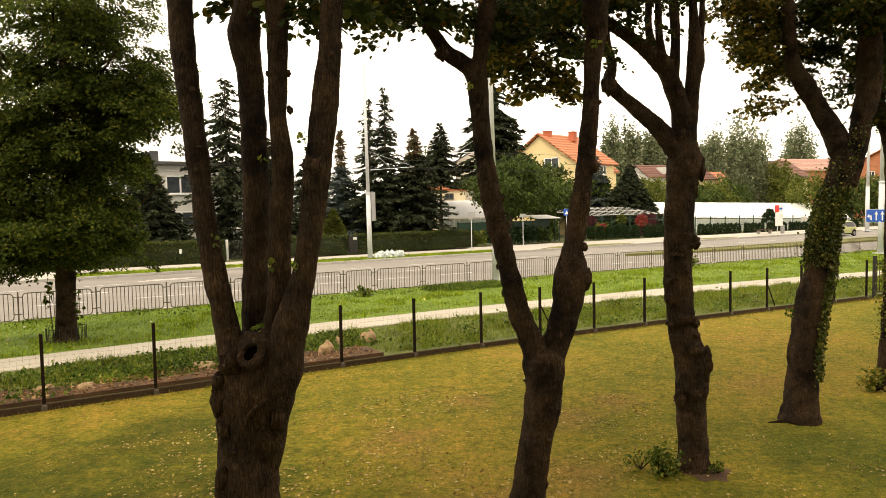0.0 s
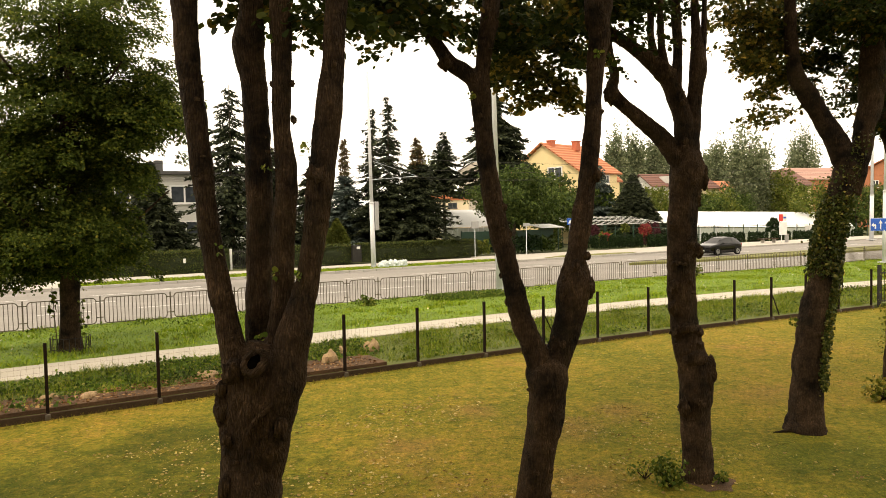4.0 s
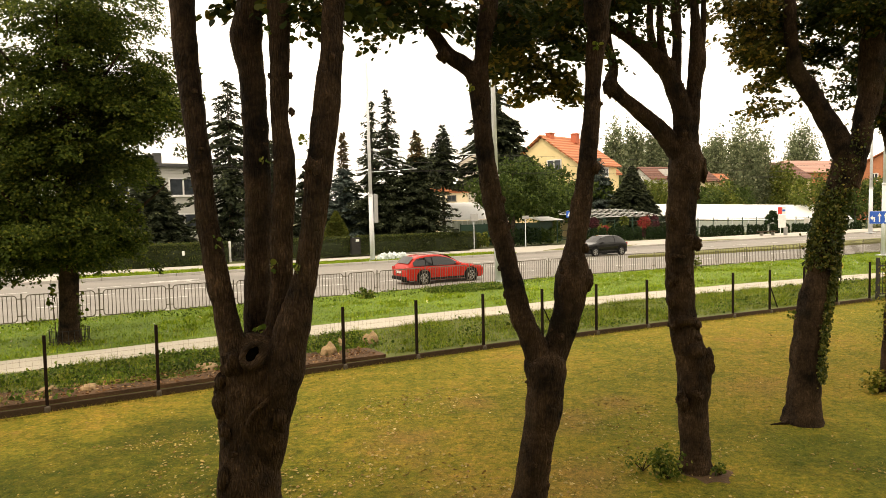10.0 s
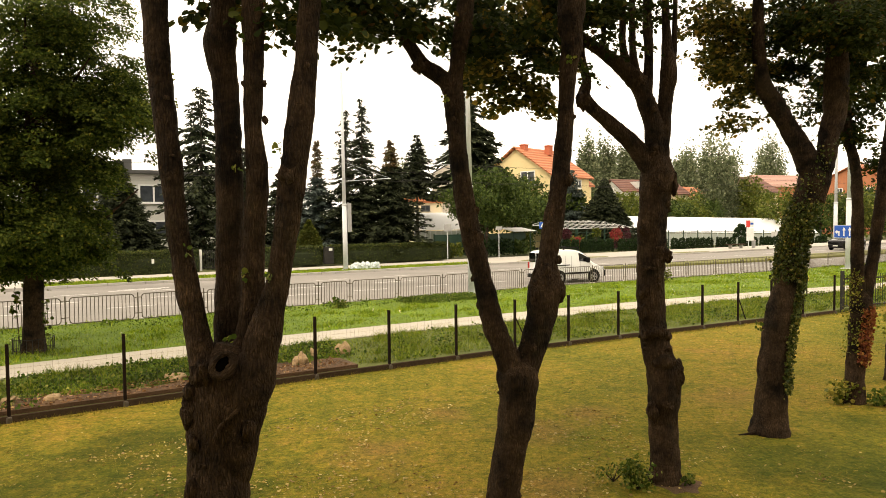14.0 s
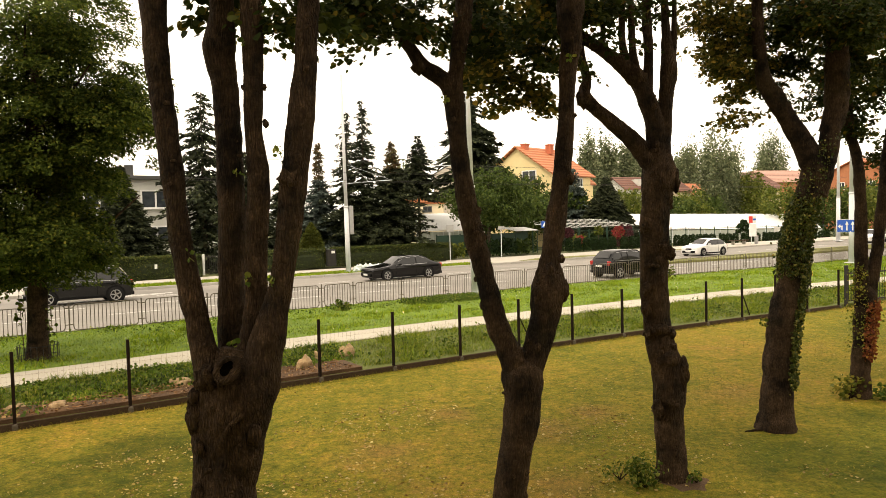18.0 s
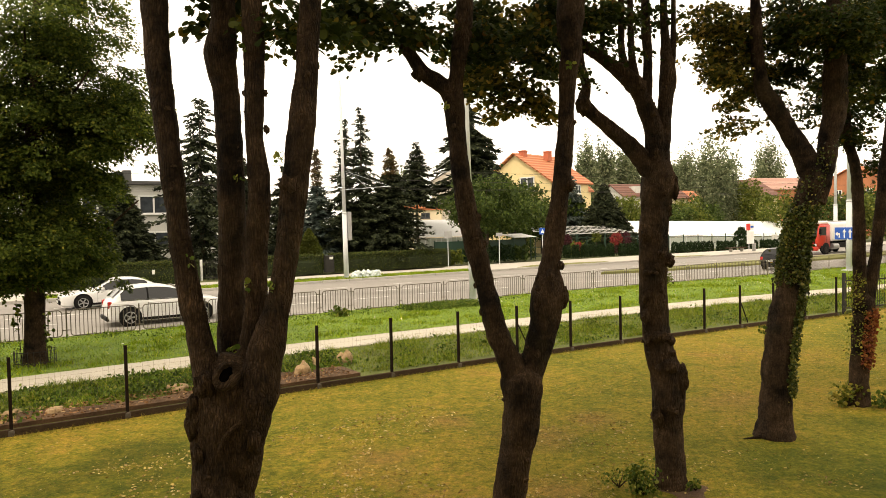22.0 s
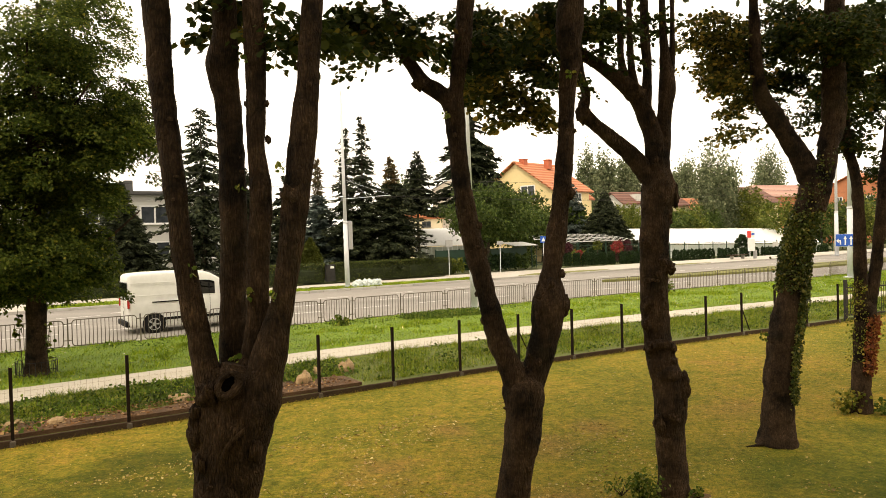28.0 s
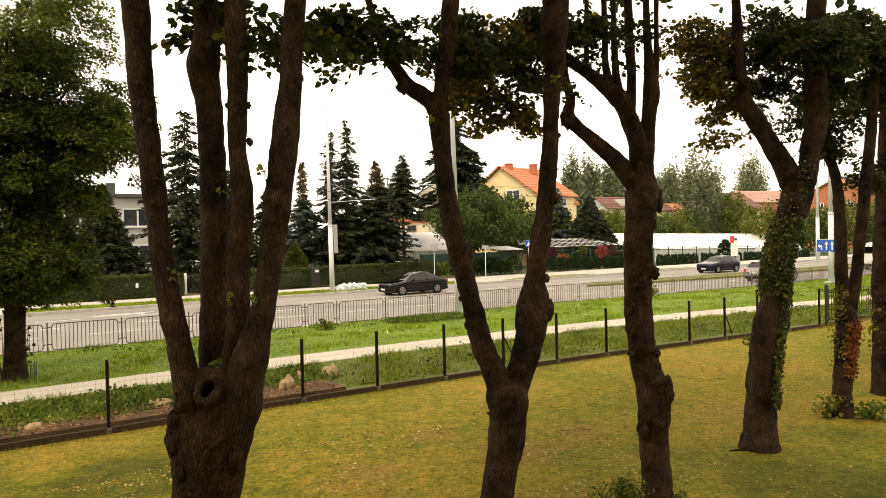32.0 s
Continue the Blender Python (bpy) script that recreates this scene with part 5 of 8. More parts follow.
lime_e = near_tree("slender forked lime tree with red and yellow creeper", [
    ("trunk", [(8.13, 12.92, -0.15, 0.3), (8.13, 12.92, 0.05, 0.2), (8.14, 12.92, 0.5, 0.165), (8.19, 12.92, 1.24, 0.165), (8.24, 12.92, 1.88, 0.185), (8.25, 12.92, 2.1, 0.1)], 16),
    ("limb", [(8.22, 12.92, 1.5, 0.14), (8.2, 12.92, 1.8, 0.14), (8.16, 12.92, 2.52, 0.113), (8.15, 12.92, 3.58, 0.103), (8.09, 12.92, 4.43, 0.093), (7.95, 12.92, 4.96, 0.082), (7.92, 12.92, 5.7, 0.072), (7.86, 12.92, 7.5, 0.05)], 12),
    ("limb", [(8.24, 12.92, 1.6, 0.13), (8.3, 12.92, 1.9, 0.13), (8.46, 12.92, 2.72, 0.103), (8.56, 12.92, 3.57, 0.103), (8.69, 12.92, 4.63, 0.103), (8.81, 12.92, 5.69, 0.093), (8.9, 12.92, 7.5, 0.07)], 12)], 15.0)
bunch("crown", crown([(8.42, 13.02, 6.99, 0.8, 0.9, 2200), (9.42, 13.52, 6.67, 0.7, 1.1, 2200), (7.3, 12.6, 5.6, 0.4, 0.45, 420), (7.9, 12.9, 5.1, 0.4, 0.45, 330), (7.6, 12.7, 6.2, 0.5, 0.5, 600), (8.39, 13.02, 5.6, 0.31, 0.38, 130), (8.73, 13.22, 4.66, 0.42, 0.45, 130), (9.38, 13.52, 4.34, 0.32, 0.6, 160)], 0.105, rng), LEAF, lime_e, "dark green leaves")
t5 = [(8.14, 12.92, 0.5, 0.165), (8.19, 12.92, 1.24, 0.165), (8.24, 12.92, 1.88, 0.185), (8.2, 12.92, 2.3, 0.14), (8.16, 12.92, 2.7, 0.11)]
bunch("creeper", [leaf_arrays(ivy(t5, 1100, 0.07, 0.07, rng, (-0.9, 1.1), 0.75, 1.8), 0.036, rng, 1.3)], IVY_RED, lime_e, "red autumn creeper leaves")
bunch("creeper", [leaf_arrays(ivy(t5, 420, 0.07, 0.12, rng, (3.4, 1.0), 0.9, 2.5), 0.031, rng, 1.3)], CREEPER, lime_e, "yellow-green creeper leaves")

lime_f = near_tree("lime tree at the end of the row", [
    ("trunk", [(10.11, 14.52, -0.15, 0.36), (10.11, 14.52, 0.1, 0.28), (10.1, 14.52, 1.17, 0.225), (10.07, 14.52, 2.37, 0.205), (10.14, 14.52, 3.57, 0.196), (10.24, 14.52, 5.36, 0.185), (10.34, 14.52, 7.6, 0.15)], 16)], 19.0)
bunch("crown", crown([(10.4, 14.6, 6.6, 1.2, 1.3, 900), (9.9, 14.3, 4.9, 0.5, 0.6, 160)], 0.11, rng), LEAF, lime_f)
bunch("creeper", [leaf_arrays(ivy([(10.1, 14.52, 0.7, 0.22), (10.1, 14.52, 1.6, 0.22), (10.07, 14.52, 2.4, 0.2)], 300, 0.07, 0.2, rng, None, 0.9, 2.3), 0.045, rng, 1.3)], CREEPER, lime_f, "yellow creeper leaves")

def bush(at, rx, rz, count, size, label, material=BUSH, name="bush"):
    ob = thing(name, Matrix.Translation(at), label, "bush")
    stems = bmesh.new()
    for k in range(7):
        a = k * 0.9
        rod((0, 0, 0), (math.cos(a) * rx * 0.6, math.sin(a) * rx * 0.6, rz * 1.2), 0.008, 5, 0.004, stems)
    part("stems", stems, BARK, ob)
    p = clumped(count, rng, (0, 0, rz), rx, rx * 0.8, rz, 14, 0.3)
    p[:, 2] = np.abs(p[:, 2]) + 0.02
    bunch("foliage", [leaf_arrays(p, size, rng, 0.4)], material, ob)
    return ob


bush((2.78, 8.9, 0), 0.2, 0.17, 520, 0.036, "small leafy sucker bush at a tree foot")
bush((3.5, 9.0, 0), 0.08, 0.07, 60, 0.036, "small leafy sucker tuft at a tree foot")
bush((2.55, 9.2, 0), 0.24, 0.12, 170, 0.024, "thin weedy shoots in the lawn")
bush((7.85, 12.8, 0), 0.26, 0.2, 220, 0.055, "yellow-green sucker bush at a tree foot", CREEPER)
bush((8.5, 12.6, 0), 0.28, 0.17, 220, 0.055, "green sucker bush at a tree foot")

# ---- the dark tree on the verge ----
def broad_tree(name, label, at, trunk, boughs, crowns, size, material, rng, lumps=34, group="", chips=True, bark=BARK_FAR, tight=0.13):
    ob = thing(name, Matrix.Translation(at), label, "tree", group)
    v, f = limb(trunk, 12, 4, 0.06, at[0])
    hang("trunk", mesh_of("trunk", v, f, bark, True), ob)
    for i, b in enumerate(boughs):
        v, f = limb(b, 7, 3, 0.05, i)
        hang("bough", mesh_of("bough", v, f, bark, True), ob)
    arr = []
    for x, y, z, rx, rz, n in crowns:
        p = clumped(n, rng, (x, y, z), rx, rx, rz, lumps, tight)
        arr.append((chip_arrays if chips else leaf_arrays)(p, size, rng, 0.5))
    if arr:
        bunch("crown", arr, material, ob)
    return ob


def bough_set(n, z0, z1, reach, rng, r=0.09):
    out = []
    for k in range(n):
        a, z = rng.random() * 2 * math.pi, z0 + (z1 - z0) * k / max(n - 1, 1)
        e = reach * (0.6 + 0.5 * rng.random()) * (1 - 0.5 * (z - z0) / (z1 - z0 + 0.01))
        out.append([(0, 0, z, r), (e * 0.5 * math.cos(a), e * 0.5 * math.sin(a), z + e * 0.3, r * 0.6), (e * math.cos(a), e * math.sin(a), z + e * 0.75, r * 0.2)])
    return out


verge_tree = broad_tree("maple_tree", "dense dark-leaved maple tree standing on the verge", (-10.45, 19.4, 0),
    [(0, 0, -0.1, 0.36), (0, 0, 0.5, 0.27), (0.05, 0, 1.7, 0.25), (0.12, 0, 3.4, 0.23), (0.1, 0, 5.5, 0.2), (0.3, 0, 7.5, 0.14), (0.4, 0, 10, 0.06)],
    bough_set(16, 2.4, 9.0, 3.2, rng), (), 0.095, LEAF_DARK, rng, 75, "", False, BARK, 0.1)
leaf_sprays = []
for boughs, count, leaves, centre, reach, rise, loose in ((36, 14, 150, (-0.4, 0, 4.3), 1.9, 2.0, 0.95), (22, 11, 110, (0.2, 0, 6.4), 2.3, 1.4, 0.85), (29, 10, 100, (0.8, 0, 7.5), 2.7, 1.6, 0.7), (23, 10, 85, (0.4, 0, 9.6), 2.4, 1.7, 0.7), (8, 8, 75, (-2.6, 0.6, 6.0), 1.9, 2.4, 0.65), (15, 12, 115, (1.6, 0.2, 6.4), 1.7, 1.0, 0.75), (10, 12, 120, (1.2, 0, 4.4), 1.0, 0.9, 0.7), (24, 12, 150, (-0.4, -0.2, 2.9), 1.9, 0.6, 1.0)):
    leaf_sprays += sprays(boughs, count, leaves, centre, reach, rise, rng, 0.09, 0.3, 0.36, loose, True)
bunch("crown", leaf_sprays, LEAF_DARK, verge_tree, "dense layered dark green leaves")
guard = bmesh.new()
for k in range(22):
    a = 2 * math.pi * k / 22
    rod((0.5 * math.cos(a), 0.5 * math.sin(a), 0), (0.5 * math.cos(a), 0.5 * math.sin(a), 0.42), 0.008, 5, None, guard)
    b = 2 * math.pi * (k + 1) / 22
    for zz in (0.1, 0.4):
        rod((0.5 * math.cos(a), 0.5 * math.sin(a), zz), (0.5 * math.cos(b), 0.5 * math.sin(b), zz), 0.008, 5, None, guard)
thing("tree_guard", pose(-10.45, 19.4, 0.02), "low wire guard round the foot of a tree", "tree guard", "", "", bm_mesh("tree_guard", guard, DARK_METAL))
sh = thing("sucker_shoots", pose(-10.45, 19.4, 0), "leafy shoots sprouting from a tree foot", "shoots")
bunch("foliage", [leaf_arrays(np.vstack([blob(30, rng, (-0.38, -0.1, 1.3), 0.12, 0.1, 0.55), blob(22, rng, (0.42, -0.1, 1.0), 0.1, 0.1, 0.5)]), 0.1, rng, 0.6)], LEAF_DARK, sh)
st = bmesh.new()
rod((-0.3, -0.1, 0.05), (-0.4, -0.1, 1.8), 0.012, 5, 0.006, st)
rod((0.3, -0.1, 0.05), (0.43, -0.1, 1.4), 0.012, 5, 0.006, st)
part("stems", st, BARK, sh)

# ---- poles, signs and wires ----
def pole(u, v, height, r, lean=(0, 0), label="", sleeve=4.6):
    ob = thing("street_pole", road_pose(u, v, 0.0) @ pose(0, 0, 0, lean[0], lean[1], 0), label, "pole", "poles along the road")
    part("shaft_base", rod((0, 0, -0.1), (0, 0, sleeve), r * 1.12, 14, r), GALV, ob, "", True)
    part("collar", rod((0, 0, sleeve - 0.05), (0, 0, sleeve + 0.08), r * 1.1, 14), GALV, ob, "", True)
    part("shaft", rod((0, 0, sleeve), (0, 0, height), r * 0.82, 14, r * 0.5), GALV, ob, "", True)
    part("base_plate", box(r * 4, r * 4, 0.05, (0, 0, 0.06), 0.01), GALV, ob)
    return ob


p1 = pole(22.05, 45.1, 13.8, 0.16, (0, -0.6), "tall grey steel tram pole with a bracket arm")
part("bracket_arm", rod((0, 0, 6.25), (2.3, -2.6, 6.35), 0.02, 8), GALV, p1, "slim bracket arm")
part("stay", rod((0, 0, 8.0), (1.2, -1.3, 6.3), 0.008, 5), GALV, p1)
part("stay", rod((0, 0, 7.6), (2.2, -2.5, 6.4), 0.008, 5), GALV, p1)
part("switch_box", box(0.3, 0.22, 2.0, (0.32, -0.05, 3.7), 0.02), SIGN_BACK, p1, "narrow grey box on the pole")
p2 = pole(19.4, 26.5, 14.5, 0.15, (0, -1.0), "tall grey steel tram pole on the verge", 5.0)
part("bracket_arm", rod((0, 0, 6.0), (-1.5, 1.5, 6.1), 0.016, 8), GALV, p2, "slim bracket arm")
part("stay", rod((0, 0, 7.1), (-1.2, 1.2, 6.1), 0.007, 5), GALV, p2)
pole(48.12, 23.8, 15.0, 0.17, (0, 0.3), "tall grey steel pole carrying a blue lane sign", 4.6)
pole(82.7, 42.4, 16.0, 0.2, (0, 0.3), "tall grey steel pole beyond the road", 5.0)
pole(50.6, 42.2, 7.0, 0.14, (0, 0.2), "pale steel pole half hidden behind a tree", 4.0)


def flat_shape(points, depth=0.012):
    """A flat plate in the x-z plane from its outline."""
    bm = bmesh.new()
    f = bm.faces.new([bm.verts.new((x, 0, z)) for x, z in points])
    ext = bmesh.ops.extrude_face_region(bm, geom=[f])
    bmesh.ops.translate(bm, vec=(0, depth, 0), verts=[v for v in ext["geom"] if isinstance(v, bmesh.types.BMVert)])
    return bm


lane_sign = thing("lane_sign", road_pose(47.97, 24.05, 2.48, -90), "blue lane sign with white arrows on a pole", "road sign")
part("panel", box(1.2, 0.03, 0.8, (0, 0, 0), 0.01), BLUE_SIGN, lane_sign)
part("edge", box(1.24, 0.02, 0.84, (0, 0.012, 0), 0.01), PLASTIC_WHITE, lane_sign, "white rim")
for k, x in enumerate((-0.38, 0.03, 0.4)):
    if k == 0:
        pts = [(x + 0.13, -0.28), (x + 0.13, 0.02), (x - 0.02, 0.02), (x - 0.02, 0.12), (x - 0.17, -0.03), (x - 0.02, -0.18), (x - 0.02, -0.08), (x + 0.05, -0.08), (x + 0.05, -0.28)]
    else:
        pts = [(x - 0.04, -0.3), (x - 0.04, 0.08), (x - 0.12, 0.08), (x, 0.3), (x + 0.12, 0.08), (x + 0.04, 0.08), (x + 0.04, -0.3)]
    part("arrow", flat_shape(pts), PLASTIC_WHITE, lane_sign, "white arrow", False, pose(0, -0.024, 0))
part("clamp", box(0.06, 0.2, 0.06, (0.0, 0.1, 0.2), 0.01), GALV, lane_sign)


def sign(u, v, height, w, h, material, label, turn=0):
    ob = thing("road_sign", road_pose(u, v, 0.05, turn), label, "road sign", "small road signs")
    part("post", rod((0, 0, -0.1), (0, 0, height), 0.035, 8), GALV, ob)
    part("plate", box(w, 0.03, h, (0, -0.05, height - h / 2 + 0.05), 0.01), material, ob)
    return ob


sign(34.75, 51.0, 3.0, 0.75, 0.62, SIGN_BACK, "road sign seen from behind, grey, on a steel post")
s2 = sign(39.8, 50.2, 2.75, 0.6, 0.3, SIGN_BACK, "small pale sign on a steel post", -20)
part("band", box(0.7, 0.02, 0.08, (0, -0.072, 2.6), 0.004), SIGN_BACK, s2, "grey band")
s3 = sign(43.9, 49.0, 3.1, 0.6, 0.6, BLUE_SIGN, "blue crossing sign on a steel post", -20)
part("symbol", flat_shape([(-0.2, -0.18), (0.2, -0.18), (0, 0.2)]), PLASTIC_WHITE, s3, "white triangle", False, pose(0, -0.08, 2.85))

cab = bmesh.new()
for v, z in ((41.2, 6.2), (41.9, 6.15), (33.5, 6.1)):
    for k in range(24):
        a, b = -60 + k * 12, -48 + k * 12
        wire(cab, W(a, v, z + (a - 20) * -0.003), W(b, v, z + (b - 20) * -0.003), 0.009)
wire(cab, W(22.05, 45.1, 7.6), W(19.4, 26.5, 7.2), 0.01)
wire(cab, W(-40, 47, 8.2), W(90, 45, 7.5), 0.012)
tagged(new("overhead_wire", bm_mesh("overhead_wire", cab, DARK_METAL)), "thin dark overhead wires above the road", "wire", "", "stuff")

# pale plastic sacks at the pole's foot
SACK = paint("plastic_sack", (0.62, 0.68, 0.68), 0.35, 0.2)
for i in range(6):
    bm = bmesh.new()
    bmesh.ops.create_icosphere(bm, subdivisions=3, radius=1)
    for q in bm.verts:
        k = 1 + 0.5 * noise.noise(q.co * 2 + Vector((i * 4.0, 0, 0))) + 0.45 * noise.noise(q.co * 4.5 + Vector((0, i * 3.0, 0)))
        q.co = Vector((q.co.x * 0.3, q.co.y * 0.26, max(q.co.z, -0.4) * 0.34)) * k
    thing("plastic_sack", road_pose(22.6 + i * 0.36, 44.8 + 0.15 * (i % 2), 0.18, i * 50), "pale translucent plastic sack lying on the grass", "sack", "sacks by the tram pole", "", bm_mesh("plastic_sack", bm, SACK))

# yellow marker post and dark gate beyond the lawn's end
mk = thing("marker_post", road_pose(30.1, 16.6, 0.0), "small yellow utility marker on a post", "marker")
part("post", rod((0, 0, 0), (0, 0, 0.75), 0.025, 8), DARK_METAL, mk)
part("head", box(0.16, 0.12, 0.2, (0, 0, 0.82), 0.02), YELLOW, mk)
gate = thing("metal_gate", road_pose(26.5, 13.3, 0.0, -12), "dark barred metal gate at the lawn's end", "gate")
for x in (0, 1.5, 3.0):
    part("post", box(0.1, 0.1, 1.5, (x, 0, 0.75), 0.01), DARK_METAL, gate)
for z in (0.2, 1.2):
    part("rail", box(3.0, 0.04, 0.05, (1.5, 0, z), 0.005), DARK_METAL, gate)
gbar = bm_mesh("bar", rod((0, 0, 0.15), (0, 0, 1.35), 0.012, 5), DARK_METAL)
for k in range(23):
    hang("bar", gbar, gate, "", pose(0.12 + k * 0.125, 0, 0))
bush((13.2, 17.2, 0), 1.1, 0.7, 700, 0.1, "leafy green shrub beside a metal gate")
bush((15.2, 18.6, 0), 1.3, 0.8, 700, 0.11, "leafy green shrub by the lawn's end", GREEN_TREE)
wp = W(31.5, 25.2)
bush((wp.x, wp.y, 0), 0.35, 0.32, 120, 0.1, "tall tuft of weeds by the railing", OLIVE_TREE, "weed_clump")
wp = W(12.2, 25.6)
bush((wp.x, wp.y, 0), 0.3, 0.2, 220, 0.07, "green weed clump by the railing", BUSH, "weed_clump")

# ---- hedges and far plants ----
def hedge(u0, u1, v0, v1, top, label, count, material=HEDGE, size=0.075):
    ob = thing("hedge", Matrix(), label, "hedge")
    n = int((u1 - u0) / 0.5)
    verts, faces = [], []
    for i in range(n + 1):
        u = u0 + (u1 - u0) * i / n
        wob = 0.1 * noise.noise(Vector((u * 0.7, v0, 0)))
        for v, z in ((v0 + 0.12, 0), (v0 + 0.1 + wob, top * 0.6), (v0 + 0.2, top - 0.12 + wob), (v1 - 0.2, top - 0.12 + wob), (v1 - 0.1, top * 0.6), (v1 - 0.1, 0)):
            verts.append(W(u, v, z))
    for i in range(n):
        for k in range(5):
            a = i * 6 + k
            faces.append((a, a + 6, a + 7, a + 1))
    faces += [tuple(range(6)), tuple(n * 6 + k for k in range(5, -1, -1))]
    # Solid dark body behind the leaves, coloured as the shade between them.
    hang("core", mesh_of("core", verts, faces, HEDGE_INNER_SHADE), ob)
    rg = np.random.default_rng(int(abs(u0) * 10) + 90)
    count = int(count * 1.9)
    u = u0 + (u1 - u0) * rg.random(count)
    on_top = rg.random(count) < 0.3
    v = np.where(on_top, v0 + (v1 - v0) * rg.random(count), v0 + 0.08 + 0.1 * rg.random(count))
    z = np.where(on_top, top - 0.08 + 0.1 * rg.random(count), top * rg.random(count))
    p = np.stack([u * CU - v * SU, u * SU + v * CU, z], 1)
    bunch("foliage", [chip_arrays(p, size, rg, 0.0)], material, ob)
    return ob


# Darkened hedge green that paints the shaded depth behind the leaves.
HEDGE_INNER_SHADE = surface("hedge_inner_shade", (0.012, 0.018, 0.006), (0.03, 0.04, 0.012), 3, 20, 1.0, 0.6, 0.03)
hedge(1.5, 13.4, 50.4, 51.9, 1.55, "long clipped dark green hedge along a garden", 9000)
hedge(24.5, 36.0, 52.3, 53.7, 1.5, "long clipped green hedge with a flat top", 9000)
hedge(16.5, 23.6, 52.4, 53.7, 1.5, "clipped green hedge beside a gate", 3500)
hedge(-30, -3, 50.6, 52.0, 1.5, "long clipped hedge by the driveway", 5000)

gt = thing("garden_gate", road_pose(13.7, 51.2, 0.05), "dark wrought metal garden gate with pale posts", "gate")
for x in (0, 2.3):
    part("post", box(0.16, 0.16, 1.5, (x, 0, 0.75), 0.02), PLASTIC_WHITE, gt, "white gate post")
fb = bm_mesh("bar", rod((0, 0, 0.1), (0, 0, 1.45), 0.016, 5), DARK_METAL)
for k in range(16):
    hang("bar", fb, gt, "", pose(0.15 + k * 0.135, 0, 0))
for z in (0.2, 1.3):
    part("rail", box(2.2, 0.05, 0.05, (1.15, 0, z), 0.01), DARK_METAL, gt)
bx = thing("meter_box", road_pose(24.05, 52.3, 0.05), "dark utility cabinet with a small pale plate", "cabinet")
part("cabinet", box(0.75, 0.4, 1.35, (0, 0, 0.68), 0.03), DARK_METAL, bx)
part("label_plate", box(0.3, 0.02, 0.2, (0.1, -0.21, 1.15), 0.004), PLASTIC_WHITE, bx, "pale plate")
thing("letter_box", road_pose(10.3, 50.2, 0.9), "small white box on a hedge front", "box", "", "", bm_mesh("letter_box", box(0.16, 0.1, 0.3, (0, 0, 0), 0.02), PLASTIC_WHITE))
fn = thing("metal_fence", road_pose(-3.0, 50.8, 0.05), "dark barred metal fence by the driveway", "fence")
for k in range(30):
    hang("bar", fb, fn, "", pose(k * 0.14, 0, 0))
for z in (0.2, 1.3):
    part("rail", box(4.2, 0.05, 0.05, (2.05, 0, z), 0.01), DARK_METAL, fn)


def needle_arrays(places, dirs, size, rng, long=1.0, wide=0.45):
    n = len(places)
    t = dirs + rng.normal(size=(n, 3)) * 0.28
    t /= np.linalg.norm(t, axis=1)[:, None]
    s = np.cross(t, np.array((0, 0, 1.0)) + rng.normal(size=(n, 3)) * 0.5)
    s /= np.linalg.norm(s, axis=1)[:, None] + 1e-6
    fr = np.stack([s, t, np.cross(s, t)], 1)
    sz = size * (0.6 + 0.8 * rng.random(n))
    q = np.array([(-wide / 2, 0.2, 0), (0, -0.1, 0), (wide / 2, 0.25, 0), (0, long, -0.12)])
    verts = np.einsum("nki,nij->nkj", q[None] * sz[:, None, None], fr) + places[:, None]
    return verts.reshape(-1, 3), (np.arange(n)[:, None] * 4 + np.arange(4)[None])


def conifer(u, v, height, profile, material, label, seed, size=0.42, tiers=34, per=7, droop=0.35, ragged=0.3, tip=None):
    """A conifer: trunk and whorls of drooping boughs; profile gives (share of height, reach)."""
    rg = np.random.default_rng(seed)
    p = W(u, v)
    ob = thing("conifer", Matrix.Translation(p), label, "conifer tree")
    tv, tf = limb([(0, 0, -0.1, height * 0.016), (0, 0, height * 0.5, height * 0.009), (0.05, 0, height, 0.015)], 8, 4, 0.03, seed)
    hang("trunk", mesh_of("trunk", tv, tf, BARK_FAR, True), ob)
    hs, rs = zip(*profile)
    pl, dr, tp, td = [], [], [], []
    z0 = hs[0]
    for i in range(tiers):
        f = z0 + (0.995 - z0) * (i / tiers) ** 0.92
        reach = np.interp(f, hs, rs)
        for b in range(per):
            a = rg.random() * 2 * math.pi
            fz = f + rg.normal() * 0.55 / tiers
            ln = reach * (1 - ragged + 2 * ragged * rg.random())
            k = max(4, int(ln / 0.085))
            s = (np.arange(k) + rg.random(k)) / k
            for side in (-1, 0, 1):
                off = side * (1 - s) * ln * 0.28 * rg.random(k)
                out = np.stack([np.cos(a) * s * ln - np.sin(a) * off, np.sin(a) * s * ln + np.cos(a) * off, height * fz - droop * ln * s + 0.25 * droop * ln * s * s + rg.normal(size=k) * 0.06], 1)
                d = np.stack([np.cos(a) - np.sin(a) * side * 0.8 + 0 * s, np.sin(a) + np.cos(a) * side * 0.8 + 0 * s, -droop * 1.2 + 0.7 * droop * s], 1)
                if tip and f > tip[0]:
                    tp.append(out)
                    td.append(d)
                else:
                    pl.append(out)
                    dr.append(d)
    pl, dr = np.vstack(pl), np.vstack(dr)
    low = pl[:, 2] < height * 0.78
    bunch("crown", [needle_arrays(pl[low], dr[low], size * 0.78, rg), needle_arrays(pl[~low], dr[~low], size * 0.62, rg)], material, ob)
    if tip:
        bunch("tip", [needle_arrays(np.vstack(tp), np.vstack(td), size * 0.6, rg)], tip[1], ob, "browning top")
    return ob


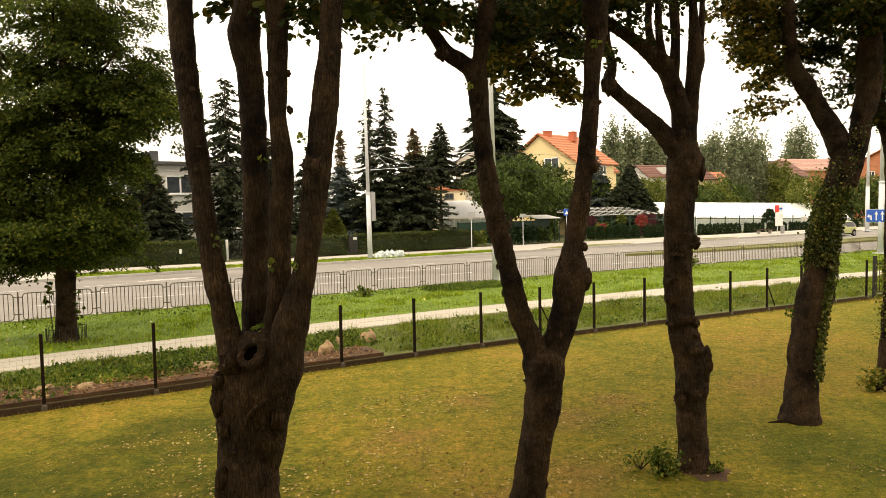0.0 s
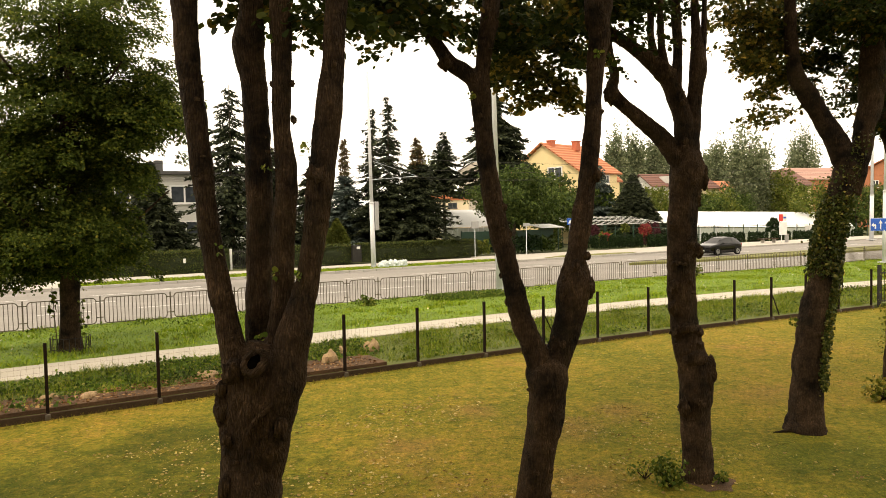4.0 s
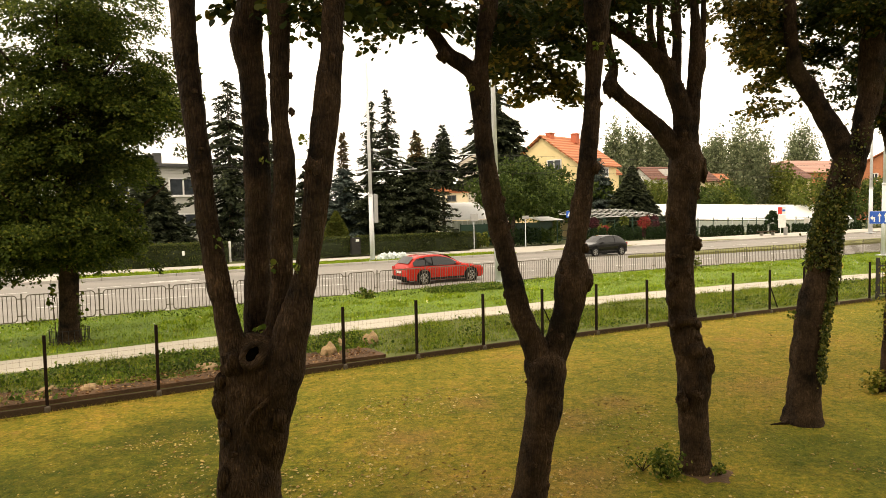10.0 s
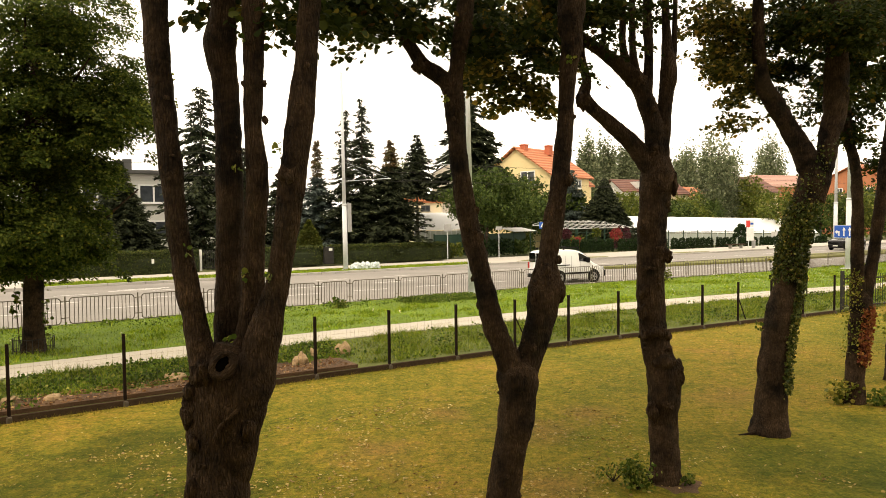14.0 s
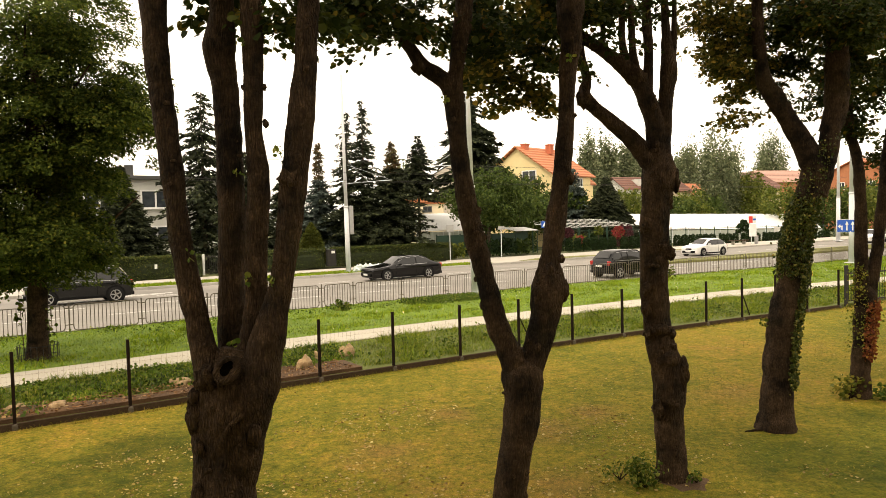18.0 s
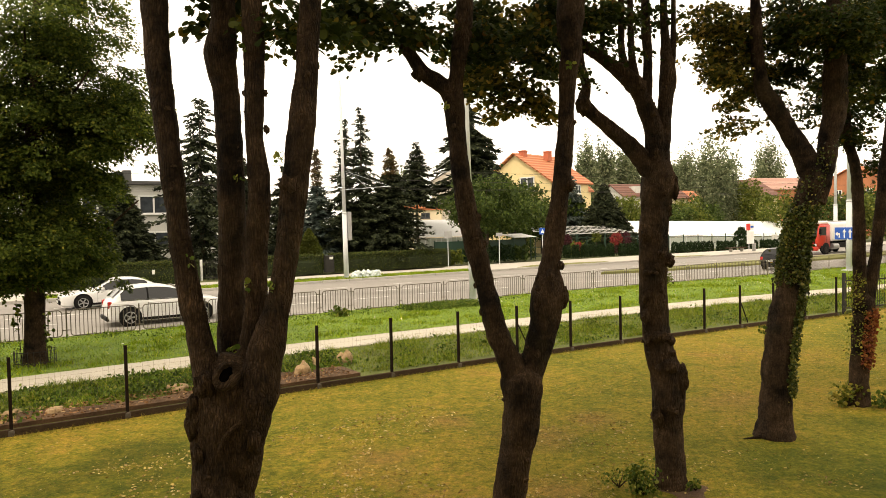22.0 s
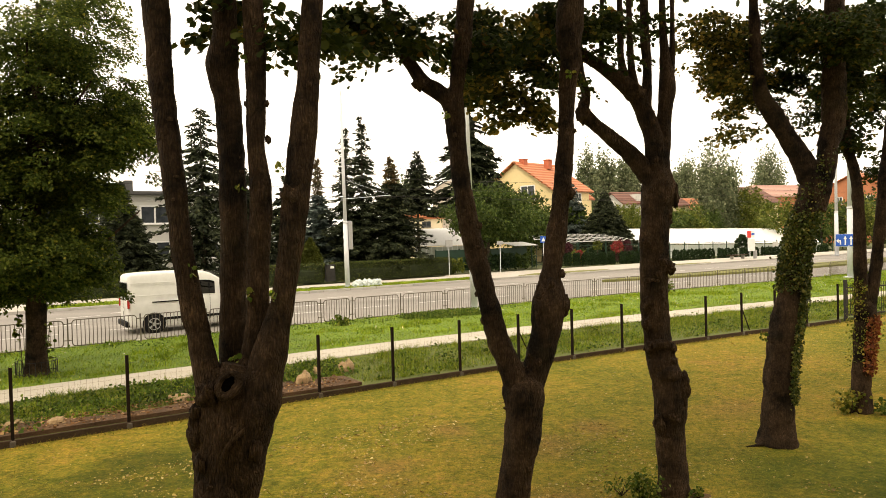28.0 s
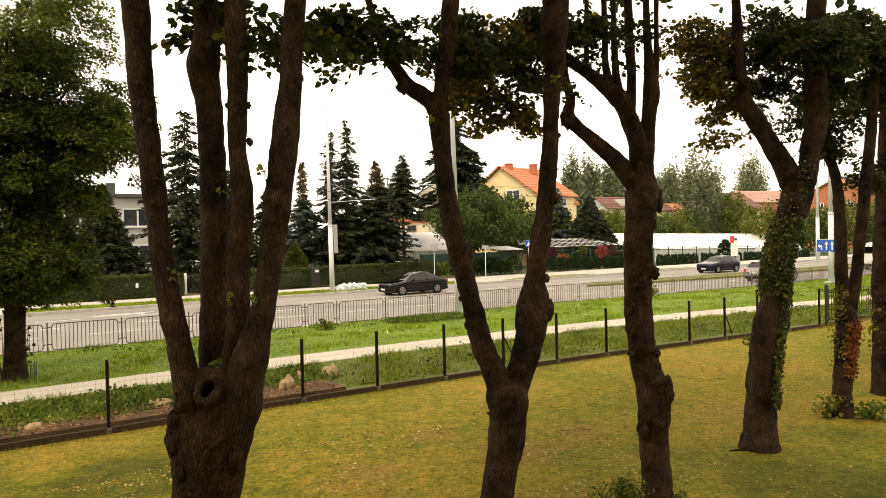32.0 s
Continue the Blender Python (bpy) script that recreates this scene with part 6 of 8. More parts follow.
SPIRE = [(0.08, 3.2), (0.35, 2.3), (0.55, 1.2), (0.68, 0.75), (0.85, 0.5), (1.0, 0.08)]
CONE = [(0.05, 1.0), (0.2, 0.92), (0.6, 0.45), (0.85, 0.18), (1.0, 0.03)]
def cone(r):
    return [(a, b * r) for a, b in CONE]


conifer(28.6, 58.2, 13.4, SPIRE, SPRUCE, "tall slender spruce with a narrow ragged spire", 1, 0.42, 30, 8, 0.3, 0.65)
conifer(30.0, 57.8, 14.6, SPIRE, SPRUCE, "tall slender spruce with a narrow ragged spire", 2, 0.42, 32, 8, 0.3, 0.65)
conifer(32.2, 56.4, 10.8, [(0.04, 4.0), (0.25, 3.8), (0.55, 2.2), (0.75, 1.0), (0.82, 0.6), (0.93, 0.4), (1.0, 0.02)], SPRUCE, "broad dark spruce with a browning tip", 3, 0.45, 30, 12, 0.25, 0.3, (0.76, BROWN_TIP))
conifer(43.5, 70.0, 13.2, [(0.5, 3.0), (0.6, 2.7), (0.75, 1.6), (0.9, 0.7), (1.0, 0.05)], SPRUCE, "open dark spruce with a bare lower trunk", 4, 0.55, 22, 7, 0.35, 0.3)
conifer(26.6, 60, 10.9, [(0.05, 2.8), (0.3, 2.2), (0.55, 1.2), (0.66, 0.5), (0.9, 0.3), (1.0, 0.02)], BLUE_SPRUCE, "grey-green spruce with a browning tip", 5, 0.45, 36, 8, 0.3, 0.3, (0.68, BROWN_TIP))
conifer(24.3, 62, 9.4, cone(3.2), SPRUCE, "dark spruce in a garden", 6, 0.5)
conifer(15.6, 57.5, 14.4, [(0.04, 4.0), (0.4, 3.2), (0.7, 1.9), (0.9, 0.9), (1.0, 0.2)], SPRUCE, "tall open spruce with heavy drooping boughs", 7, 0.5, 22, 7, 0.4, 0.45)
conifer(19.5, 59, 9.8, cone(2.6), SPRUCE, "dark spruce in a garden", 8, 0.5)
conifer(9.2, 55.5, 8.0, cone(3.2), SPRUCE, "dark spruce behind a clipped hedge", 9, 0.42, 46, 18, 0.3, 0.25)
conifer(6.0, 57.5, 8.0, cone(2.8), SPRUCE, "dark spruce behind a clipped hedge", 19, 0.42, 44, 14)
conifer(45.5, 62.5, 17.2, [(0.44, 3.6), (0.55, 3.8), (0.7, 3.0), (0.88, 1.6), (1.0, 0.1)], SPRUCE, "tall spruce with long sagging open boughs", 10, 0.75, 26, 6, 0.5, 0.35)
conifer(64.8, 61, 8.3, cone(4.6), SPRUCE, "dense dark green conifer", 11, 0.5, 48, 20, 0.3, 0.15)
conifer(64.2, 66.0, 9.8, cone(3.9), BLUE_SPRUCE, "blue-grey spruce in a garden", 12, 0.5)
conifer(23.4, 54.6, 3.5, [(0.0, 1.15), (0.3, 1.1), (0.7, 0.6), (1.0, 0.05)], THUJA, "small golden-green clipped thuja cone", 13, 0.2, 60, 34, -0.4, 0.06)

def leafy(u, v, height, reach, material, label, seed, n=2600, size=0.3, low=0.25, name="broadleaf_tree", tight=0.13):
    rg = np.random.default_rng(seed)
    p = W(u, v)
    zc = height * (low + (1 - low) / 2)
    rz = height * (1 - low) / 2
    return broad_tree(name, label, (p.x, p.y, 0), [(0, 0, -0.1, height * 0.026), (0.1, 0, height * 0.4, height * 0.018), (0, 0, height * 0.85, height * 0.006)],
        bough_set(6, height * low, height * 0.7, reach, rg, height * 0.01), [(0, 0, zc, reach, rz, n), (reach * 0.3, 0, zc * 0.9, reach * 0.8, rz * 0.7, n // 3)], size, material, rg, 46, tight=tight)


leafy(41.6, 54.5, 8.6, 4.2, GREEN_TREE, "rounded green cherry tree on the pavement", 1, 13000, 0.19, 0.31)
leafy(50.5, 61, 8.0, 3.4, GREEN_TREE, "dark green garden tree below a house", 3, 3200, 0.28)
leafy(54.5, 64, 8.2, 3.0, GREEN_TREE, "dark green garden tree below a house", 4, 2600, 0.28)
leafy(59.0, 66, 6.4, 2.6, OLIVE_TREE, "bronze-tinged shrub tree in a garden", 5, 2000, 0.28)
for i, (u, v, h, r) in enumerate([(152.5, 150, 25.5, 3.0), (160, 150, 26.3, 3.0), (168, 150, 25.3, 3.0), (176, 154, 24, 3.0), (197.5, 150, 27, 4.4), (244, 150, 30.8, 5.6), (206, 158, 24, 4.0)]):
    leafy(u, v, h, r, PALE_TREE, "tall pale green poplar far behind the houses", 20 + i, 11000, 0.55, 0.02, "poplar_tree", 0.2)
leafy(137.5, 96, 20.9, 4.4, PALE_TREE, "tall broad poplar behind the greenhouse", 31, 12000, 0.4, 0.05, "poplar_tree", 0.2)
leafy(143, 93, 12.5, 5.2, OLIVE_TREE, "drooping willow behind the greenhouse", 32, 5200, 0.4, 0.05, "willow_tree")
for i, (u, h) in enumerate([(86, 6.2), (94, 6.6), (103, 7.6), (112, 7.4), (121, 8.0), (152, 9), (162, 9.5), (174, 10), (188, 10.5)]):
    leafy(u, 84 + 0.06 * (u - 86) + 3 * math.sin(i * 2), h, 4.6, OLIVE_TREE if i % 2 else GREEN_TREE, "bushy green tree behind the greenhouse", 40 + i, 3000, 0.33, 0.02)
for i, (u, v, h) in enumerate([(70, 120, 16), (84, 140, 15), (0, 100, 12), (-14, 90, 11), (8, 82, 9), (-6, 66, 8), (-26, 70, 9)]):
    leafy(u, v, h, h * 0.32, GREEN_TREE if i % 3 else PALE_TREE, "green tree among the far gardens", 60 + i, 1500, 0.55, 0.1)

for i, (u, v, h, r, m) in enumerate([(64, 67, 7.6, 3.0, GREEN_TREE), (69, 71, 7.8, 3.0, OLIVE_TREE), (74, 74, 7.4, 3.2, GREEN_TREE), (57, 68, 8.6, 2.6, OLIVE_TREE), (87.0, 78, 7.7, 3.2, OLIVE_TREE), (91.5, 79, 7.5, 3.0, OLIVE_TREE), (97, 57, 7.6, 3.6, OLIVE_TREE), (103, 55, 7.8, 3.8, GREEN_TREE), (109, 53.5, 7.8, 3.8, OLIVE_TREE), (116, 53, 8.4, 4.0, GREEN_TREE), (124, 54, 8.6, 4.0, OLIVE_TREE)]):
    leafy(u, v, h, r, m, "bushy green tree beside the nursery", 80 + i, 2600, 0.3, 0.05)

# ---- houses ----
WALL_WHITE = surface("pale_render", (0.48, 0.475, 0.44), (0.6, 0.59, 0.55), 0.4, 14, 0.9, 0.2)
WALL_YELLOW = surface("yellow_render", (0.68, 0.54, 0.28), (0.80, 0.65, 0.36), 0.4, 14, 0.9, 0.2)
WALL_CREAM = surface("cream_render", (0.62, 0.52, 0.36), (0.74, 0.64, 0.46), 0.4, 14, 0.9, 0.2)
WALL_BEIGE = surface("beige_render", (0.42, 0.37, 0.31), (0.55, 0.49, 0.42), 0.4, 14, 0.9, 0.2)
WALL_BRICK = surface("orange_brick", (0.36, 0.13, 0.06), (0.50, 0.20, 0.10), 1.0, 12, 0.9, 0.3)


def tile_roof(name, low, high):
    m, n, l, p = nodes_of(name)
    co = n.new("ShaderNodeTexCoord")
    w = n.new("ShaderNodeTexWave")
    w.wave_type, w.bands_direction = "BANDS", "Z"
    w.inputs["Scale"].default_value, w.inputs["Distortion"].default_value = 0.8, 0.25
    l.new(co.outputs["Object"], w.inputs["Vector"])
    f = noise_at(n, l, 1.2, 5)
    l.new(ramp(n, l, blend(n, l, 0.6, f, w.outputs["Fac"]), [(0.3, low), (0.7, high)]), p.inputs["Base Color"])
    p.inputs["Roughness"].default_value = 0.8
    bump(n, l, p, w.outputs["Fac"], 1.0, 0.1)
    return m


TILE_ORANGE = tile_roof("orange_tiles", (0.38, 0.12, 0.05), (0.52, 0.20, 0.095))
TILE_BROWN = tile_roof("brown_tiles", (0.11, 0.045, 0.032), (0.19, 0.085, 0.06))
TILE_RED = tile_roof("red_tiles", (0.34, 0.18, 0.14), (0.46, 0.28, 0.22))
CHIMNEY = surface("chimney_brick", (0.40, 0.10, 0.05), (0.52, 0.17, 0.09), 2, 12, 0.9, 0.3)
ROOF_DARK = surface("dark_roofing", (0.05, 0.05, 0.05), (0.10, 0.10, 0.095), 1, 12, 0.9, 0.3)


def window_on(parent, x, z, w, h, m=None, frame_mat=None, bars=1):
    """A window set on a wall that faces local -y at y = 0."""
    fm = frame_mat or PLASTIC_WHITE
    m = m or Matrix()
    b = bmesh.new()
    for sx in (-1, 1):
        box(0.14, 0.1, h, (x + sx * (w / 2 - 0.07), -0.03, z), 0, b)
    for sz in (-1, 1):
        box(w, 0.1, 0.13, (x, -0.03, z + sz * (h / 2 - 0.065)), 0, b)
    for k in range(bars):
        box(0.14, 0.1, h, (x - w / 2 + w * (k + 1) / (bars + 1), -0.028, z), 0, b)
    win = part("window", b, fm, parent, "", False, m)
    part("pane", box(w - 0.1, 0.03, h - 0.1, (x, -0.015, z)), HOUSE_GLASS, win)
    part("sill", box(w + 0.15, 0.16, 0.06, (x, -0.08, z - h / 2 - 0.03)), fm, win)
    return win


def gable_house(at, heading, length, width, eaves, ridge, wall, roof, label, windows=(), over=0.4, name="house"):
    """Ridge along local y; the gable wall stands at y = 0 and faces local -y."""
    ob = thing(name, pose(at[0], at[1], at[2] if len(at) > 2 else 0, 0, 0, heading), label, "house")
    hw = width / 2
    bm = bmesh.new()
    prof = [(-hw, -0.5), (hw, -0.5), (hw, eaves), (0, ridge - 0.12), (-hw, eaves)]
    a = [bm.verts.new((x, 0, z)) for x, z in prof]
    b = [bm.verts.new((x, length, z)) for x, z in prof]
    bm.faces.new(a)
    bm.faces.new(b[::-1])
    for i in range(5):
        j = (i + 1) % 5
        bm.faces.new((a[i], b[i], b[j], a[j]))
    part("wall_shell", bm, wall, ob)
    slope = (ridge - eaves) / hw
    for s in (-1, 1):
        rb = bmesh.new()
        pts = []
        for y in (-over, length + over):
            for x, z in ((0, ridge), (s * (hw + over), eaves - slope * over), (s * (hw + over), eaves - slope * over + 0.2), (0, ridge + 0.2)):
                pts.append(rb.verts.new((x, y, z)))
        for q in ((0, 1, 2, 3), (4, 5, 6, 7), (0, 1, 5, 4), (1, 2, 6, 5), (2, 3, 7, 6), (3, 0, 4, 7)):
            rb.faces.new([pts[i] for i in q])
        part("roof_slope", rb, roof, ob)
    for x, z, w, h in windows:
        window_on(ob, x, z, w, h)
    return ob


yh = gable_house((12.6, 92.0), -45, 8.6, 11.2, 9.0, 12.7, WALL_YELLOW, TILE_ORANGE, "yellow rendered house with an orange tiled gable roof", [(1.9, 8.5, 2.3, 2.3), (-2.2, 8.3, 1.4, 1.6), (1.6, 4.8, 1.6, 1.5)], 0.5)
for x, y, z in ((1.3, 5.5, 12.6), (0.4, 1.2, 12.5)):
    ch = part("chimney", box(0.8, 0.8, 1.2, (x, y, z), 0.02), CHIMNEY, yh, "red brick chimney")
    part("cap", box(0.95, 0.95, 0.12, (x, y, z + 0.65), 0.02), CHIMNEY, ch)
for y in (2.5, 6.0):
    window_on(yh, 0, 8.0, 1.3, 1.2, pose(5.61, y, 0, 0, 0, 90))
gable_house((19.6, 94.0), -45, 3.6, 3.2, 8.0, 9.3, WALL_YELLOW, TILE_ORANGE, "yellow side wing with an orange tiled roof", [], 0.35, "house_wing")

# flat-roofed pale house
fh = thing("house", road_pose(3.65, 66.0, 0.0), "pale two-storey house with a flat dark-edged roof", "house")
part("wall_shell", box(20, 9, 8.3, (10, 4.5, 3.6)), WALL_WHITE, fh)
part("roof", box(20.6, 9.8, 0.3, (10, 4.4, 7.9), 0.03), ROOF_DARK, fh, "dark flat roof edge")
for x in (1.4, 5.6, 10.1, 14.4, 18.2):
    for z in (6.0, 2.85):
        window_on(fh, x, z, 2.5, 1.65)
for k in range(5):
    part("cladding_board", box(20.1, 0.05, 0.12, (10, -0.03, 7.25 + k * 0.14), 0.01), WALL_WHITE, fh)
part("chimney", box(0.7, 0.7, 1.3, (8.6, 3.5, 8.6), 0.02), ROOF_DARK, fh)

crm = thing("annex", pose(-1.9, 110, 0, 0, 0, -4), "low cream annex with an orange roof edge", "building")
part("wall_shell", box(5.5, 4, 6.2, (2.6, 2, 3.1)), WALL_CREAM, crm)
part("roof", box(6.1, 4.6, 0.9, (2.6, 2, 6.55), 0.25), TILE_ORANGE, crm)
window_on(crm, 2.9, 5.3, 1.4, 0.9, None, ROOF_DARK)
window_on(crm, 0.5, 5.3, 1.1, 0.9, None, ROOF_DARK)
part("canopy", box(5.6, 0.8, 0.2, (2.6, -0.4, 3.9)), PLASTIC_WHITE, crm)
gable_house((6.6, 134), -48, 16, 12, 12.4, 14.6, WALL_BEIGE, ROOF_DARK, "tall beige house seen past the trees", [], 0.1)
b1 = gable_house((41.0, 150), -70, 9, 8, 9.2, 11.6, WALL_WHITE, TILE_BROWN, "white house with a brown tiled roof", [(0, 9.3, 1.3, 1.2)], 0.5)
part("dormer", box(2.4, 2.6, 1.5, (2.4, 5.0, 10.4), 0.02), WALL_WHITE, b1, "white dormer")
gable_house((50.5, 158), -70, 9, 8, 8.8, 11.0, WALL_CREAM, TILE_BROWN, "cream house with a brown roof", [], 0.5)
gable_house((61.5, 168), -60, 8, 8, 8.3, 10.7, WALL_CREAM, TILE_ORANGE, "cream house with an orange roof", [], 0.5)
gable_house((54, 176), -72, 10, 9, 9.0, 11.8, WALL_WHITE, TILE_RED, "pale house with a red roof", [], 0.5)
gable_house((75.9, 172), -58, 12, 12, 9.6, 13.4, WALL_CREAM, TILE_BROWN, "cream house with a brown hipped roof", [(-2, 8.6, 1.4, 1.3)], 0.6)
gable_house((91, 192), -75, 24, 12, 11.6, 14.8, WALL_BRICK, TILE_RED, "long building with a faded red roof", [], 0.5)
br = gable_house((86.2, 138), -60, 18, 14, 10.4, 13.6, WALL_BRICK, TILE_ORANGE, "orange brick building with white windows", [(-3, 8.4, 1.4, 1.5), (0, 8.4, 1.4, 1.5), (3, 8.4, 1.4, 1.5), (-3, 5, 1.4, 1.5), (3, 5, 1.4, 1.5)], 0.5)
window_on(br, 4, 8.4, 1.4, 1.6, pose(-7.01, 0, 0, 0, 0, -90))

# ---- garden nursery ----
MEMBRANE = surface("white_membrane", (0.68, 0.69, 0.68), (0.84, 0.85, 0.84), 0.3, 6, 0.6, 0.1)
CLEAR_WALL = surface("milky_sheet", (0.32, 0.35, 0.31), (0.48, 0.51, 0.47), 0.4, 8, 0.35, 0.1)


def tunnel(a, b, za, zb, roof, deep, wall, label):
    """A low arched tunnel from a to b (world x, y) with its eaves line facing the road."""
    a, b = Vector((*a, 0)), Vector((*b, 0))
    d = (b - a).normalized()
    back = Vector((-d.y, d.x, 0))
    ob = thing("greenhouse", Matrix(), label, "greenhouse")
    n, k = 26, 9
    verts, faces = [], []
    for i in range(n + 1):
        f = i / n
        base = a.lerp(b, f)
        z = za + (zb - za) * f
        for j in range(k):
            t = j / (k - 1)
            zz = z + wall + roof * math.sin(math.pi * (0.04 + 0.92 * t) ** 0.9) * (1 + 0.004 * math.sin(i * 2.4))
            verts.append(base + back * deep * t + Vector((0, 0, zz - roof * 0.12)))
    for i in range(n):
        for j in range(k - 1):
            p = i * k + j
            faces.append((p, p + 1, p + k + 1, p + k))
    hang("roof_cover", mesh_of("roof_cover", verts, faces, MEMBRANE, True), ob, "white stretched roof cover")
    hang("side_wall", mesh_of("side_wall", [a + Vector((0, 0, za - 0.3)), b + Vector((0, 0, zb - 0.3)), b + Vector((0, 0, zb + wall)), a + Vector((0, 0, za + wall)), a + back * 0.05 + Vector((0, 0, za - 0.3)), b + back * 0.05 + Vector((0, 0, zb - 0.3)), b + back * 0.05 + Vector((0, 0, zb + wall)), a + back * 0.05 + Vector((0, 0, za + wall))], [(0, 1, 2, 3), (7, 6, 5, 4), (0, 4, 5, 1), (3, 2, 6, 7), (0, 3, 7, 4), (1, 5, 6, 2)], CLEAR_WALL), ob, "milky side sheet")
    pm = bm_mesh("hoop_post", rod((0, 0, -0.3), (0, 0, wall + 0.05), 0.05, 6), GALV)
    for i in range(0, n + 1, 2):
        q = a.lerp(b, i / n) - back * 0.08
        hang("hoop_post", pm, ob, "", Matrix.Translation((q.x, q.y, za + (zb - za) * i / n)))
    return ob


tunnel((24.8, 87.5), (56.3, 98.3), 0.05, -0.6, 2.5, 9.0, 1.6, "long white plastic greenhouse tunnel")
tunnel((-0.6, 82.2), (7.5, 86.9), 0.9, 0.9, 2.5, 6.0, 1.3, "white nursery tent behind the trees")

per = thing("pergola", road_pose(50.6, 55.5, -0.42), "open steel pergola roof with thin pale slats", "pergola")
for x in (0, 4.2, 8.4, 12.6):
    for y in (0, 4.5):
        part("post", box(0.1, 0.1, 2.82 + 0.16 * y, (x, y, 1.41 + 0.08 * y), 0.01), GREEN_METAL, per)
for y in (0, 2.25, 4.5):
    part("beam", box(13.0, 0.06, 0.07, (6.3, y, 2.85 + 0.16 * y), 0.01), PLASTIC_WHITE, per)
slat = bm_mesh("slat", box(0.045, 5.4, 0.04, (0, 0, 0), 0.005), PLASTIC_WHITE)
for k in range(15):
    hang("slat", slat, per, "", pose(0.1 + k * 0.88, 2.25, 3.28, 9, 0, 0))
awn = thing("awning", road_pose(46.2, 55.2, 0.0), "pale sloping awning over a nursery stall", "awning")
part("sheet", box(3.0, 2.4, 0.05, (0, 0, 2.45), 0.02, None, pose(0, 0, 0, 8, 0, 0)), PLASTIC_WHITE, awn)
for x in (-1.4, 1.4):
    part("post", rod((x, -1.0, 0), (x, -1.0, 2.3), 0.035, 6), GREEN_METAL, awn)

# green mesh fence of the nursery
nf = thing("nursery_fence", Matrix(), "green metal mesh fence round the nursery", "fence")
fpost = bm_mesh("post", box(0.08, 0.08, 2.3, (0, 0, 1.15), 0.01), GREEN_METAL)
NURSERY_V = lambda u: 54.2 - 0.05 * (u - 47)
for k in range(22):
    u = 47 + 2.5 * k
    hang("post", fpost, nf, "", road_pose(u, NURSERY_V(u), -0.012 * (u - 47)))
frail = bm_mesh("rail", box(2.5, 0.03, 0.04, (1.25, 0, 0), 0.004), GREEN_METAL)
for k in range(21):
    u = 47 + 2.5 * k
    for z in (0.3, 1.2, 2.1):
        hang("rail", frail, nf, "", road_pose(u, NURSERY_V(u), z - 0.012 * (u - 47), -2.86))
tarp = thing("green_screen", road_pose(36.0, 55.0, 0.0), "dark green mesh screen behind a hedge", "screen")
part("sheet", box(11, 0.06, 2.0, (5.5, 0, 1.1), 0.01), GREEN_METAL, tarp)
for k in range(5):
    part("post", box(0.08, 0.1, 2.2, (k * 2.7, 0.06, 1.1), 0.01), GREEN_METAL, tarp)


def potted(u, v, h, r, label, material, seed, z=0.0, n=620, size=0.11, name="young_thuja", group="young thujas in a row"):
    rg = np.random.default_rng(seed)
    ob = thing(name, road_pose(u, v, z), label, "shrub", group)
    part("stem", rod((0, 0, 0), (0, 0, h * 0.6), 0.03, 6), BARK_FAR, ob)
    f = rg.random(n)
    a = rg.random(n) * 2 * np.pi
    rad = r * (1 - 0.3 * f ** 4) * (0.8 + 0.3 * rg.random(n))
    p = np.stack([rad * np.cos(a), rad * np.sin(a), 0.08 + h * f], 1)
    bunch("foliage", [chip_arrays(p, size, rg, -0.6, 1.3)], material, ob)
    return ob


base = potted(49.5, 53.0, 1.25, 0.36, "young dark green thuja in a nursery row", BOX_HEDGE, 300, 0.0, 1300, 0.1)
u = 50.7
while u < 96:
    copy_thing(base, road_pose(u, 53.0 - 0.055 * (u - 49.5), -0.011 * (u - 49.5), u * 40))
    u += 1.2 if int(u) % 4 else 1.7
for i, (u, v, h, r, m, lab) in enumerate([(37.2, 53.6, 1.2, 0.7, OLIVE_TREE, "low mixed shrub in a nursery"), (43.5, 54.0, 1.5, 0.8, BOX_HEDGE, "low dark shrub in a nursery"), (45.6, 54.2, 1.3, 0.7, GREEN_TREE, "low green shrub in a nursery"), (41.6, 53.9, 1.4, 0.8, BOX_HEDGE, "low dark shrub in a nursery"), (39.5, 53.8, 1.6, 0.8, BOX_HEDGE, "low dark shrub in a nursery"), (60.6, 54.4, 2.3, 0.9, PURPLE, "dark purple-leaved shrub in the nursery"), (54.0, 55.0, 1.4, 0.8, OLIVE_TREE, "low mixed shrub in a nursery"), (47.5, 55.5, 1.8, 0.8, GREEN_TREE, "green shrub standing in the nursery"), (57.0, 55.5, 1.6, 0.8, BOX_HEDGE, "green shrub standing in the nursery")]):
    potted(u, v, h, r, lab, m, 320 + i, 0, 520, 0.2, "nursery_shrub", "shrubs of the nursery")


def ball_plant(u, v, z, r, material, label, seed, stem=True):
    rg = np.random.default_rng(seed)
    ob = thing("ball_shrub", road_pose(u, v, 0), label, "shrub")
    part("stem", rod((0, 0, 0), (0, 0, z), 0.04, 6), BARK_FAR, ob)
    d = rg.normal(size=(520, 3))
    d /= np.linalg.norm(d, axis=1)[:, None]
    bunch("foliage", [chip_arrays(np.array((0, 0, z)) + d * r * (0.8 + 0.25 * rg.random(520))[:, None], 0.16, rg, 0.1)], material, ob)
    return ob


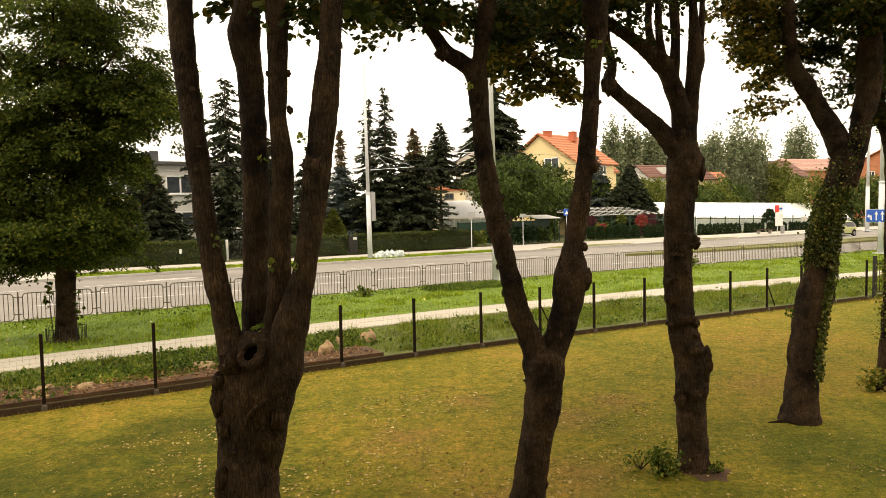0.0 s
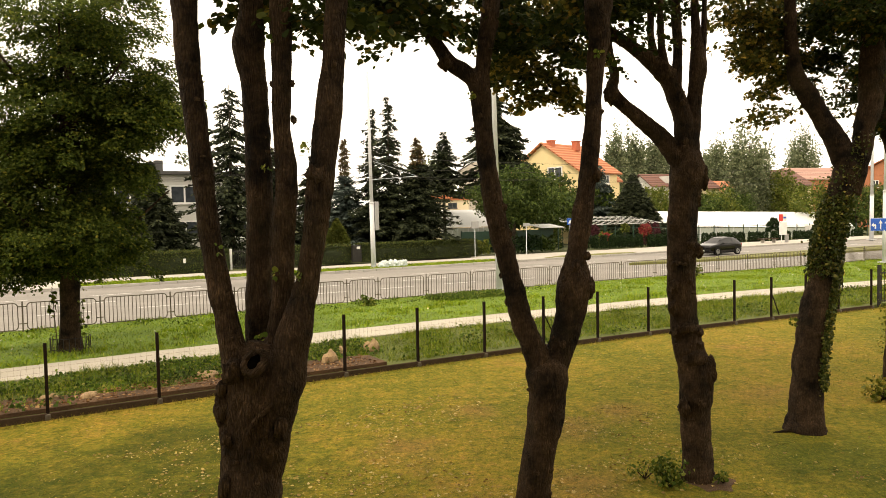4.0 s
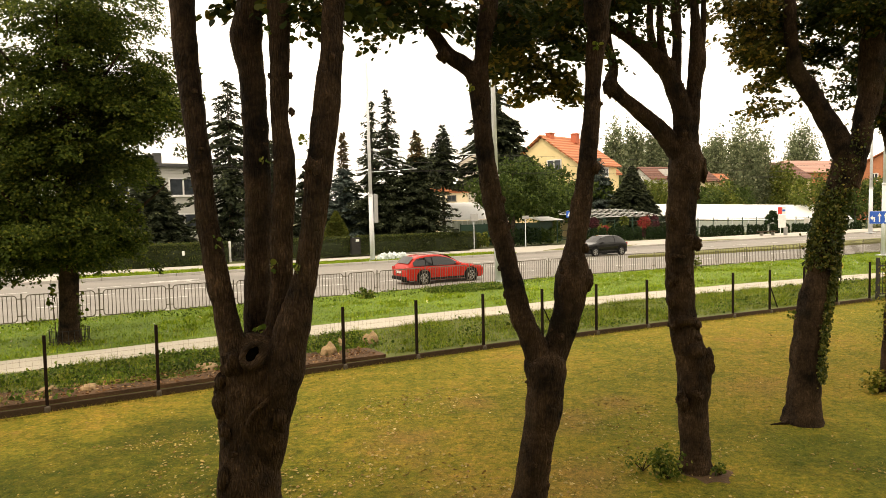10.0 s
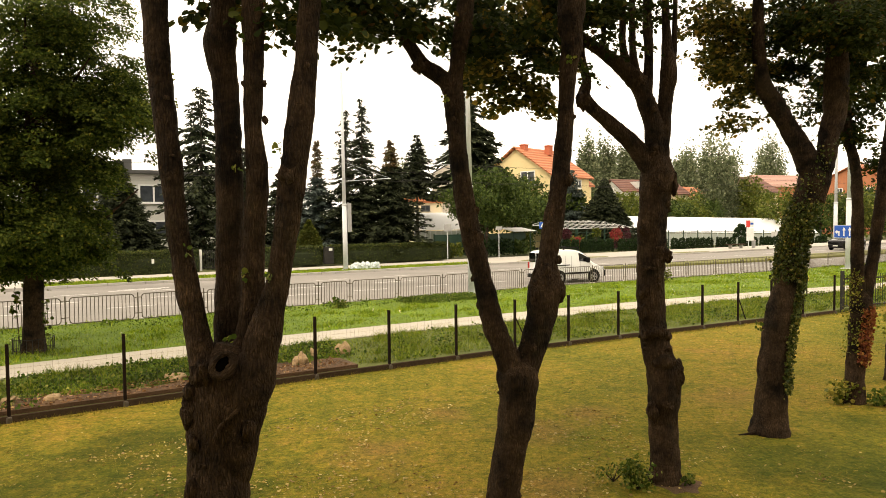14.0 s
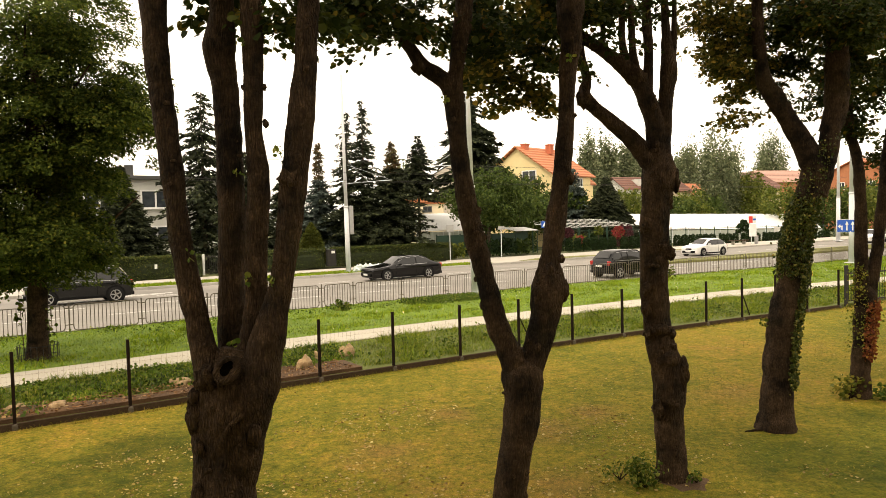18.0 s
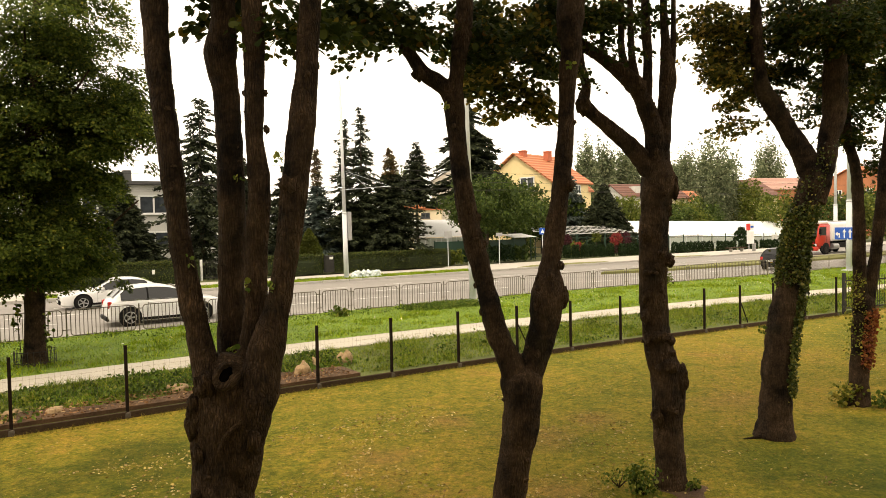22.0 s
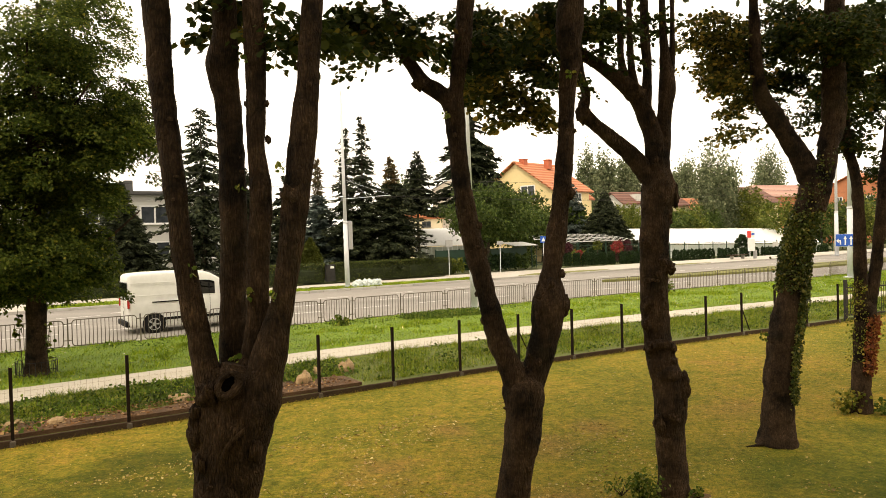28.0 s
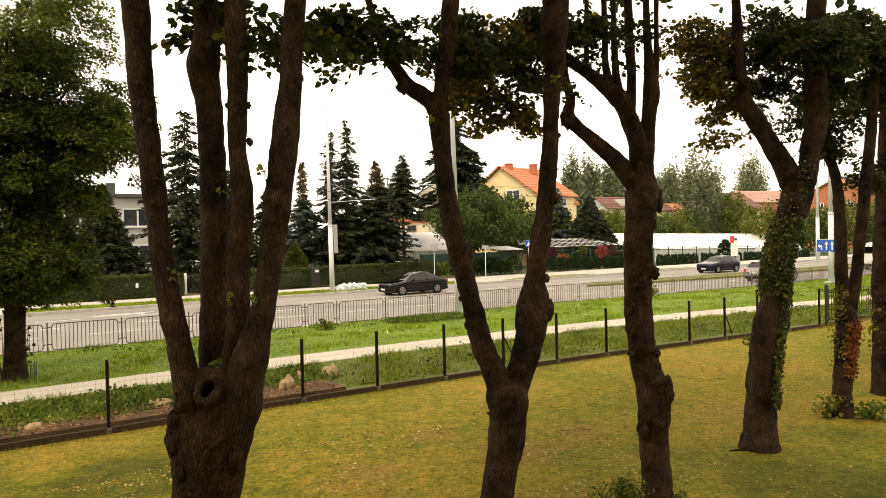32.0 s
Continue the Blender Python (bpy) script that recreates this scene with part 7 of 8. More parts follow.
ball_plant(58.3, 53.2, 1.75, 0.62, RED_BLOOM, "round bush covered in red blooms", 1)
ball_plant(51.6, 53.9, 1.9, 0.5, PURPLE, "round brownish clipped bush on a stem", 2)
ball_plant(56.0, 53.9, 2.0, 0.4, OLIVE_TREE, "hanging basket plant in the nursery", 3)
ball_plant(52.9, 53.6, 1.15, 0.35, RED_BLOOM, "low red flowering plant in the nursery", 4)
cl = thing("cloud_pine", road_pose(80.1, 52.6, -0.3), "cloud-pruned dark pine with round pads", "shrub")
part("trunk", rod((0, 0, 0), (0.1, 0, 1.6), 0.09, 8, 0.05), BARK_FAR, cl)
rg = np.random.default_rng(77)
for x, y, z, r in ((0, 0, 2.65, 0.5), (-0.75, 0, 2.1, 0.45), (0.75, 0, 2.1, 0.45), (0.1, 0, 1.75, 0.5), (-0.95, 0, 1.5, 0.4), (0.95, 0, 1.45, 0.42), (-0.35, 0.1, 2.3, 0.4), (0.4, 0.1, 2.35, 0.4)):
    d = rg.normal(size=(260, 3))
    d /= np.linalg.norm(d, axis=1)[:, None]
    bunch("foliage_pad", [chip_arrays(np.array((x * 1.15, y, z)) + d * r * 0.72 * np.array((1, 1, 0.6)), 0.14, rg, -0.5)], BOX_HEDGE, cl)
    part("branch", rod((0.05, 0, 1.0), (x, y, z), 0.03, 5), BARK_FAR, cl)

# ---- bus stop ----
bs = thing("bus_stop_sign", road_pose(70.5, 45.4, 0.05, -25), "bus stop post with a red flag and white timetable", "bus stop")
part("post", rod((0, 0, -0.1), (0, 0, 3.0), 0.04, 8), GALV, bs)
part("flag", box(0.45, 0.04, 0.75, (-0.1, -0.05, 2.7), 0.01), RED_SIGN, bs, "red flag panel")
part("flag_panel", box(0.4, 0.045, 0.75, (0.34, -0.05, 2.7), 0.01), PLASTIC_WHITE, bs, "white panel")
part("pictogram", box(0.36, 0.02, 0.2, (0.34, -0.08, 2.72), 0.01), BLUE_SIGN, bs, "blue panel")
part("timetable", box(0.85, 0.06, 1.35, (0.15, -0.05, 1.55), 0.02), PLASTIC_WHITE, bs, "white timetable board")
bench = thing("bench", road_pose(70.0, 46.6, 0.05, -2), "low backless bench of dark wood on concrete legs", "bench")
part("seat", box(3.0, 0.55, 0.1, (0, 0, 0.45), 0.02), BOARD, bench)
for x in (-0.95, 0.95):
    part("leg", box(0.12, 0.4, 0.46, (x, 0, 0.22), 0.02), CONCRETE, bench)
bn = thing("litter_bin", road_pose(71.9, 45.7, 0.05), "grey cylindrical litter bin", "bin")
part("drum", rod((0, 0, 0), (0, 0, 0.85), 0.2, 14), SIGN_BACK, bn)
part("lid", rod((0, 0, 0.85), (0, 0, 0.93), 0.22, 14), CONCRETE, bn)
wp = thing("gate_pillar", road_pose(85.5, 51.5, -0.3), "white rendered gate pillar", "pillar", "", "", bm_mesh("gate_pillar", box(0.5, 0.5, 1.9, (0, 0, 0.95), 0.03), WALL_WHITE))

# ---- vehicles ----
def wheel(parent, x, y, r, width, rim=ALLOY, spokes=5):
    """A wheel whose axle lies along local y; its pose is keyed later."""
    side = 1 if y > 0 else -1
    ob = new("wheel")
    ob.parent = parent
    ob.matrix_basis = pose(x, y, r)
    t = bmesh.new()
    prof = [(r * 0.66, -width / 2), (r * 0.93, -width / 2), (r, -width * 0.35), (r, width * 0.35), (r * 0.93, width / 2), (r * 0.66, width / 2)]
    n = 22
    rings = [[t.verts.new((p * math.cos(2 * math.pi * k / n), w, p * math.sin(2 * math.pi * k / n))) for p, w in prof] for k in range(n)]
    for k in range(n):
        for j in range(5):
            t.faces.new((rings[k][j], rings[k][j + 1], rings[(k + 1) % n][j + 1], rings[(k + 1) % n][j]))
    part("tyre", t, TYRE, ob, "", True)
    part("disc", rod((0, side * width * 0.15, 0), (0, side * width * 0.2, 0), r * 0.67, 20), TRIM, ob)
    b = bmesh.new()
    rod((0, side * width * 0.2, 0), (0, side * width * 0.46, 0), r * 0.16, 12, None, b)
    for k in range(spokes):
        a = 2 * math.pi * k / spokes
        m = pose(0, side * width * 0.4, 0) @ Matrix.Rotation(a, 4, "Y")
        box(r * 0.16, 0.03, r * 0.55, (0, 0, 0), 0, b, m @ pose(0, 0, r * 0.38))
    for k in range(20):
        a, c = 2 * math.pi * k / 20, 2 * math.pi * (k + 1) / 20
        rod((r * 0.64 * math.cos(a), side * width * 0.44, r * 0.64 * math.sin(a)), (r * 0.64 * math.cos(c), side * width * 0.44, r * 0.64 * math.sin(c)), 0.02, 5, None, b)
    part("rim", b, rim, ob)
    return ob


BELT = 9


def ring_of(st):
    """Half the outline of a body at one station: x, low, belt, half width, roof, half roof. The flank is near upright, with a shoulder under the belt."""
    x, low, belt, w, roof, rw = st
    cabin = roof > belt + 0.06
    rise = belt - low
    flank = [(0, low), (w * 0.84, low), (w * 0.94, low + 0.03), (w * 0.972, low + 0.1), (w * 0.978, low + 0.2 * rise + 0.06), (w * 0.99, low + 0.5 * rise), (w, low + 0.72 * rise), (w * 0.998, low + 0.8 * rise), (w * 0.978, belt - 0.045)]
    if cabin:
        up = [(w * 0.952, belt), ((w * 0.952 + rw) / 2 + 0.025, (belt + roof) / 2), (rw, roof - 0.06), (rw * 0.95, roof - 0.022), (rw * 0.82, roof), (0, roof + 0.025)]
    else:
        up = [(w * 0.952, belt - 0.018), (w * 0.92, belt - 0.006), (w * 0.86, belt + 0.002), (w * 0.7, belt + 0.012), (w * 0.5, belt + 0.02), (0, belt + 0.03)]
    return flank + up


def lofted(stations):
    bm = bmesh.new()
    rows = []
    for st in stations:
        half = ring_of(st)
        full = half + [(-y, z) for y, z in half[-2:0:-1]]
        rows.append([bm.verts.new((st[0], y, z)) for y, z in full])
    n = len(rows[0])
    for a, b in zip(rows, rows[1:]):
        for k in range(n):
            j = (k + 1) % n
            bm.faces.new((a[k], a[j], b[j], b[k]))
    bm.faces.new(rows[0])
    bm.faces.new(rows[-1][::-1])
    return bm


def at_x(stations, x):
    for a, b in zip(stations, stations[1:]):
        if a[0] <= x <= b[0]:
            f = (x - a[0]) / (b[0] - a[0])
            return tuple(p + (q - p) * f for p, q in zip(a, b))
    return stations[-1]


def side_glass(parent, stations, x0, x1, side, low=0.08, high=0.86, name="side_window", material=None, n=6):
    """A pane following the cabin's side between two places along the car."""
    bm = bmesh.new()
    rows = []
    for i in range(n + 1):
        st = at_x(stations, x0 + (x1 - x0) * i / n)
        half = ring_of(st)
        (yb, zb), (ym, zm), (yt, zt) = half[BELT], half[BELT + 1], half[BELT + 2]
        if st[4] < st[2] + 0.08:
            ym = yt = yb
            zm = zt = zb
        f = lambda t: (yb + (ym - yb) * t * 2, zb + (zm - zb) * t * 2) if t < 0.5 else (ym + (yt - ym) * (t * 2 - 1), zm + (zt - zm) * (t * 2 - 1))
        rows.append([bm.verts.new((st[0], side * (f(t)[0] + 0.012), f(t)[1])) for t in (low, (low + high) / 2, high)])
    for a, b in zip(rows, rows[1:]):
        for k in range(2):
            bm.faces.new((a[k], a[k + 1], b[k + 1], b[k]))
    return part(name, bm, material or CAR_GLASS, parent, "", True)


def cross_glass(parent, stations, x0, x1, name, low=0.1, high=0.92, lift=0.012):
    """Windscreen or rear window lying on the body between two stations."""
    bm = bmesh.new()
    rows = []
    for i in range(4):
        t = low + (high - low) * i / 3
        st = at_x(stations, x0 + (x1 - x0) * t)
        half = ring_of(st)
        top = half[-2][0] * 0.98
        rows.append([bm.verts.new((st[0] + (lift if x0 > 0 else -lift) * 0.6, y, half[-1][1] + lift - 0.02 * abs(y / top))) for y in (-top, -top / 2, 0, top / 2, top)])
    for a, b in zip(rows, rows[1:]):
        for k in range(4):
            bm.faces.new((a[k], a[k + 1], b[k + 1], b[k]))
    return part(name, bm, CAR_GLASS, parent, "", True)


def car(label, length, width, height, kind, body, wheel_r=0.32, rim=ALLOY, name="car", chrome=False):
    """A car facing local +x, wheels on z = 0. kind: hatch, sedan, estate, suv, mpv."""
    ob = thing(name, Matrix(), label, "car", "cars on the road")
    h2, w, H = length / 2, width / 2, height
    belt = {"suv": 0.62, "mpv": 0.6, "hatch": 0.635, "sedan": 0.63, "estate": 0.62}[kind] * H
    low = 0.16 if kind != "suv" else 0.24
    hood = {"suv": 0.645, "mpv": 0.62, "hatch": 0.615, "sedan": 0.59, "estate": 0.6}[kind] * H
    base = {"suv": 0.26, "mpv": 0.32, "hatch": 0.25, "sedan": 0.225, "estate": 0.22}[kind] * length
    roof_f = base - {"suv": 0.7, "mpv": 0.85, "hatch": 0.85, "sedan": 0.82, "estate": 0.9}[kind]
    tail_top, tail_base = {"suv": (-h2 + 0.55, -h2 + 0.1), "mpv": (-h2 + 0.3, -h2 + 0.06), "hatch": (-h2 + 0.6, -h2 + 0.12), "sedan": (-h2 + 1.22, -h2 + 0.58), "estate": (-h2 + 0.6, -h2 + 0.1)}[kind]
    boot = belt + (0.02 if kind == "sedan" else 0.0)
    rw = w * 0.72
    st = [(-h2, low + 0.22, belt * 0.62, w * 0.78, 0, 0), (-h2 + 0.05, low + 0.1, belt * 0.86, w * 0.9, 0, 0)]
    if kind == "sedan":
        st += [(-h2 + 0.2, low, boot, w * 0.95, 0, 0), (tail_base, low, boot, w, boot + 0.02, w * 0.9)]
    else:
        st += [(tail_base, low + 0.02, belt, w * 0.94, belt + 0.02, w * 0.88)]
    st += [(tail_top, low, belt, w, H - 0.09, rw * 0.95), (tail_top + 0.5, low, belt, w, H - 0.02, rw), ((tail_top + roof_f) / 2 + 0.2, low, belt - 0.01, w, H, rw), (roof_f, low, belt - 0.02, w, H - 0.06, rw * 0.97),
           (base, low, hood + 0.02, w, hood + 0.03, w * 0.85), (base + 0.35, low, hood, w, 0, 0), (h2 - 0.32, low, hood - 0.07, w * 0.97, 0, 0), (h2 - 0.1, low + 0.02, hood - 0.12, w * 0.92, 0, 0), (h2, low + 0.05, hood - 0.22, w * 0.84, 0, 0)]
    st = [s if s[4] else (s[0], s[1], s[2], s[3], s[2], s[3] * 0.85) for s in st]
    shell = part("body", lofted(st), body, ob, "", True)
    bev = shell.modifiers.new("soft", "SUBSURF")
    bev.levels, bev.render_levels = 1, 1
    cross_glass(ob, st, base, roof_f, "windscreen", 0.12, 0.93, 0.02)
    cross_glass(ob, st, tail_base, tail_top, "rear_window", 0.2, 0.93, 0.02)
    for s in (-1, 1):
        mid = (roof_f + tail_top) / 2 - 0.05
        side_glass(ob, st, mid + 0.03, base - 0.16, s, 0.05, 0.9)
        rear_end = tail_top - (0.25 if kind in ("estate", "suv", "mpv") else 0.0)
        side_glass(ob, st, rear_end + (0.72 if kind in ("estate", "suv", "mpv") else -0.12), mid - 0.03, s, 0.05, 0.9)
        if kind in ("estate", "suv", "mpv"):
            side_glass(ob, st, rear_end + 0.02, rear_end + 0.67, s, 0.07, 0.87, "quarter_window")
        side_glass(ob, st, rear_end + 0.02, base - 0.2, s, 0.05, 0.88, "pillar_trim", TRIM, 10).location.y = -s * 0.006
        side_glass(ob, st, rear_end - 0.1, base - 0.2, s, -0.01, 0.03, "window_trim", ALLOY if chrome else TRIM)
        side_glass(ob, st, rear_end + 0.02, base - 0.34, s, 0.88, 0.92, "window_trim", ALLOY if chrome else TRIM)
        part("mirror", box(0.14, 0.18, 0.13, (base - 0.45, s * (w + 0.07), belt + 0.05), 0.04), body, ob, "", True)
        part("headlight", box(0.3, 0.34, 0.12, (h2 - 0.27, s * w * 0.64, hood - 0.225), 0.05, None, pose(0, 0, 0, 0, 8, s * -28)), LAMP_CLEAR, ob, "clear headlight", True)
        part("tail_light", box(0.16, 0.22, 0.26, (-h2 + 0.11, s * w * 0.78, belt - 0.14), 0.04), LAMP_RED, ob, "red tail light", True)
        part("sill", box(length * 0.48, 0.03, 0.1, (0.0, s * (w * 0.985), low + 0.1), 0.01), TRIM, ob)
        for x in (mid + 0.12, mid - 0.8):
            part("door_handle", box(0.18, 0.03, 0.035, (x, s * (w * 0.99 + 0.012), belt - 0.12), 0.01), body, ob)
        for x in (mid, base - 0.22):
            part("door_gap", box(0.012, 0.006, belt - low - 0.28, (x, s * (w + 0.001), (belt + low) / 2 + 0.04)), TRIM, ob)
    part("front_bumper", box(0.16, width * 0.7, 0.2, (h2 - 0.03, 0, low + 0.22), 0.05), TRIM, ob, "dark lower grille", True)
    part("grille", box(0.08, width * 0.34, 0.13, (h2 - 0.04, 0, hood - 0.28), 0.03), TRIM, ob)
    part("rear_bumper", box(0.14, width * 0.8, 0.18, (-h2 + 0.03, 0, low + 0.16), 0.05), TRIM, ob, "", True)
    part("number_plate", box(0.02, 0.5, 0.11, (h2 + 0.055, 0, low + 0.24), 0.004), PLATE, ob, "blank white plate")
    part("number_plate", box(0.02, 0.5, 0.11, (-h2 - 0.02, 0, belt * 0.7), 0.004), PLATE, ob, "blank white plate")
    add_wheels(ob, (h2 - 0.192 * length, -h2 + {"sedan": 0.22, "estate": 0.2}.get(kind, 0.182) * length), w, wheel_r, rim)
    return ob


def add_wheels(ob, xs, w, r, rim, wide=0.2):
    arch = bm_mesh("wheel_arch", rod((0, -0.01, 0), (0, 0.01, 0), r + 0.075, 24), TRIM)
    for x in xs:
        for s in (-1, 1):
            hang("wheel_arch", arch, ob, "", pose(x, s * (w - 0.002), r + 0.02))
            wheel(ob, x, s * (w - wide / 2 + 0.035), r, wide, rim)


def van(label, length, width, height, body, hood_z, nose, screen, glazed, roof_r=0.84, wheel_r=0.34, name="van", glass_top=0.82):
    """A van facing local +x with a tall box body. glazed: side panes as (x0, x1)."""
    ob = thing(name, Matrix(), label, "van", "vans on the road")
    h2, w, H, low = length / 2, width / 2, height, 0.2
    belt = hood_z + 0.05
    rw = w * roof_r
    base = h2 - nose
    st = [(-h2, low + 0.15, belt, w * 0.93, H - 0.14, rw * 0.95), (-h2 + 0.08, low, belt, w * 0.985, H - 0.04, rw), (-h2 + 0.6, low, belt, w, H, rw), (0.0, low, belt, w, H + 0.01, rw), (base - screen, low, belt, w, H - 0.05, rw),
          (base - screen * 0.45, low, belt, w, (H + hood_z) / 2 + 0.08, w * 0.88), (base, low, hood_z, w, hood_z + 0.01, w * 0.9), (h2 - 0.3, low, hood_z - 0.18, w * 0.97, 0, 0), (h2 - 0.08, low + 0.03, hood_z - 0.4, w * 0.88, 0, 0), (h2, low + 0.1, hood_z - 0.52, w * 0.76, 0, 0)]
    st = [s if s[4] else (s[0], s[1], s[2], s[3], s[2], s[3] * 0.85) for s in st]
    shell = part("body", lofted(st), body, ob, "", True)
    md = shell.modifiers.new("soft", "SUBSURF")
    md.levels, md.render_levels = 1, 1
    cross_glass(ob, st, base, base - screen, "windscreen", 0.1, 0.9, 0.025)
    for s in (-1, 1):
        for x0, x1 in glazed:
            side_glass(ob, st, x0, x1, s, 0.1, glass_top, "side_window")
        part("mirror", box(0.16, 0.2, 0.3, (base - screen * 0.55, s * (w + 0.1), belt + 0.15), 0.05), TRIM, ob, "", True)
        part("headlight", box(0.3, 0.3, 0.26, (h2 - 0.2, s * w * 0.72, hood_z - 0.36), 0.06, None, pose(0, 0, 0, 0, 8, s * -28)), LAMP_CLEAR, ob, "clear headlight", True)
        part("tail_light", box(0.08, 0.14, 0.34, (-h2 + 0.03, s * w * 0.91, belt - 0.14), 0.03), LAMP_RED, ob, "red tail light", True)
        part("side_moulding", box(length * 0.55, 0.04, 0.1, (-0.1, s * (w + 0.008), low + 0.35), 0.012), TRIM, ob, "black side moulding")
        part("slide_rail", box(length * 0.22, 0.03, 0.045, (-h2 + length * 0.28, s * (w + 0.008), belt - 0.1), 0.008), TRIM, ob)
        for x in (base - screen - 0.1, base - screen - 1.1, 0.2 - h2 * 0.25):
            part("door_gap", box(0.014, 0.006, H * 0.62, (x, s * (w + 0.002), low + H * 0.4)), TRIM, ob)
        part("door_handle", box(0.2, 0.03, 0.05, (base - screen - 0.9, s * (w + 0.012), belt - 0.1), 0.01), TRIM, ob)
    part("front_bumper", box(0.22, width * 0.84, 0.34, (h2 - 0.06, 0, low + 0.26), 0.06), TRIM, ob, "black plastic bumper", True)
    part("rear_bumper", box(0.16, width * 0.9, 0.22, (-h2 + 0.0, 0, low + 0.2), 0.05), TRIM, ob, "black plastic bumper", True)
    part("number_plate", box(0.02, 0.5, 0.11, (h2 + 0.055, 0, low + 0.3), 0.004), PLATE, ob, "blank white plate")
    part("number_plate", box(0.02, 0.5, 0.11, (-h2 - 0.03, 0, belt * 0.72), 0.004), PLATE, ob, "blank white plate")
    part("rear_door_gap", box(0.01, 0.014, H * 0.6, (-h2 - 0.004, 0, H * 0.52)), TRIM, ob)
    add_wheels(ob, (h2 - 0.88, -h2 + 0.95), w, wheel_r, SIGN_BACK)
    return ob


PAINT = {"lime": paint("lime_paint", (0.50, 0.53, 0.23)), "black": paint("black_paint", (0.002, 0.002, 0.0025), 0.05, 0.0, 0, 0.01, 0.4), "graphite": paint("graphite_paint", (0.006, 0.0065, 0.007), 0.06, 0.0, 0.0, 0.02, 0.4), "white": paint("white_paint", (0.76, 0.76, 0.75), 0.3, 0.8, 0, 0.06),
         "red": paint("red_paint", (0.45, 0.016, 0.008), 0.2, 0.3, 0, 0.1, 0.25), "blue": paint("blue_paint", (0.008, 0.055, 0.26), 0.2, 0.2, 0, 0.05, 0.3), "navy": paint("navy_paint", (0.003, 0.004, 0.022), 0.08, 0.3, 0, 0.01, 0.4), "silver": paint("silver_paint", (0.30, 0.29, 0.265), 0.3, 0.8, 0.5), "vanwhite": paint("van_white", (0.70, 0.70, 0.66), 0.4, 0.4, 0, 0.12), "truckred": paint("truck_red", (0.5, 0.035, 0.018), 0.3, 0.15, 0, 0.12, 0.3)}

lime_car = car("small boxy lime-green hatchback on the road", 3.42, 1.58, 1.55, "mpv", PAINT["lime"], 0.29)
black_hatch = car("black five-door hatchback on the road", 4.1, 1.76, 1.48, "hatch", PAINT["black"])
dark_hatch = car("dark graphite hatchback on the road", 4.15, 1.74, 1.5, "hatch", PAINT["graphite"])
dark_suv = car("dark graphite sport utility car with roof rails", 4.65, 1.86, 1.74, "suv", PAINT["graphite"], 0.37, ALLOY, "car", True)
black_sedan = car("long black saloon with multi-spoke rims", 5.0, 1.86, 1.47, "sedan", PAINT["black"], 0.34, ALLOY, "car", True)
white_hatch = car("white sporty hatchback on the road", 4.28, 1.78, 1.46, "hatch", PAINT["white"])
white_coupe = car("white sleek four-door saloon", 4.95, 1.88, 1.43, "sedan", PAINT["white"], 0.34)
dark_saloon = car("dark saloon on the far lane", 4.6, 1.78, 1.46, "sedan", PAINT["black"])
navy_hatch = car("navy blue hatchback on the far lane", 4.4, 1.78, 1.5, "hatch", PAINT["navy"])
red_estate = car("bright red estate car on the road", 4.5, 1.74, 1.42, "estate", PAINT["red"])
black_suv = car("black compact crossover car on the near lane", 4.1, 1.82, 1.64, "suv", PAINT["black"], 0.35, ALLOY, "car", True)
black_mpv = car("small black people carrier on the near lane", 3.85, 1.72, 1.55, "mpv", PAINT["black"], 0.31)
white_suv = car("white rounded crossover car on the near lane", 4.35, 1.82, 1.56, "hatch", PAINT["white"], 0.34)
silver_estate = car("silver-grey estate car on the near lane", 4.7, 1.78, 1.48, "estate", PAINT["silver"])
for ob, roof in ((dark_suv, 1.77), (red_estate, 1.45)):
    for s in (-1, 1):
        part("roof_rail", rod((-1.5, s * 0.58, roof), (0.35, s * 0.58, roof + 0.01), 0.02, 6), ALLOY, ob, "roof rail")
small_van = van("small white delivery van with roof bars on the near lane", 4.12, 1.78, 1.83, PAINT["white"], 1.06, 0.9, 0.8, [(0.22, 0.95)], 0.8, 0.32)
blue_van = van("bright blue passenger van with a roof rack", 5.15, 1.9, 1.74, PAINT["blue"], 1.02, 0.85, 0.9, [(0.55, 1.35), (-0.9, 0.4), (-2.1, -1.05)], 0.8, 0.33)
for y in (-0.62, -0.2, 0.2, 0.62):
    part("rack_rail", rod((-1.95, y, 1.85), (0.75, y, 1.85), 0.024, 6), PLASTIC_WHITE, blue_van, "pale rail of a roof rack")
for x in (-1.9, -1.25, -0.6, 0.05, 0.7):
    part("rack_bar", rod((x, -0.64, 1.88), (x, 0.64, 1.88), 0.022, 6), PLASTIC_WHITE, blue_van, "pale bar of a roof rack")
for x in (-1.7, -0.6, 0.5):
    part("rack_foot", box(0.06, 1.3, 0.08, (x, 0, 1.79), 0.01), TRIM, blue_van)
part("rear_window", box(0.03, 1.4, 0.42, (-2.575, 0, 1.3), 0.02), CAR_GLASS, blue_van)
for s in (-1, 1):
    for x, z, ln in ((-1.55, 1.0, 0.9), (-1.55, 0.85, 0.7), (-0.2, 0.95, 0.8)):
        part("lettering_bar", box(ln, 0.012, 0.07, (x, s * 0.955, z), 0.002), PLATE, blue_van, "white bar of lettering")
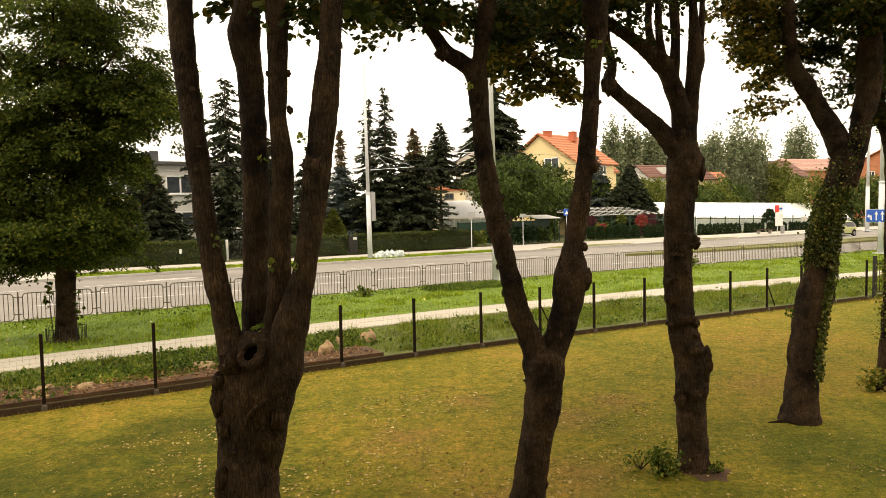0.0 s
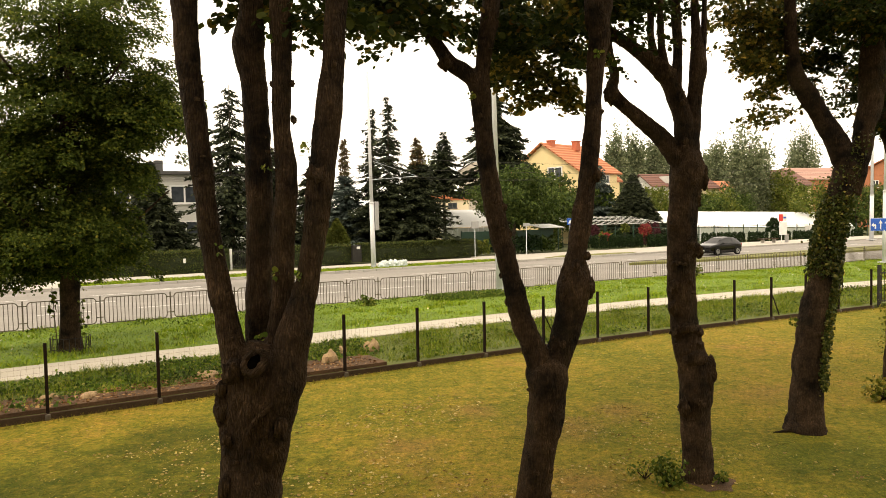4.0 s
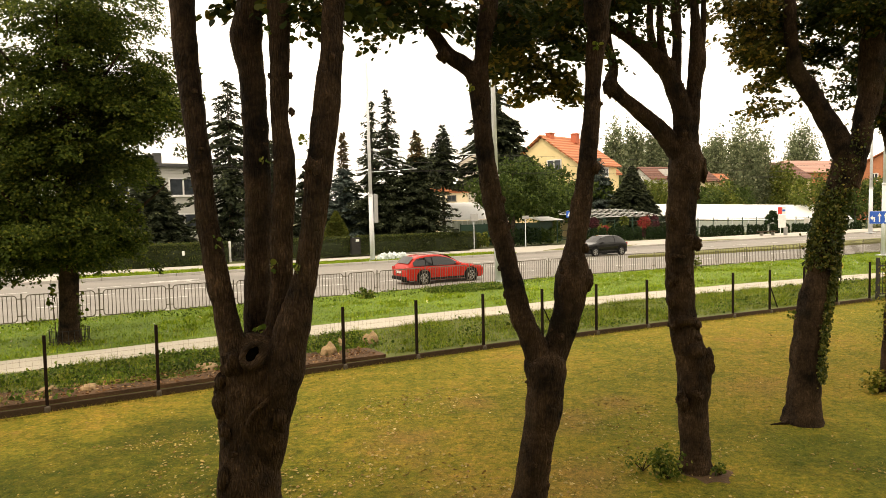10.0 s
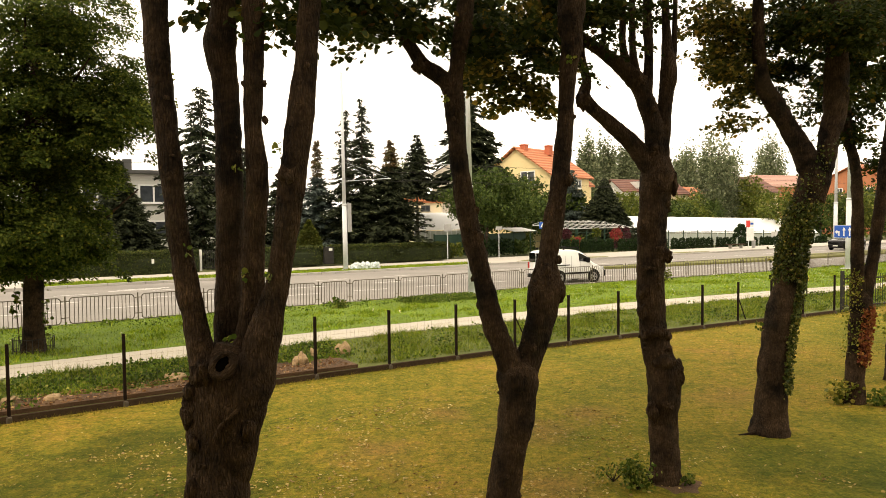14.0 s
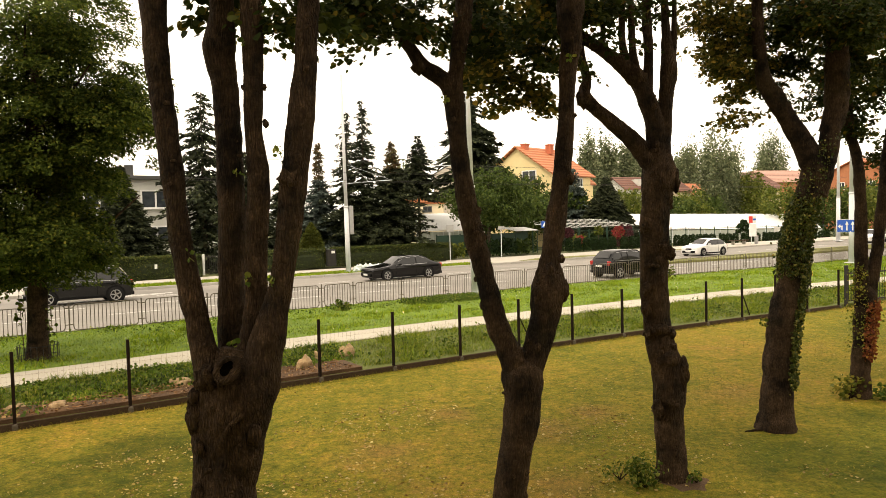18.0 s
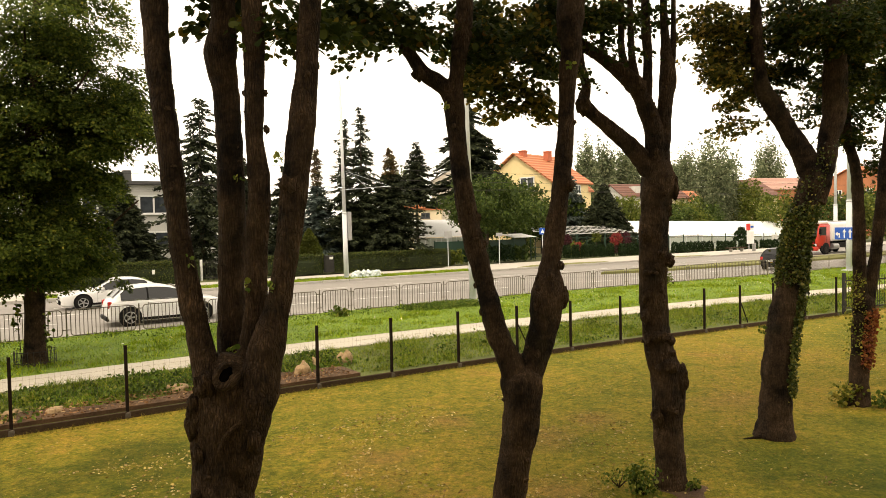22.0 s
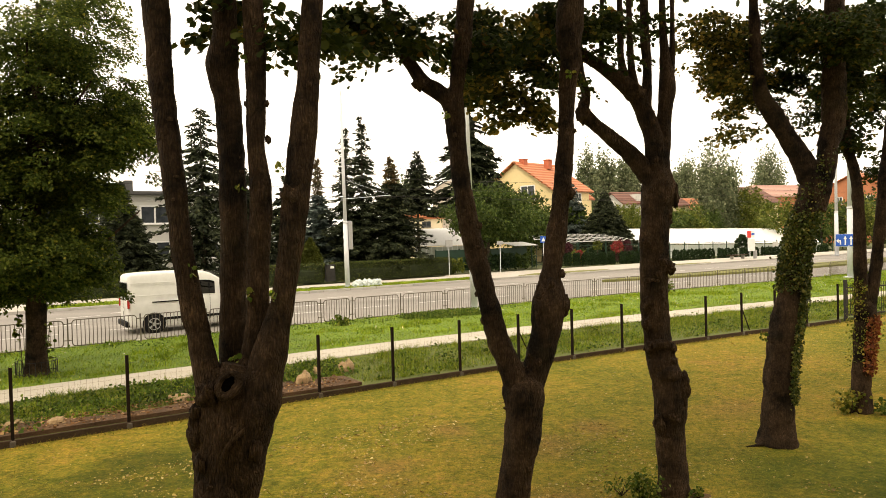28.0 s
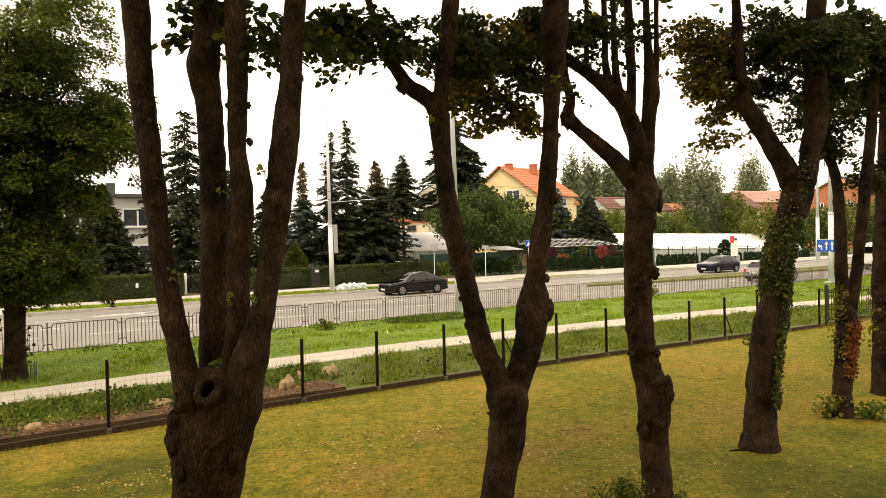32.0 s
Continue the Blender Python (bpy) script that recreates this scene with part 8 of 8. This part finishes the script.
for s in (-1, 1):
    part("roof_bar", rod((-1.75, s * 0.6, 1.93), (0.35, s * 0.6, 1.95), 0.022, 6), TRIM, small_van, "black roof bar")
    for x in (-1.6, -0.65, 0.3):
        part("bar_foot", box(0.1, 0.05, 0.1, (x, s * 0.6, 1.88), 0.01), TRIM, small_van)
    part("rear_pane", box(0.02, 0.62, 0.5, (-2.07, s * 0.36, 1.42), 0.01), CAR_GLASS, small_van)
white_van = van("white high-roofed panel van with a dark side window", 5.25, 2.0, 2.4, PAINT["vanwhite"], 1.28, 0.95, 1.05, [(0.95, 1.6), (-0.45, 0.75)], 0.84, 0.36, "van", 0.66)
for s in (-1, 1):
    part("rear_window", box(0.03, 0.74, 0.6, (-2.625, s * 0.41, 1.74), 0.02), CAR_GLASS, white_van)
    part("panel_crease", box(1.9, 0.02, 0.03, (-1.55, s * 0.94, 2.0), 0.008), PAINT["vanwhite"], white_van)
    part("panel_crease", box(1.9, 0.02, 0.03, (-1.55, s * 1.0, 1.5), 0.008), PAINT["vanwhite"], white_van)


def tanker():
    ob = thing("tanker_truck", Matrix(), "red tanker lorry with a long white tank", "lorry")
    cab = bmesh.new()
    prof = [(2.5, 0.55), (4.72, 0.55), (4.78, 1.2), (4.74, 1.75), (4.48, 2.85), (4.2, 3.0), (2.6, 3.05), (2.5, 2.9)]
    a = [cab.verts.new((x, -1.22, z)) for x, z in prof]
    b = [cab.verts.new((x, 1.22, z)) for x, z in prof]
    cab.faces.new(a)
    cab.faces.new(b[::-1])
    for i in range(8):
        j = (i + 1) % 8
        cab.faces.new((a[i], b[i], b[j], a[j]))
    bmesh.ops.bevel(cab, geom=list(cab.edges), offset=0.15, segments=4, affect="EDGES")
    part("cab", cab, PAINT["truckred"], ob, "red driver's cab", True)
    deflector = part("wind_deflector", box(1.5, 2.1, 0.35, (3.3, 0, 3.15), 0.12), PAINT["vanwhite"], ob, "white roof deflector", True)
    part("windscreen", box(0.04, 2.2, 1.12, (4.625, 0, 2.3), 0.015, None, pose(0, 0, 0, 0, -13.5, 0)), CAR_GLASS, ob)
    part("sun_visor", box(0.3, 2.1, 0.1, (4.55, 0, 2.93), 0.03), TRIM, ob, "dark sun visor")
    part("grille_panel", box(0.05, 1.95, 0.85, (4.77, 0, 1.4), 0.02), TRIM, ob, "black grille opening")
    for s in (-1, 1):
        part("side_window", box(1.1, 0.03, 0.82, (3.85, s * 1.225, 2.3), 0.02), CAR_GLASS, ob)
        part("door_gap", box(0.02, 0.012, 1.9, (3.28, s * 1.225, 1.9)), TRIM, ob)
        part("headlight", box(0.08, 0.4, 0.22, (4.78, s * 0.92, 0.95), 0.03), LAMP_CLEAR, ob, "clear headlight")
        part("mirror", box(0.14, 0.22, 0.6, (4.62, s * 1.42, 2.3), 0.04), TRIM, ob)
        part("step", box(0.7, 0.1, 0.5, (3.9, s * 1.18, 0.62), 0.04), TRIM, ob)
        part("red_band", box(4.4, 0.03, 0.34, (-1.75, s * 1.235, 1.6), 0.01), PAINT["truckred"], ob, "red band")
        part("side_guard", box(1.1, 0.05, 0.5, (0.3, s * 1.15, 0.85), 0.02), TRIM, ob)
        for x, z, ln, hh in ((-2.55, 2.72, 1.0, 0.12), (-1.35, 2.72, 1.1, 0.12), (-2.3, 2.3, 0.55, 0.18), (-1.6, 2.3, 0.6, 0.18), (-0.95, 2.3, 0.5, 0.18)):
            part("lettering_bar", box(ln, 0.012, hh, (x + 0.1, s * 1.228, z), 0.002), SIGN_BACK, ob, "grey bar of lettering")
        part("hazard_plate", box(0.3, 0.012, 0.3, (-3.5, s * 1.228, 2.4), 0.004, None, pose(0, 0, 0, 0, 45, 0)), RED_SIGN, ob, "small red diamond plate")
    for k in range(4):
        part("grille_slat", box(0.06, 1.85, 0.11, (4.8, 0, 1.09 + k * 0.2), 0.02), PAINT["truckred"], ob)
    part("bumper", box(0.3, 2.44, 0.4, (4.72, 0, 0.6), 0.06), PAINT["truckred"], ob, "", True)
    part("number_plate", box(0.02, 0.5, 0.11, (4.885, 0, 0.55), 0.004), PLATE, ob, "blank white plate")
    part("chassis", box(8.2, 1.0, 0.3, (0.4, 0, 0.95), 0.03), TRIM, ob)
    tank = bmesh.new()
    n, rows = 24, []
    for x, k in ((-4.04, 0.0), (-4.04, 0.96), (-4.02, 0.985), (-3.98, 1.0), (-3.9, 1.0), (2.1, 1.0), (2.17, 1.0), (2.21, 0.985), (2.23, 0.96), (2.23, 0.0)):
        rows.append([tank.verts.new((x, 1.22 * max(k, 0.02) * math.copysign(abs(math.cos(t)) ** 0.26, math.cos(t)), 2.22 + 0.98 * max(k, 0.02) * math.copysign(abs(math.sin(t)) ** 0.26, math.sin(t)))) for t in [2 * math.pi * i / n for i in range(n)]])
    for p, q in zip(rows, rows[1:]):
        for i in range(n):
            j = (i + 1) % n
            tank.faces.new((p[i], p[j], q[j], q[i]))
    part("tank", tank, PAINT["white"], ob, "white oval tank", True)
    part("catwalk", box(6.0, 0.7, 0.1, (-1.2, 0, 3.24), 0.02), SIGN_BACK, ob)
    part("pump_box", box(0.7, 2.3, 0.9, (-3.85, 0, 0.95), 0.05), TRIM, ob)
    part("fuel_tank", rod((1.0, 0.95, 0.75), (2.0, 0.95, 0.75), 0.32, 14), ALLOY, ob, "round metal fuel tank")
    for x in (3.35, -1.15, -2.38):
        for s in (-1, 1):
            wheel(ob, x, s * (1.1 if x > 3 else 1.06), 0.51, 0.34, DARK_METAL)
            if x > 3:
                part("wheel_arch", rod((x, s * 1.18, 0.55), (x, s * 1.226, 0.55), 0.62, 24), TRIM, ob)
        part("mudguard", box(1.25, 2.4, 0.06, (x, 0, 1.12), 0.02), TRIM, ob)
    return ob


tank_truck = tanker()
LONG = 1.08
for c in tank_truck.children:
    if c.data:
        c.data.transform(Matrix.Diagonal((LONG, 1, 1, 1)))
    else:
        c.matrix_basis.translation.x *= LONG

# ---- what moves ----
# thing, lane, distance of the lane across the road, places along the road by the second
TRAFFIC = [
    (lime_car, "far", 39.3, [(0, 71.6), (0.5, 60.5), (1, 49.9), (1.5, 39.8), (2, 30.2), (2.5, 20.9), (3, 12.0)]),
    (black_hatch, "far", 38.3, [(4, 50.7), (4.5, 40.0), (5, 29.3), (5.5, 18.6), (6, 7.9), (6.5, -2.8)]),
    (dark_hatch, "far", 38.3, [(8, 86.0), (8.5, 73.3), (9, 60.8), (9.5, 48.8), (10, 37.3), (10.5, 26.6), (11, 16.5), (11.5, 6.9), (12, -2.3)]),
    (dark_suv, "far", 38.3, [(13.5, 87.5), (14, 77.1), (14.5, 66.9), (15, 56.9), (15.5, 47.4), (16, 38.2), (16.5, 29.4), (17, 21.0), (17.5, 12.6), (18, 4.3), (18.5, -3.8)]),
    (black_sedan, "far", 38.3, [(16, 58.5), (16.5, 49.3), (17, 40.2), (17.5, 31.2), (18, 22.4), (18.5, 13.8), (19, 5.4), (19.5, -3.0)]),
    (white_hatch, "far", 38.3, [(16.5, 83.4), (17, 72.8), (17.5, 62.5), (18, 52.6), (18.5, 43.1), (19, 34.0), (19.5, 25.3), (20, 16.7), (20.5, 7.9), (21, -0.8)]),
    (white_coupe, "far", 38.3, [(18, 81.7), (18.5, 70.0), (19, 58.9), (19.5, 48.3), (20, 38.7), (20.5, 30.0), (21, 21.8), (21.5, 14.0), (22, 6.0), (22.5, -1.8)]),
    (tank_truck, "far", 38.3, [(21.5, 85.8), (22, 74.1), (22.5, 62.9), (23, 52.4), (23.5, 42.8), (24, 33.9), (24.5, 25.5), (25, 17.4), (25.5, 9.3), (26, 1.4)]),
    (dark_saloon, "far", 39.8, [(28.5, 101.6), (29, 88.6), (29.5, 76.1), (30, 64.4), (30.5, 53.6), (31, 43.7), (31.5, 34.3), (32, 25.4)]),
    (navy_hatch, "far", 38.3, [(30.5, 88.6), (31, 78.3), (31.5, 67.8), (32, 57.2)]),
    (red_estate, "near", 30.2, [(8.5, -3.5), (9, 3.9), (9.5, 11.2), (10, 18.4), (10.5, 25.5), (11, 32.6), (11.5, 40.0), (12, 48.1), (12.5, 56.6), (13, 65.2)]),
    (small_van, "near", 30.2, [(12, -5.3), (12.5, 2.9), (13, 11.2), (13.5, 19.6), (14, 28.1), (14.5, 36.8), (15, 45.6)]),
    (black_suv, "near", 30.2, [(16, 0.8), (16.5, 8.3), (17, 16.0), (17.5, 23.9), (18, 32.1), (18.5, 40.9), (19, 50.2), (19.5, 59.8), (20, 69.6)]),
    (black_mpv, "near", 30.2, [(18.5, -9.7), (19, -1.5), (19.5, 6.7), (20, 15.0), (20.5, 23.2), (21, 31.6), (21.5, 40.2), (22, 49.0), (22.5, 57.9)]),
    (white_suv, "near", 30.2, [(21, -9.0), (21.5, -1.3), (22, 6.5), (22.5, 14.3), (23, 22.3), (23.5, 30.5), (24, 38.9), (24.5, 47.4), (25, 56.1), (25.5, 64.9)]),
    (blue_van, "near", 29.5, [(23, -3.7), (23.5, 4.7), (24, 13.3), (24.5, 21.8), (25, 30.5), (25.5, 39.3), (26, 48.2)]),
    (white_van, "near", 30.7, [(27, -5.9), (27.5, 0.9), (28, 7.7), (28.5, 14.5), (29, 21.4), (29.5, 28.2), (30, 35.3), (30.5, 43.0), (31, 51.2), (31.5, 59.9), (32, 69.0)]),
    (silver_estate, "near", 30.2, [(29, -5.7), (29.5, 3.2), (30, 12.1), (30.5, 21.1), (31, 30.2), (31.5, 39.6), (32, 49.4)]),
]


def stretched(knots):
    """The drive from 0 to 32 s: as given, and at an even pace before and after."""
    rows = list(knots)
    (t0, u0), (t1, u1) = rows[0], rows[1]
    (t2, u2), (t3, u3) = rows[-2], rows[-1]
    first, last = (u1 - u0) / (t1 - t0), (u3 - u2) / (t3 - t2)
    before = [(t, u0 - first * (t0 - t)) for t in (0.0, t0 / 2, t0 - 1.0, t0 - 0.5) if t0 > 2 or (t == 0.0 and t0 > 0)]
    after = [(t, u3 + last * (t - t3)) for t in (t3 + 0.5, t3 + 1.0, (32 + t3) / 2, 32.0) if 32 - t3 > 2.5 or (t == 32.0 and t3 < 32)]
    return before + rows + after


def lane_pose(lane, v, u):
    if lane == "far":
        return road_pose(u, v, -0.06, 180)
    return road_pose(u, v + bend(u), -0.06, math.degrees(math.atan(bend(u + 0.5) - bend(u - 0.5))))


def motions():
    for ob, lane, v, knots in TRAFFIC:
        walk(ob, [(t, lane_pose(lane, v, u)) for t, u in stretched(knots)])
        a, b = max(knots[0][0], 0.1), min(knots[-1][0], 31.8)
        for w in [c for c in ob.children if c.name.startswith("wheel") and not c.data]:
            base = w.matrix_basis.copy()
            rows, turn = [(0.0, base)], 0.0
            for t in np.arange(a, b, 0.1):
                turn += 80
                rows.append((float(t), base @ Matrix.Rotation(radians(turn), 4, "Y")))
            rows.append((32.0, base @ Matrix.Rotation(radians(turn), 4, "Y")))
            walk(w, rows)


motions()
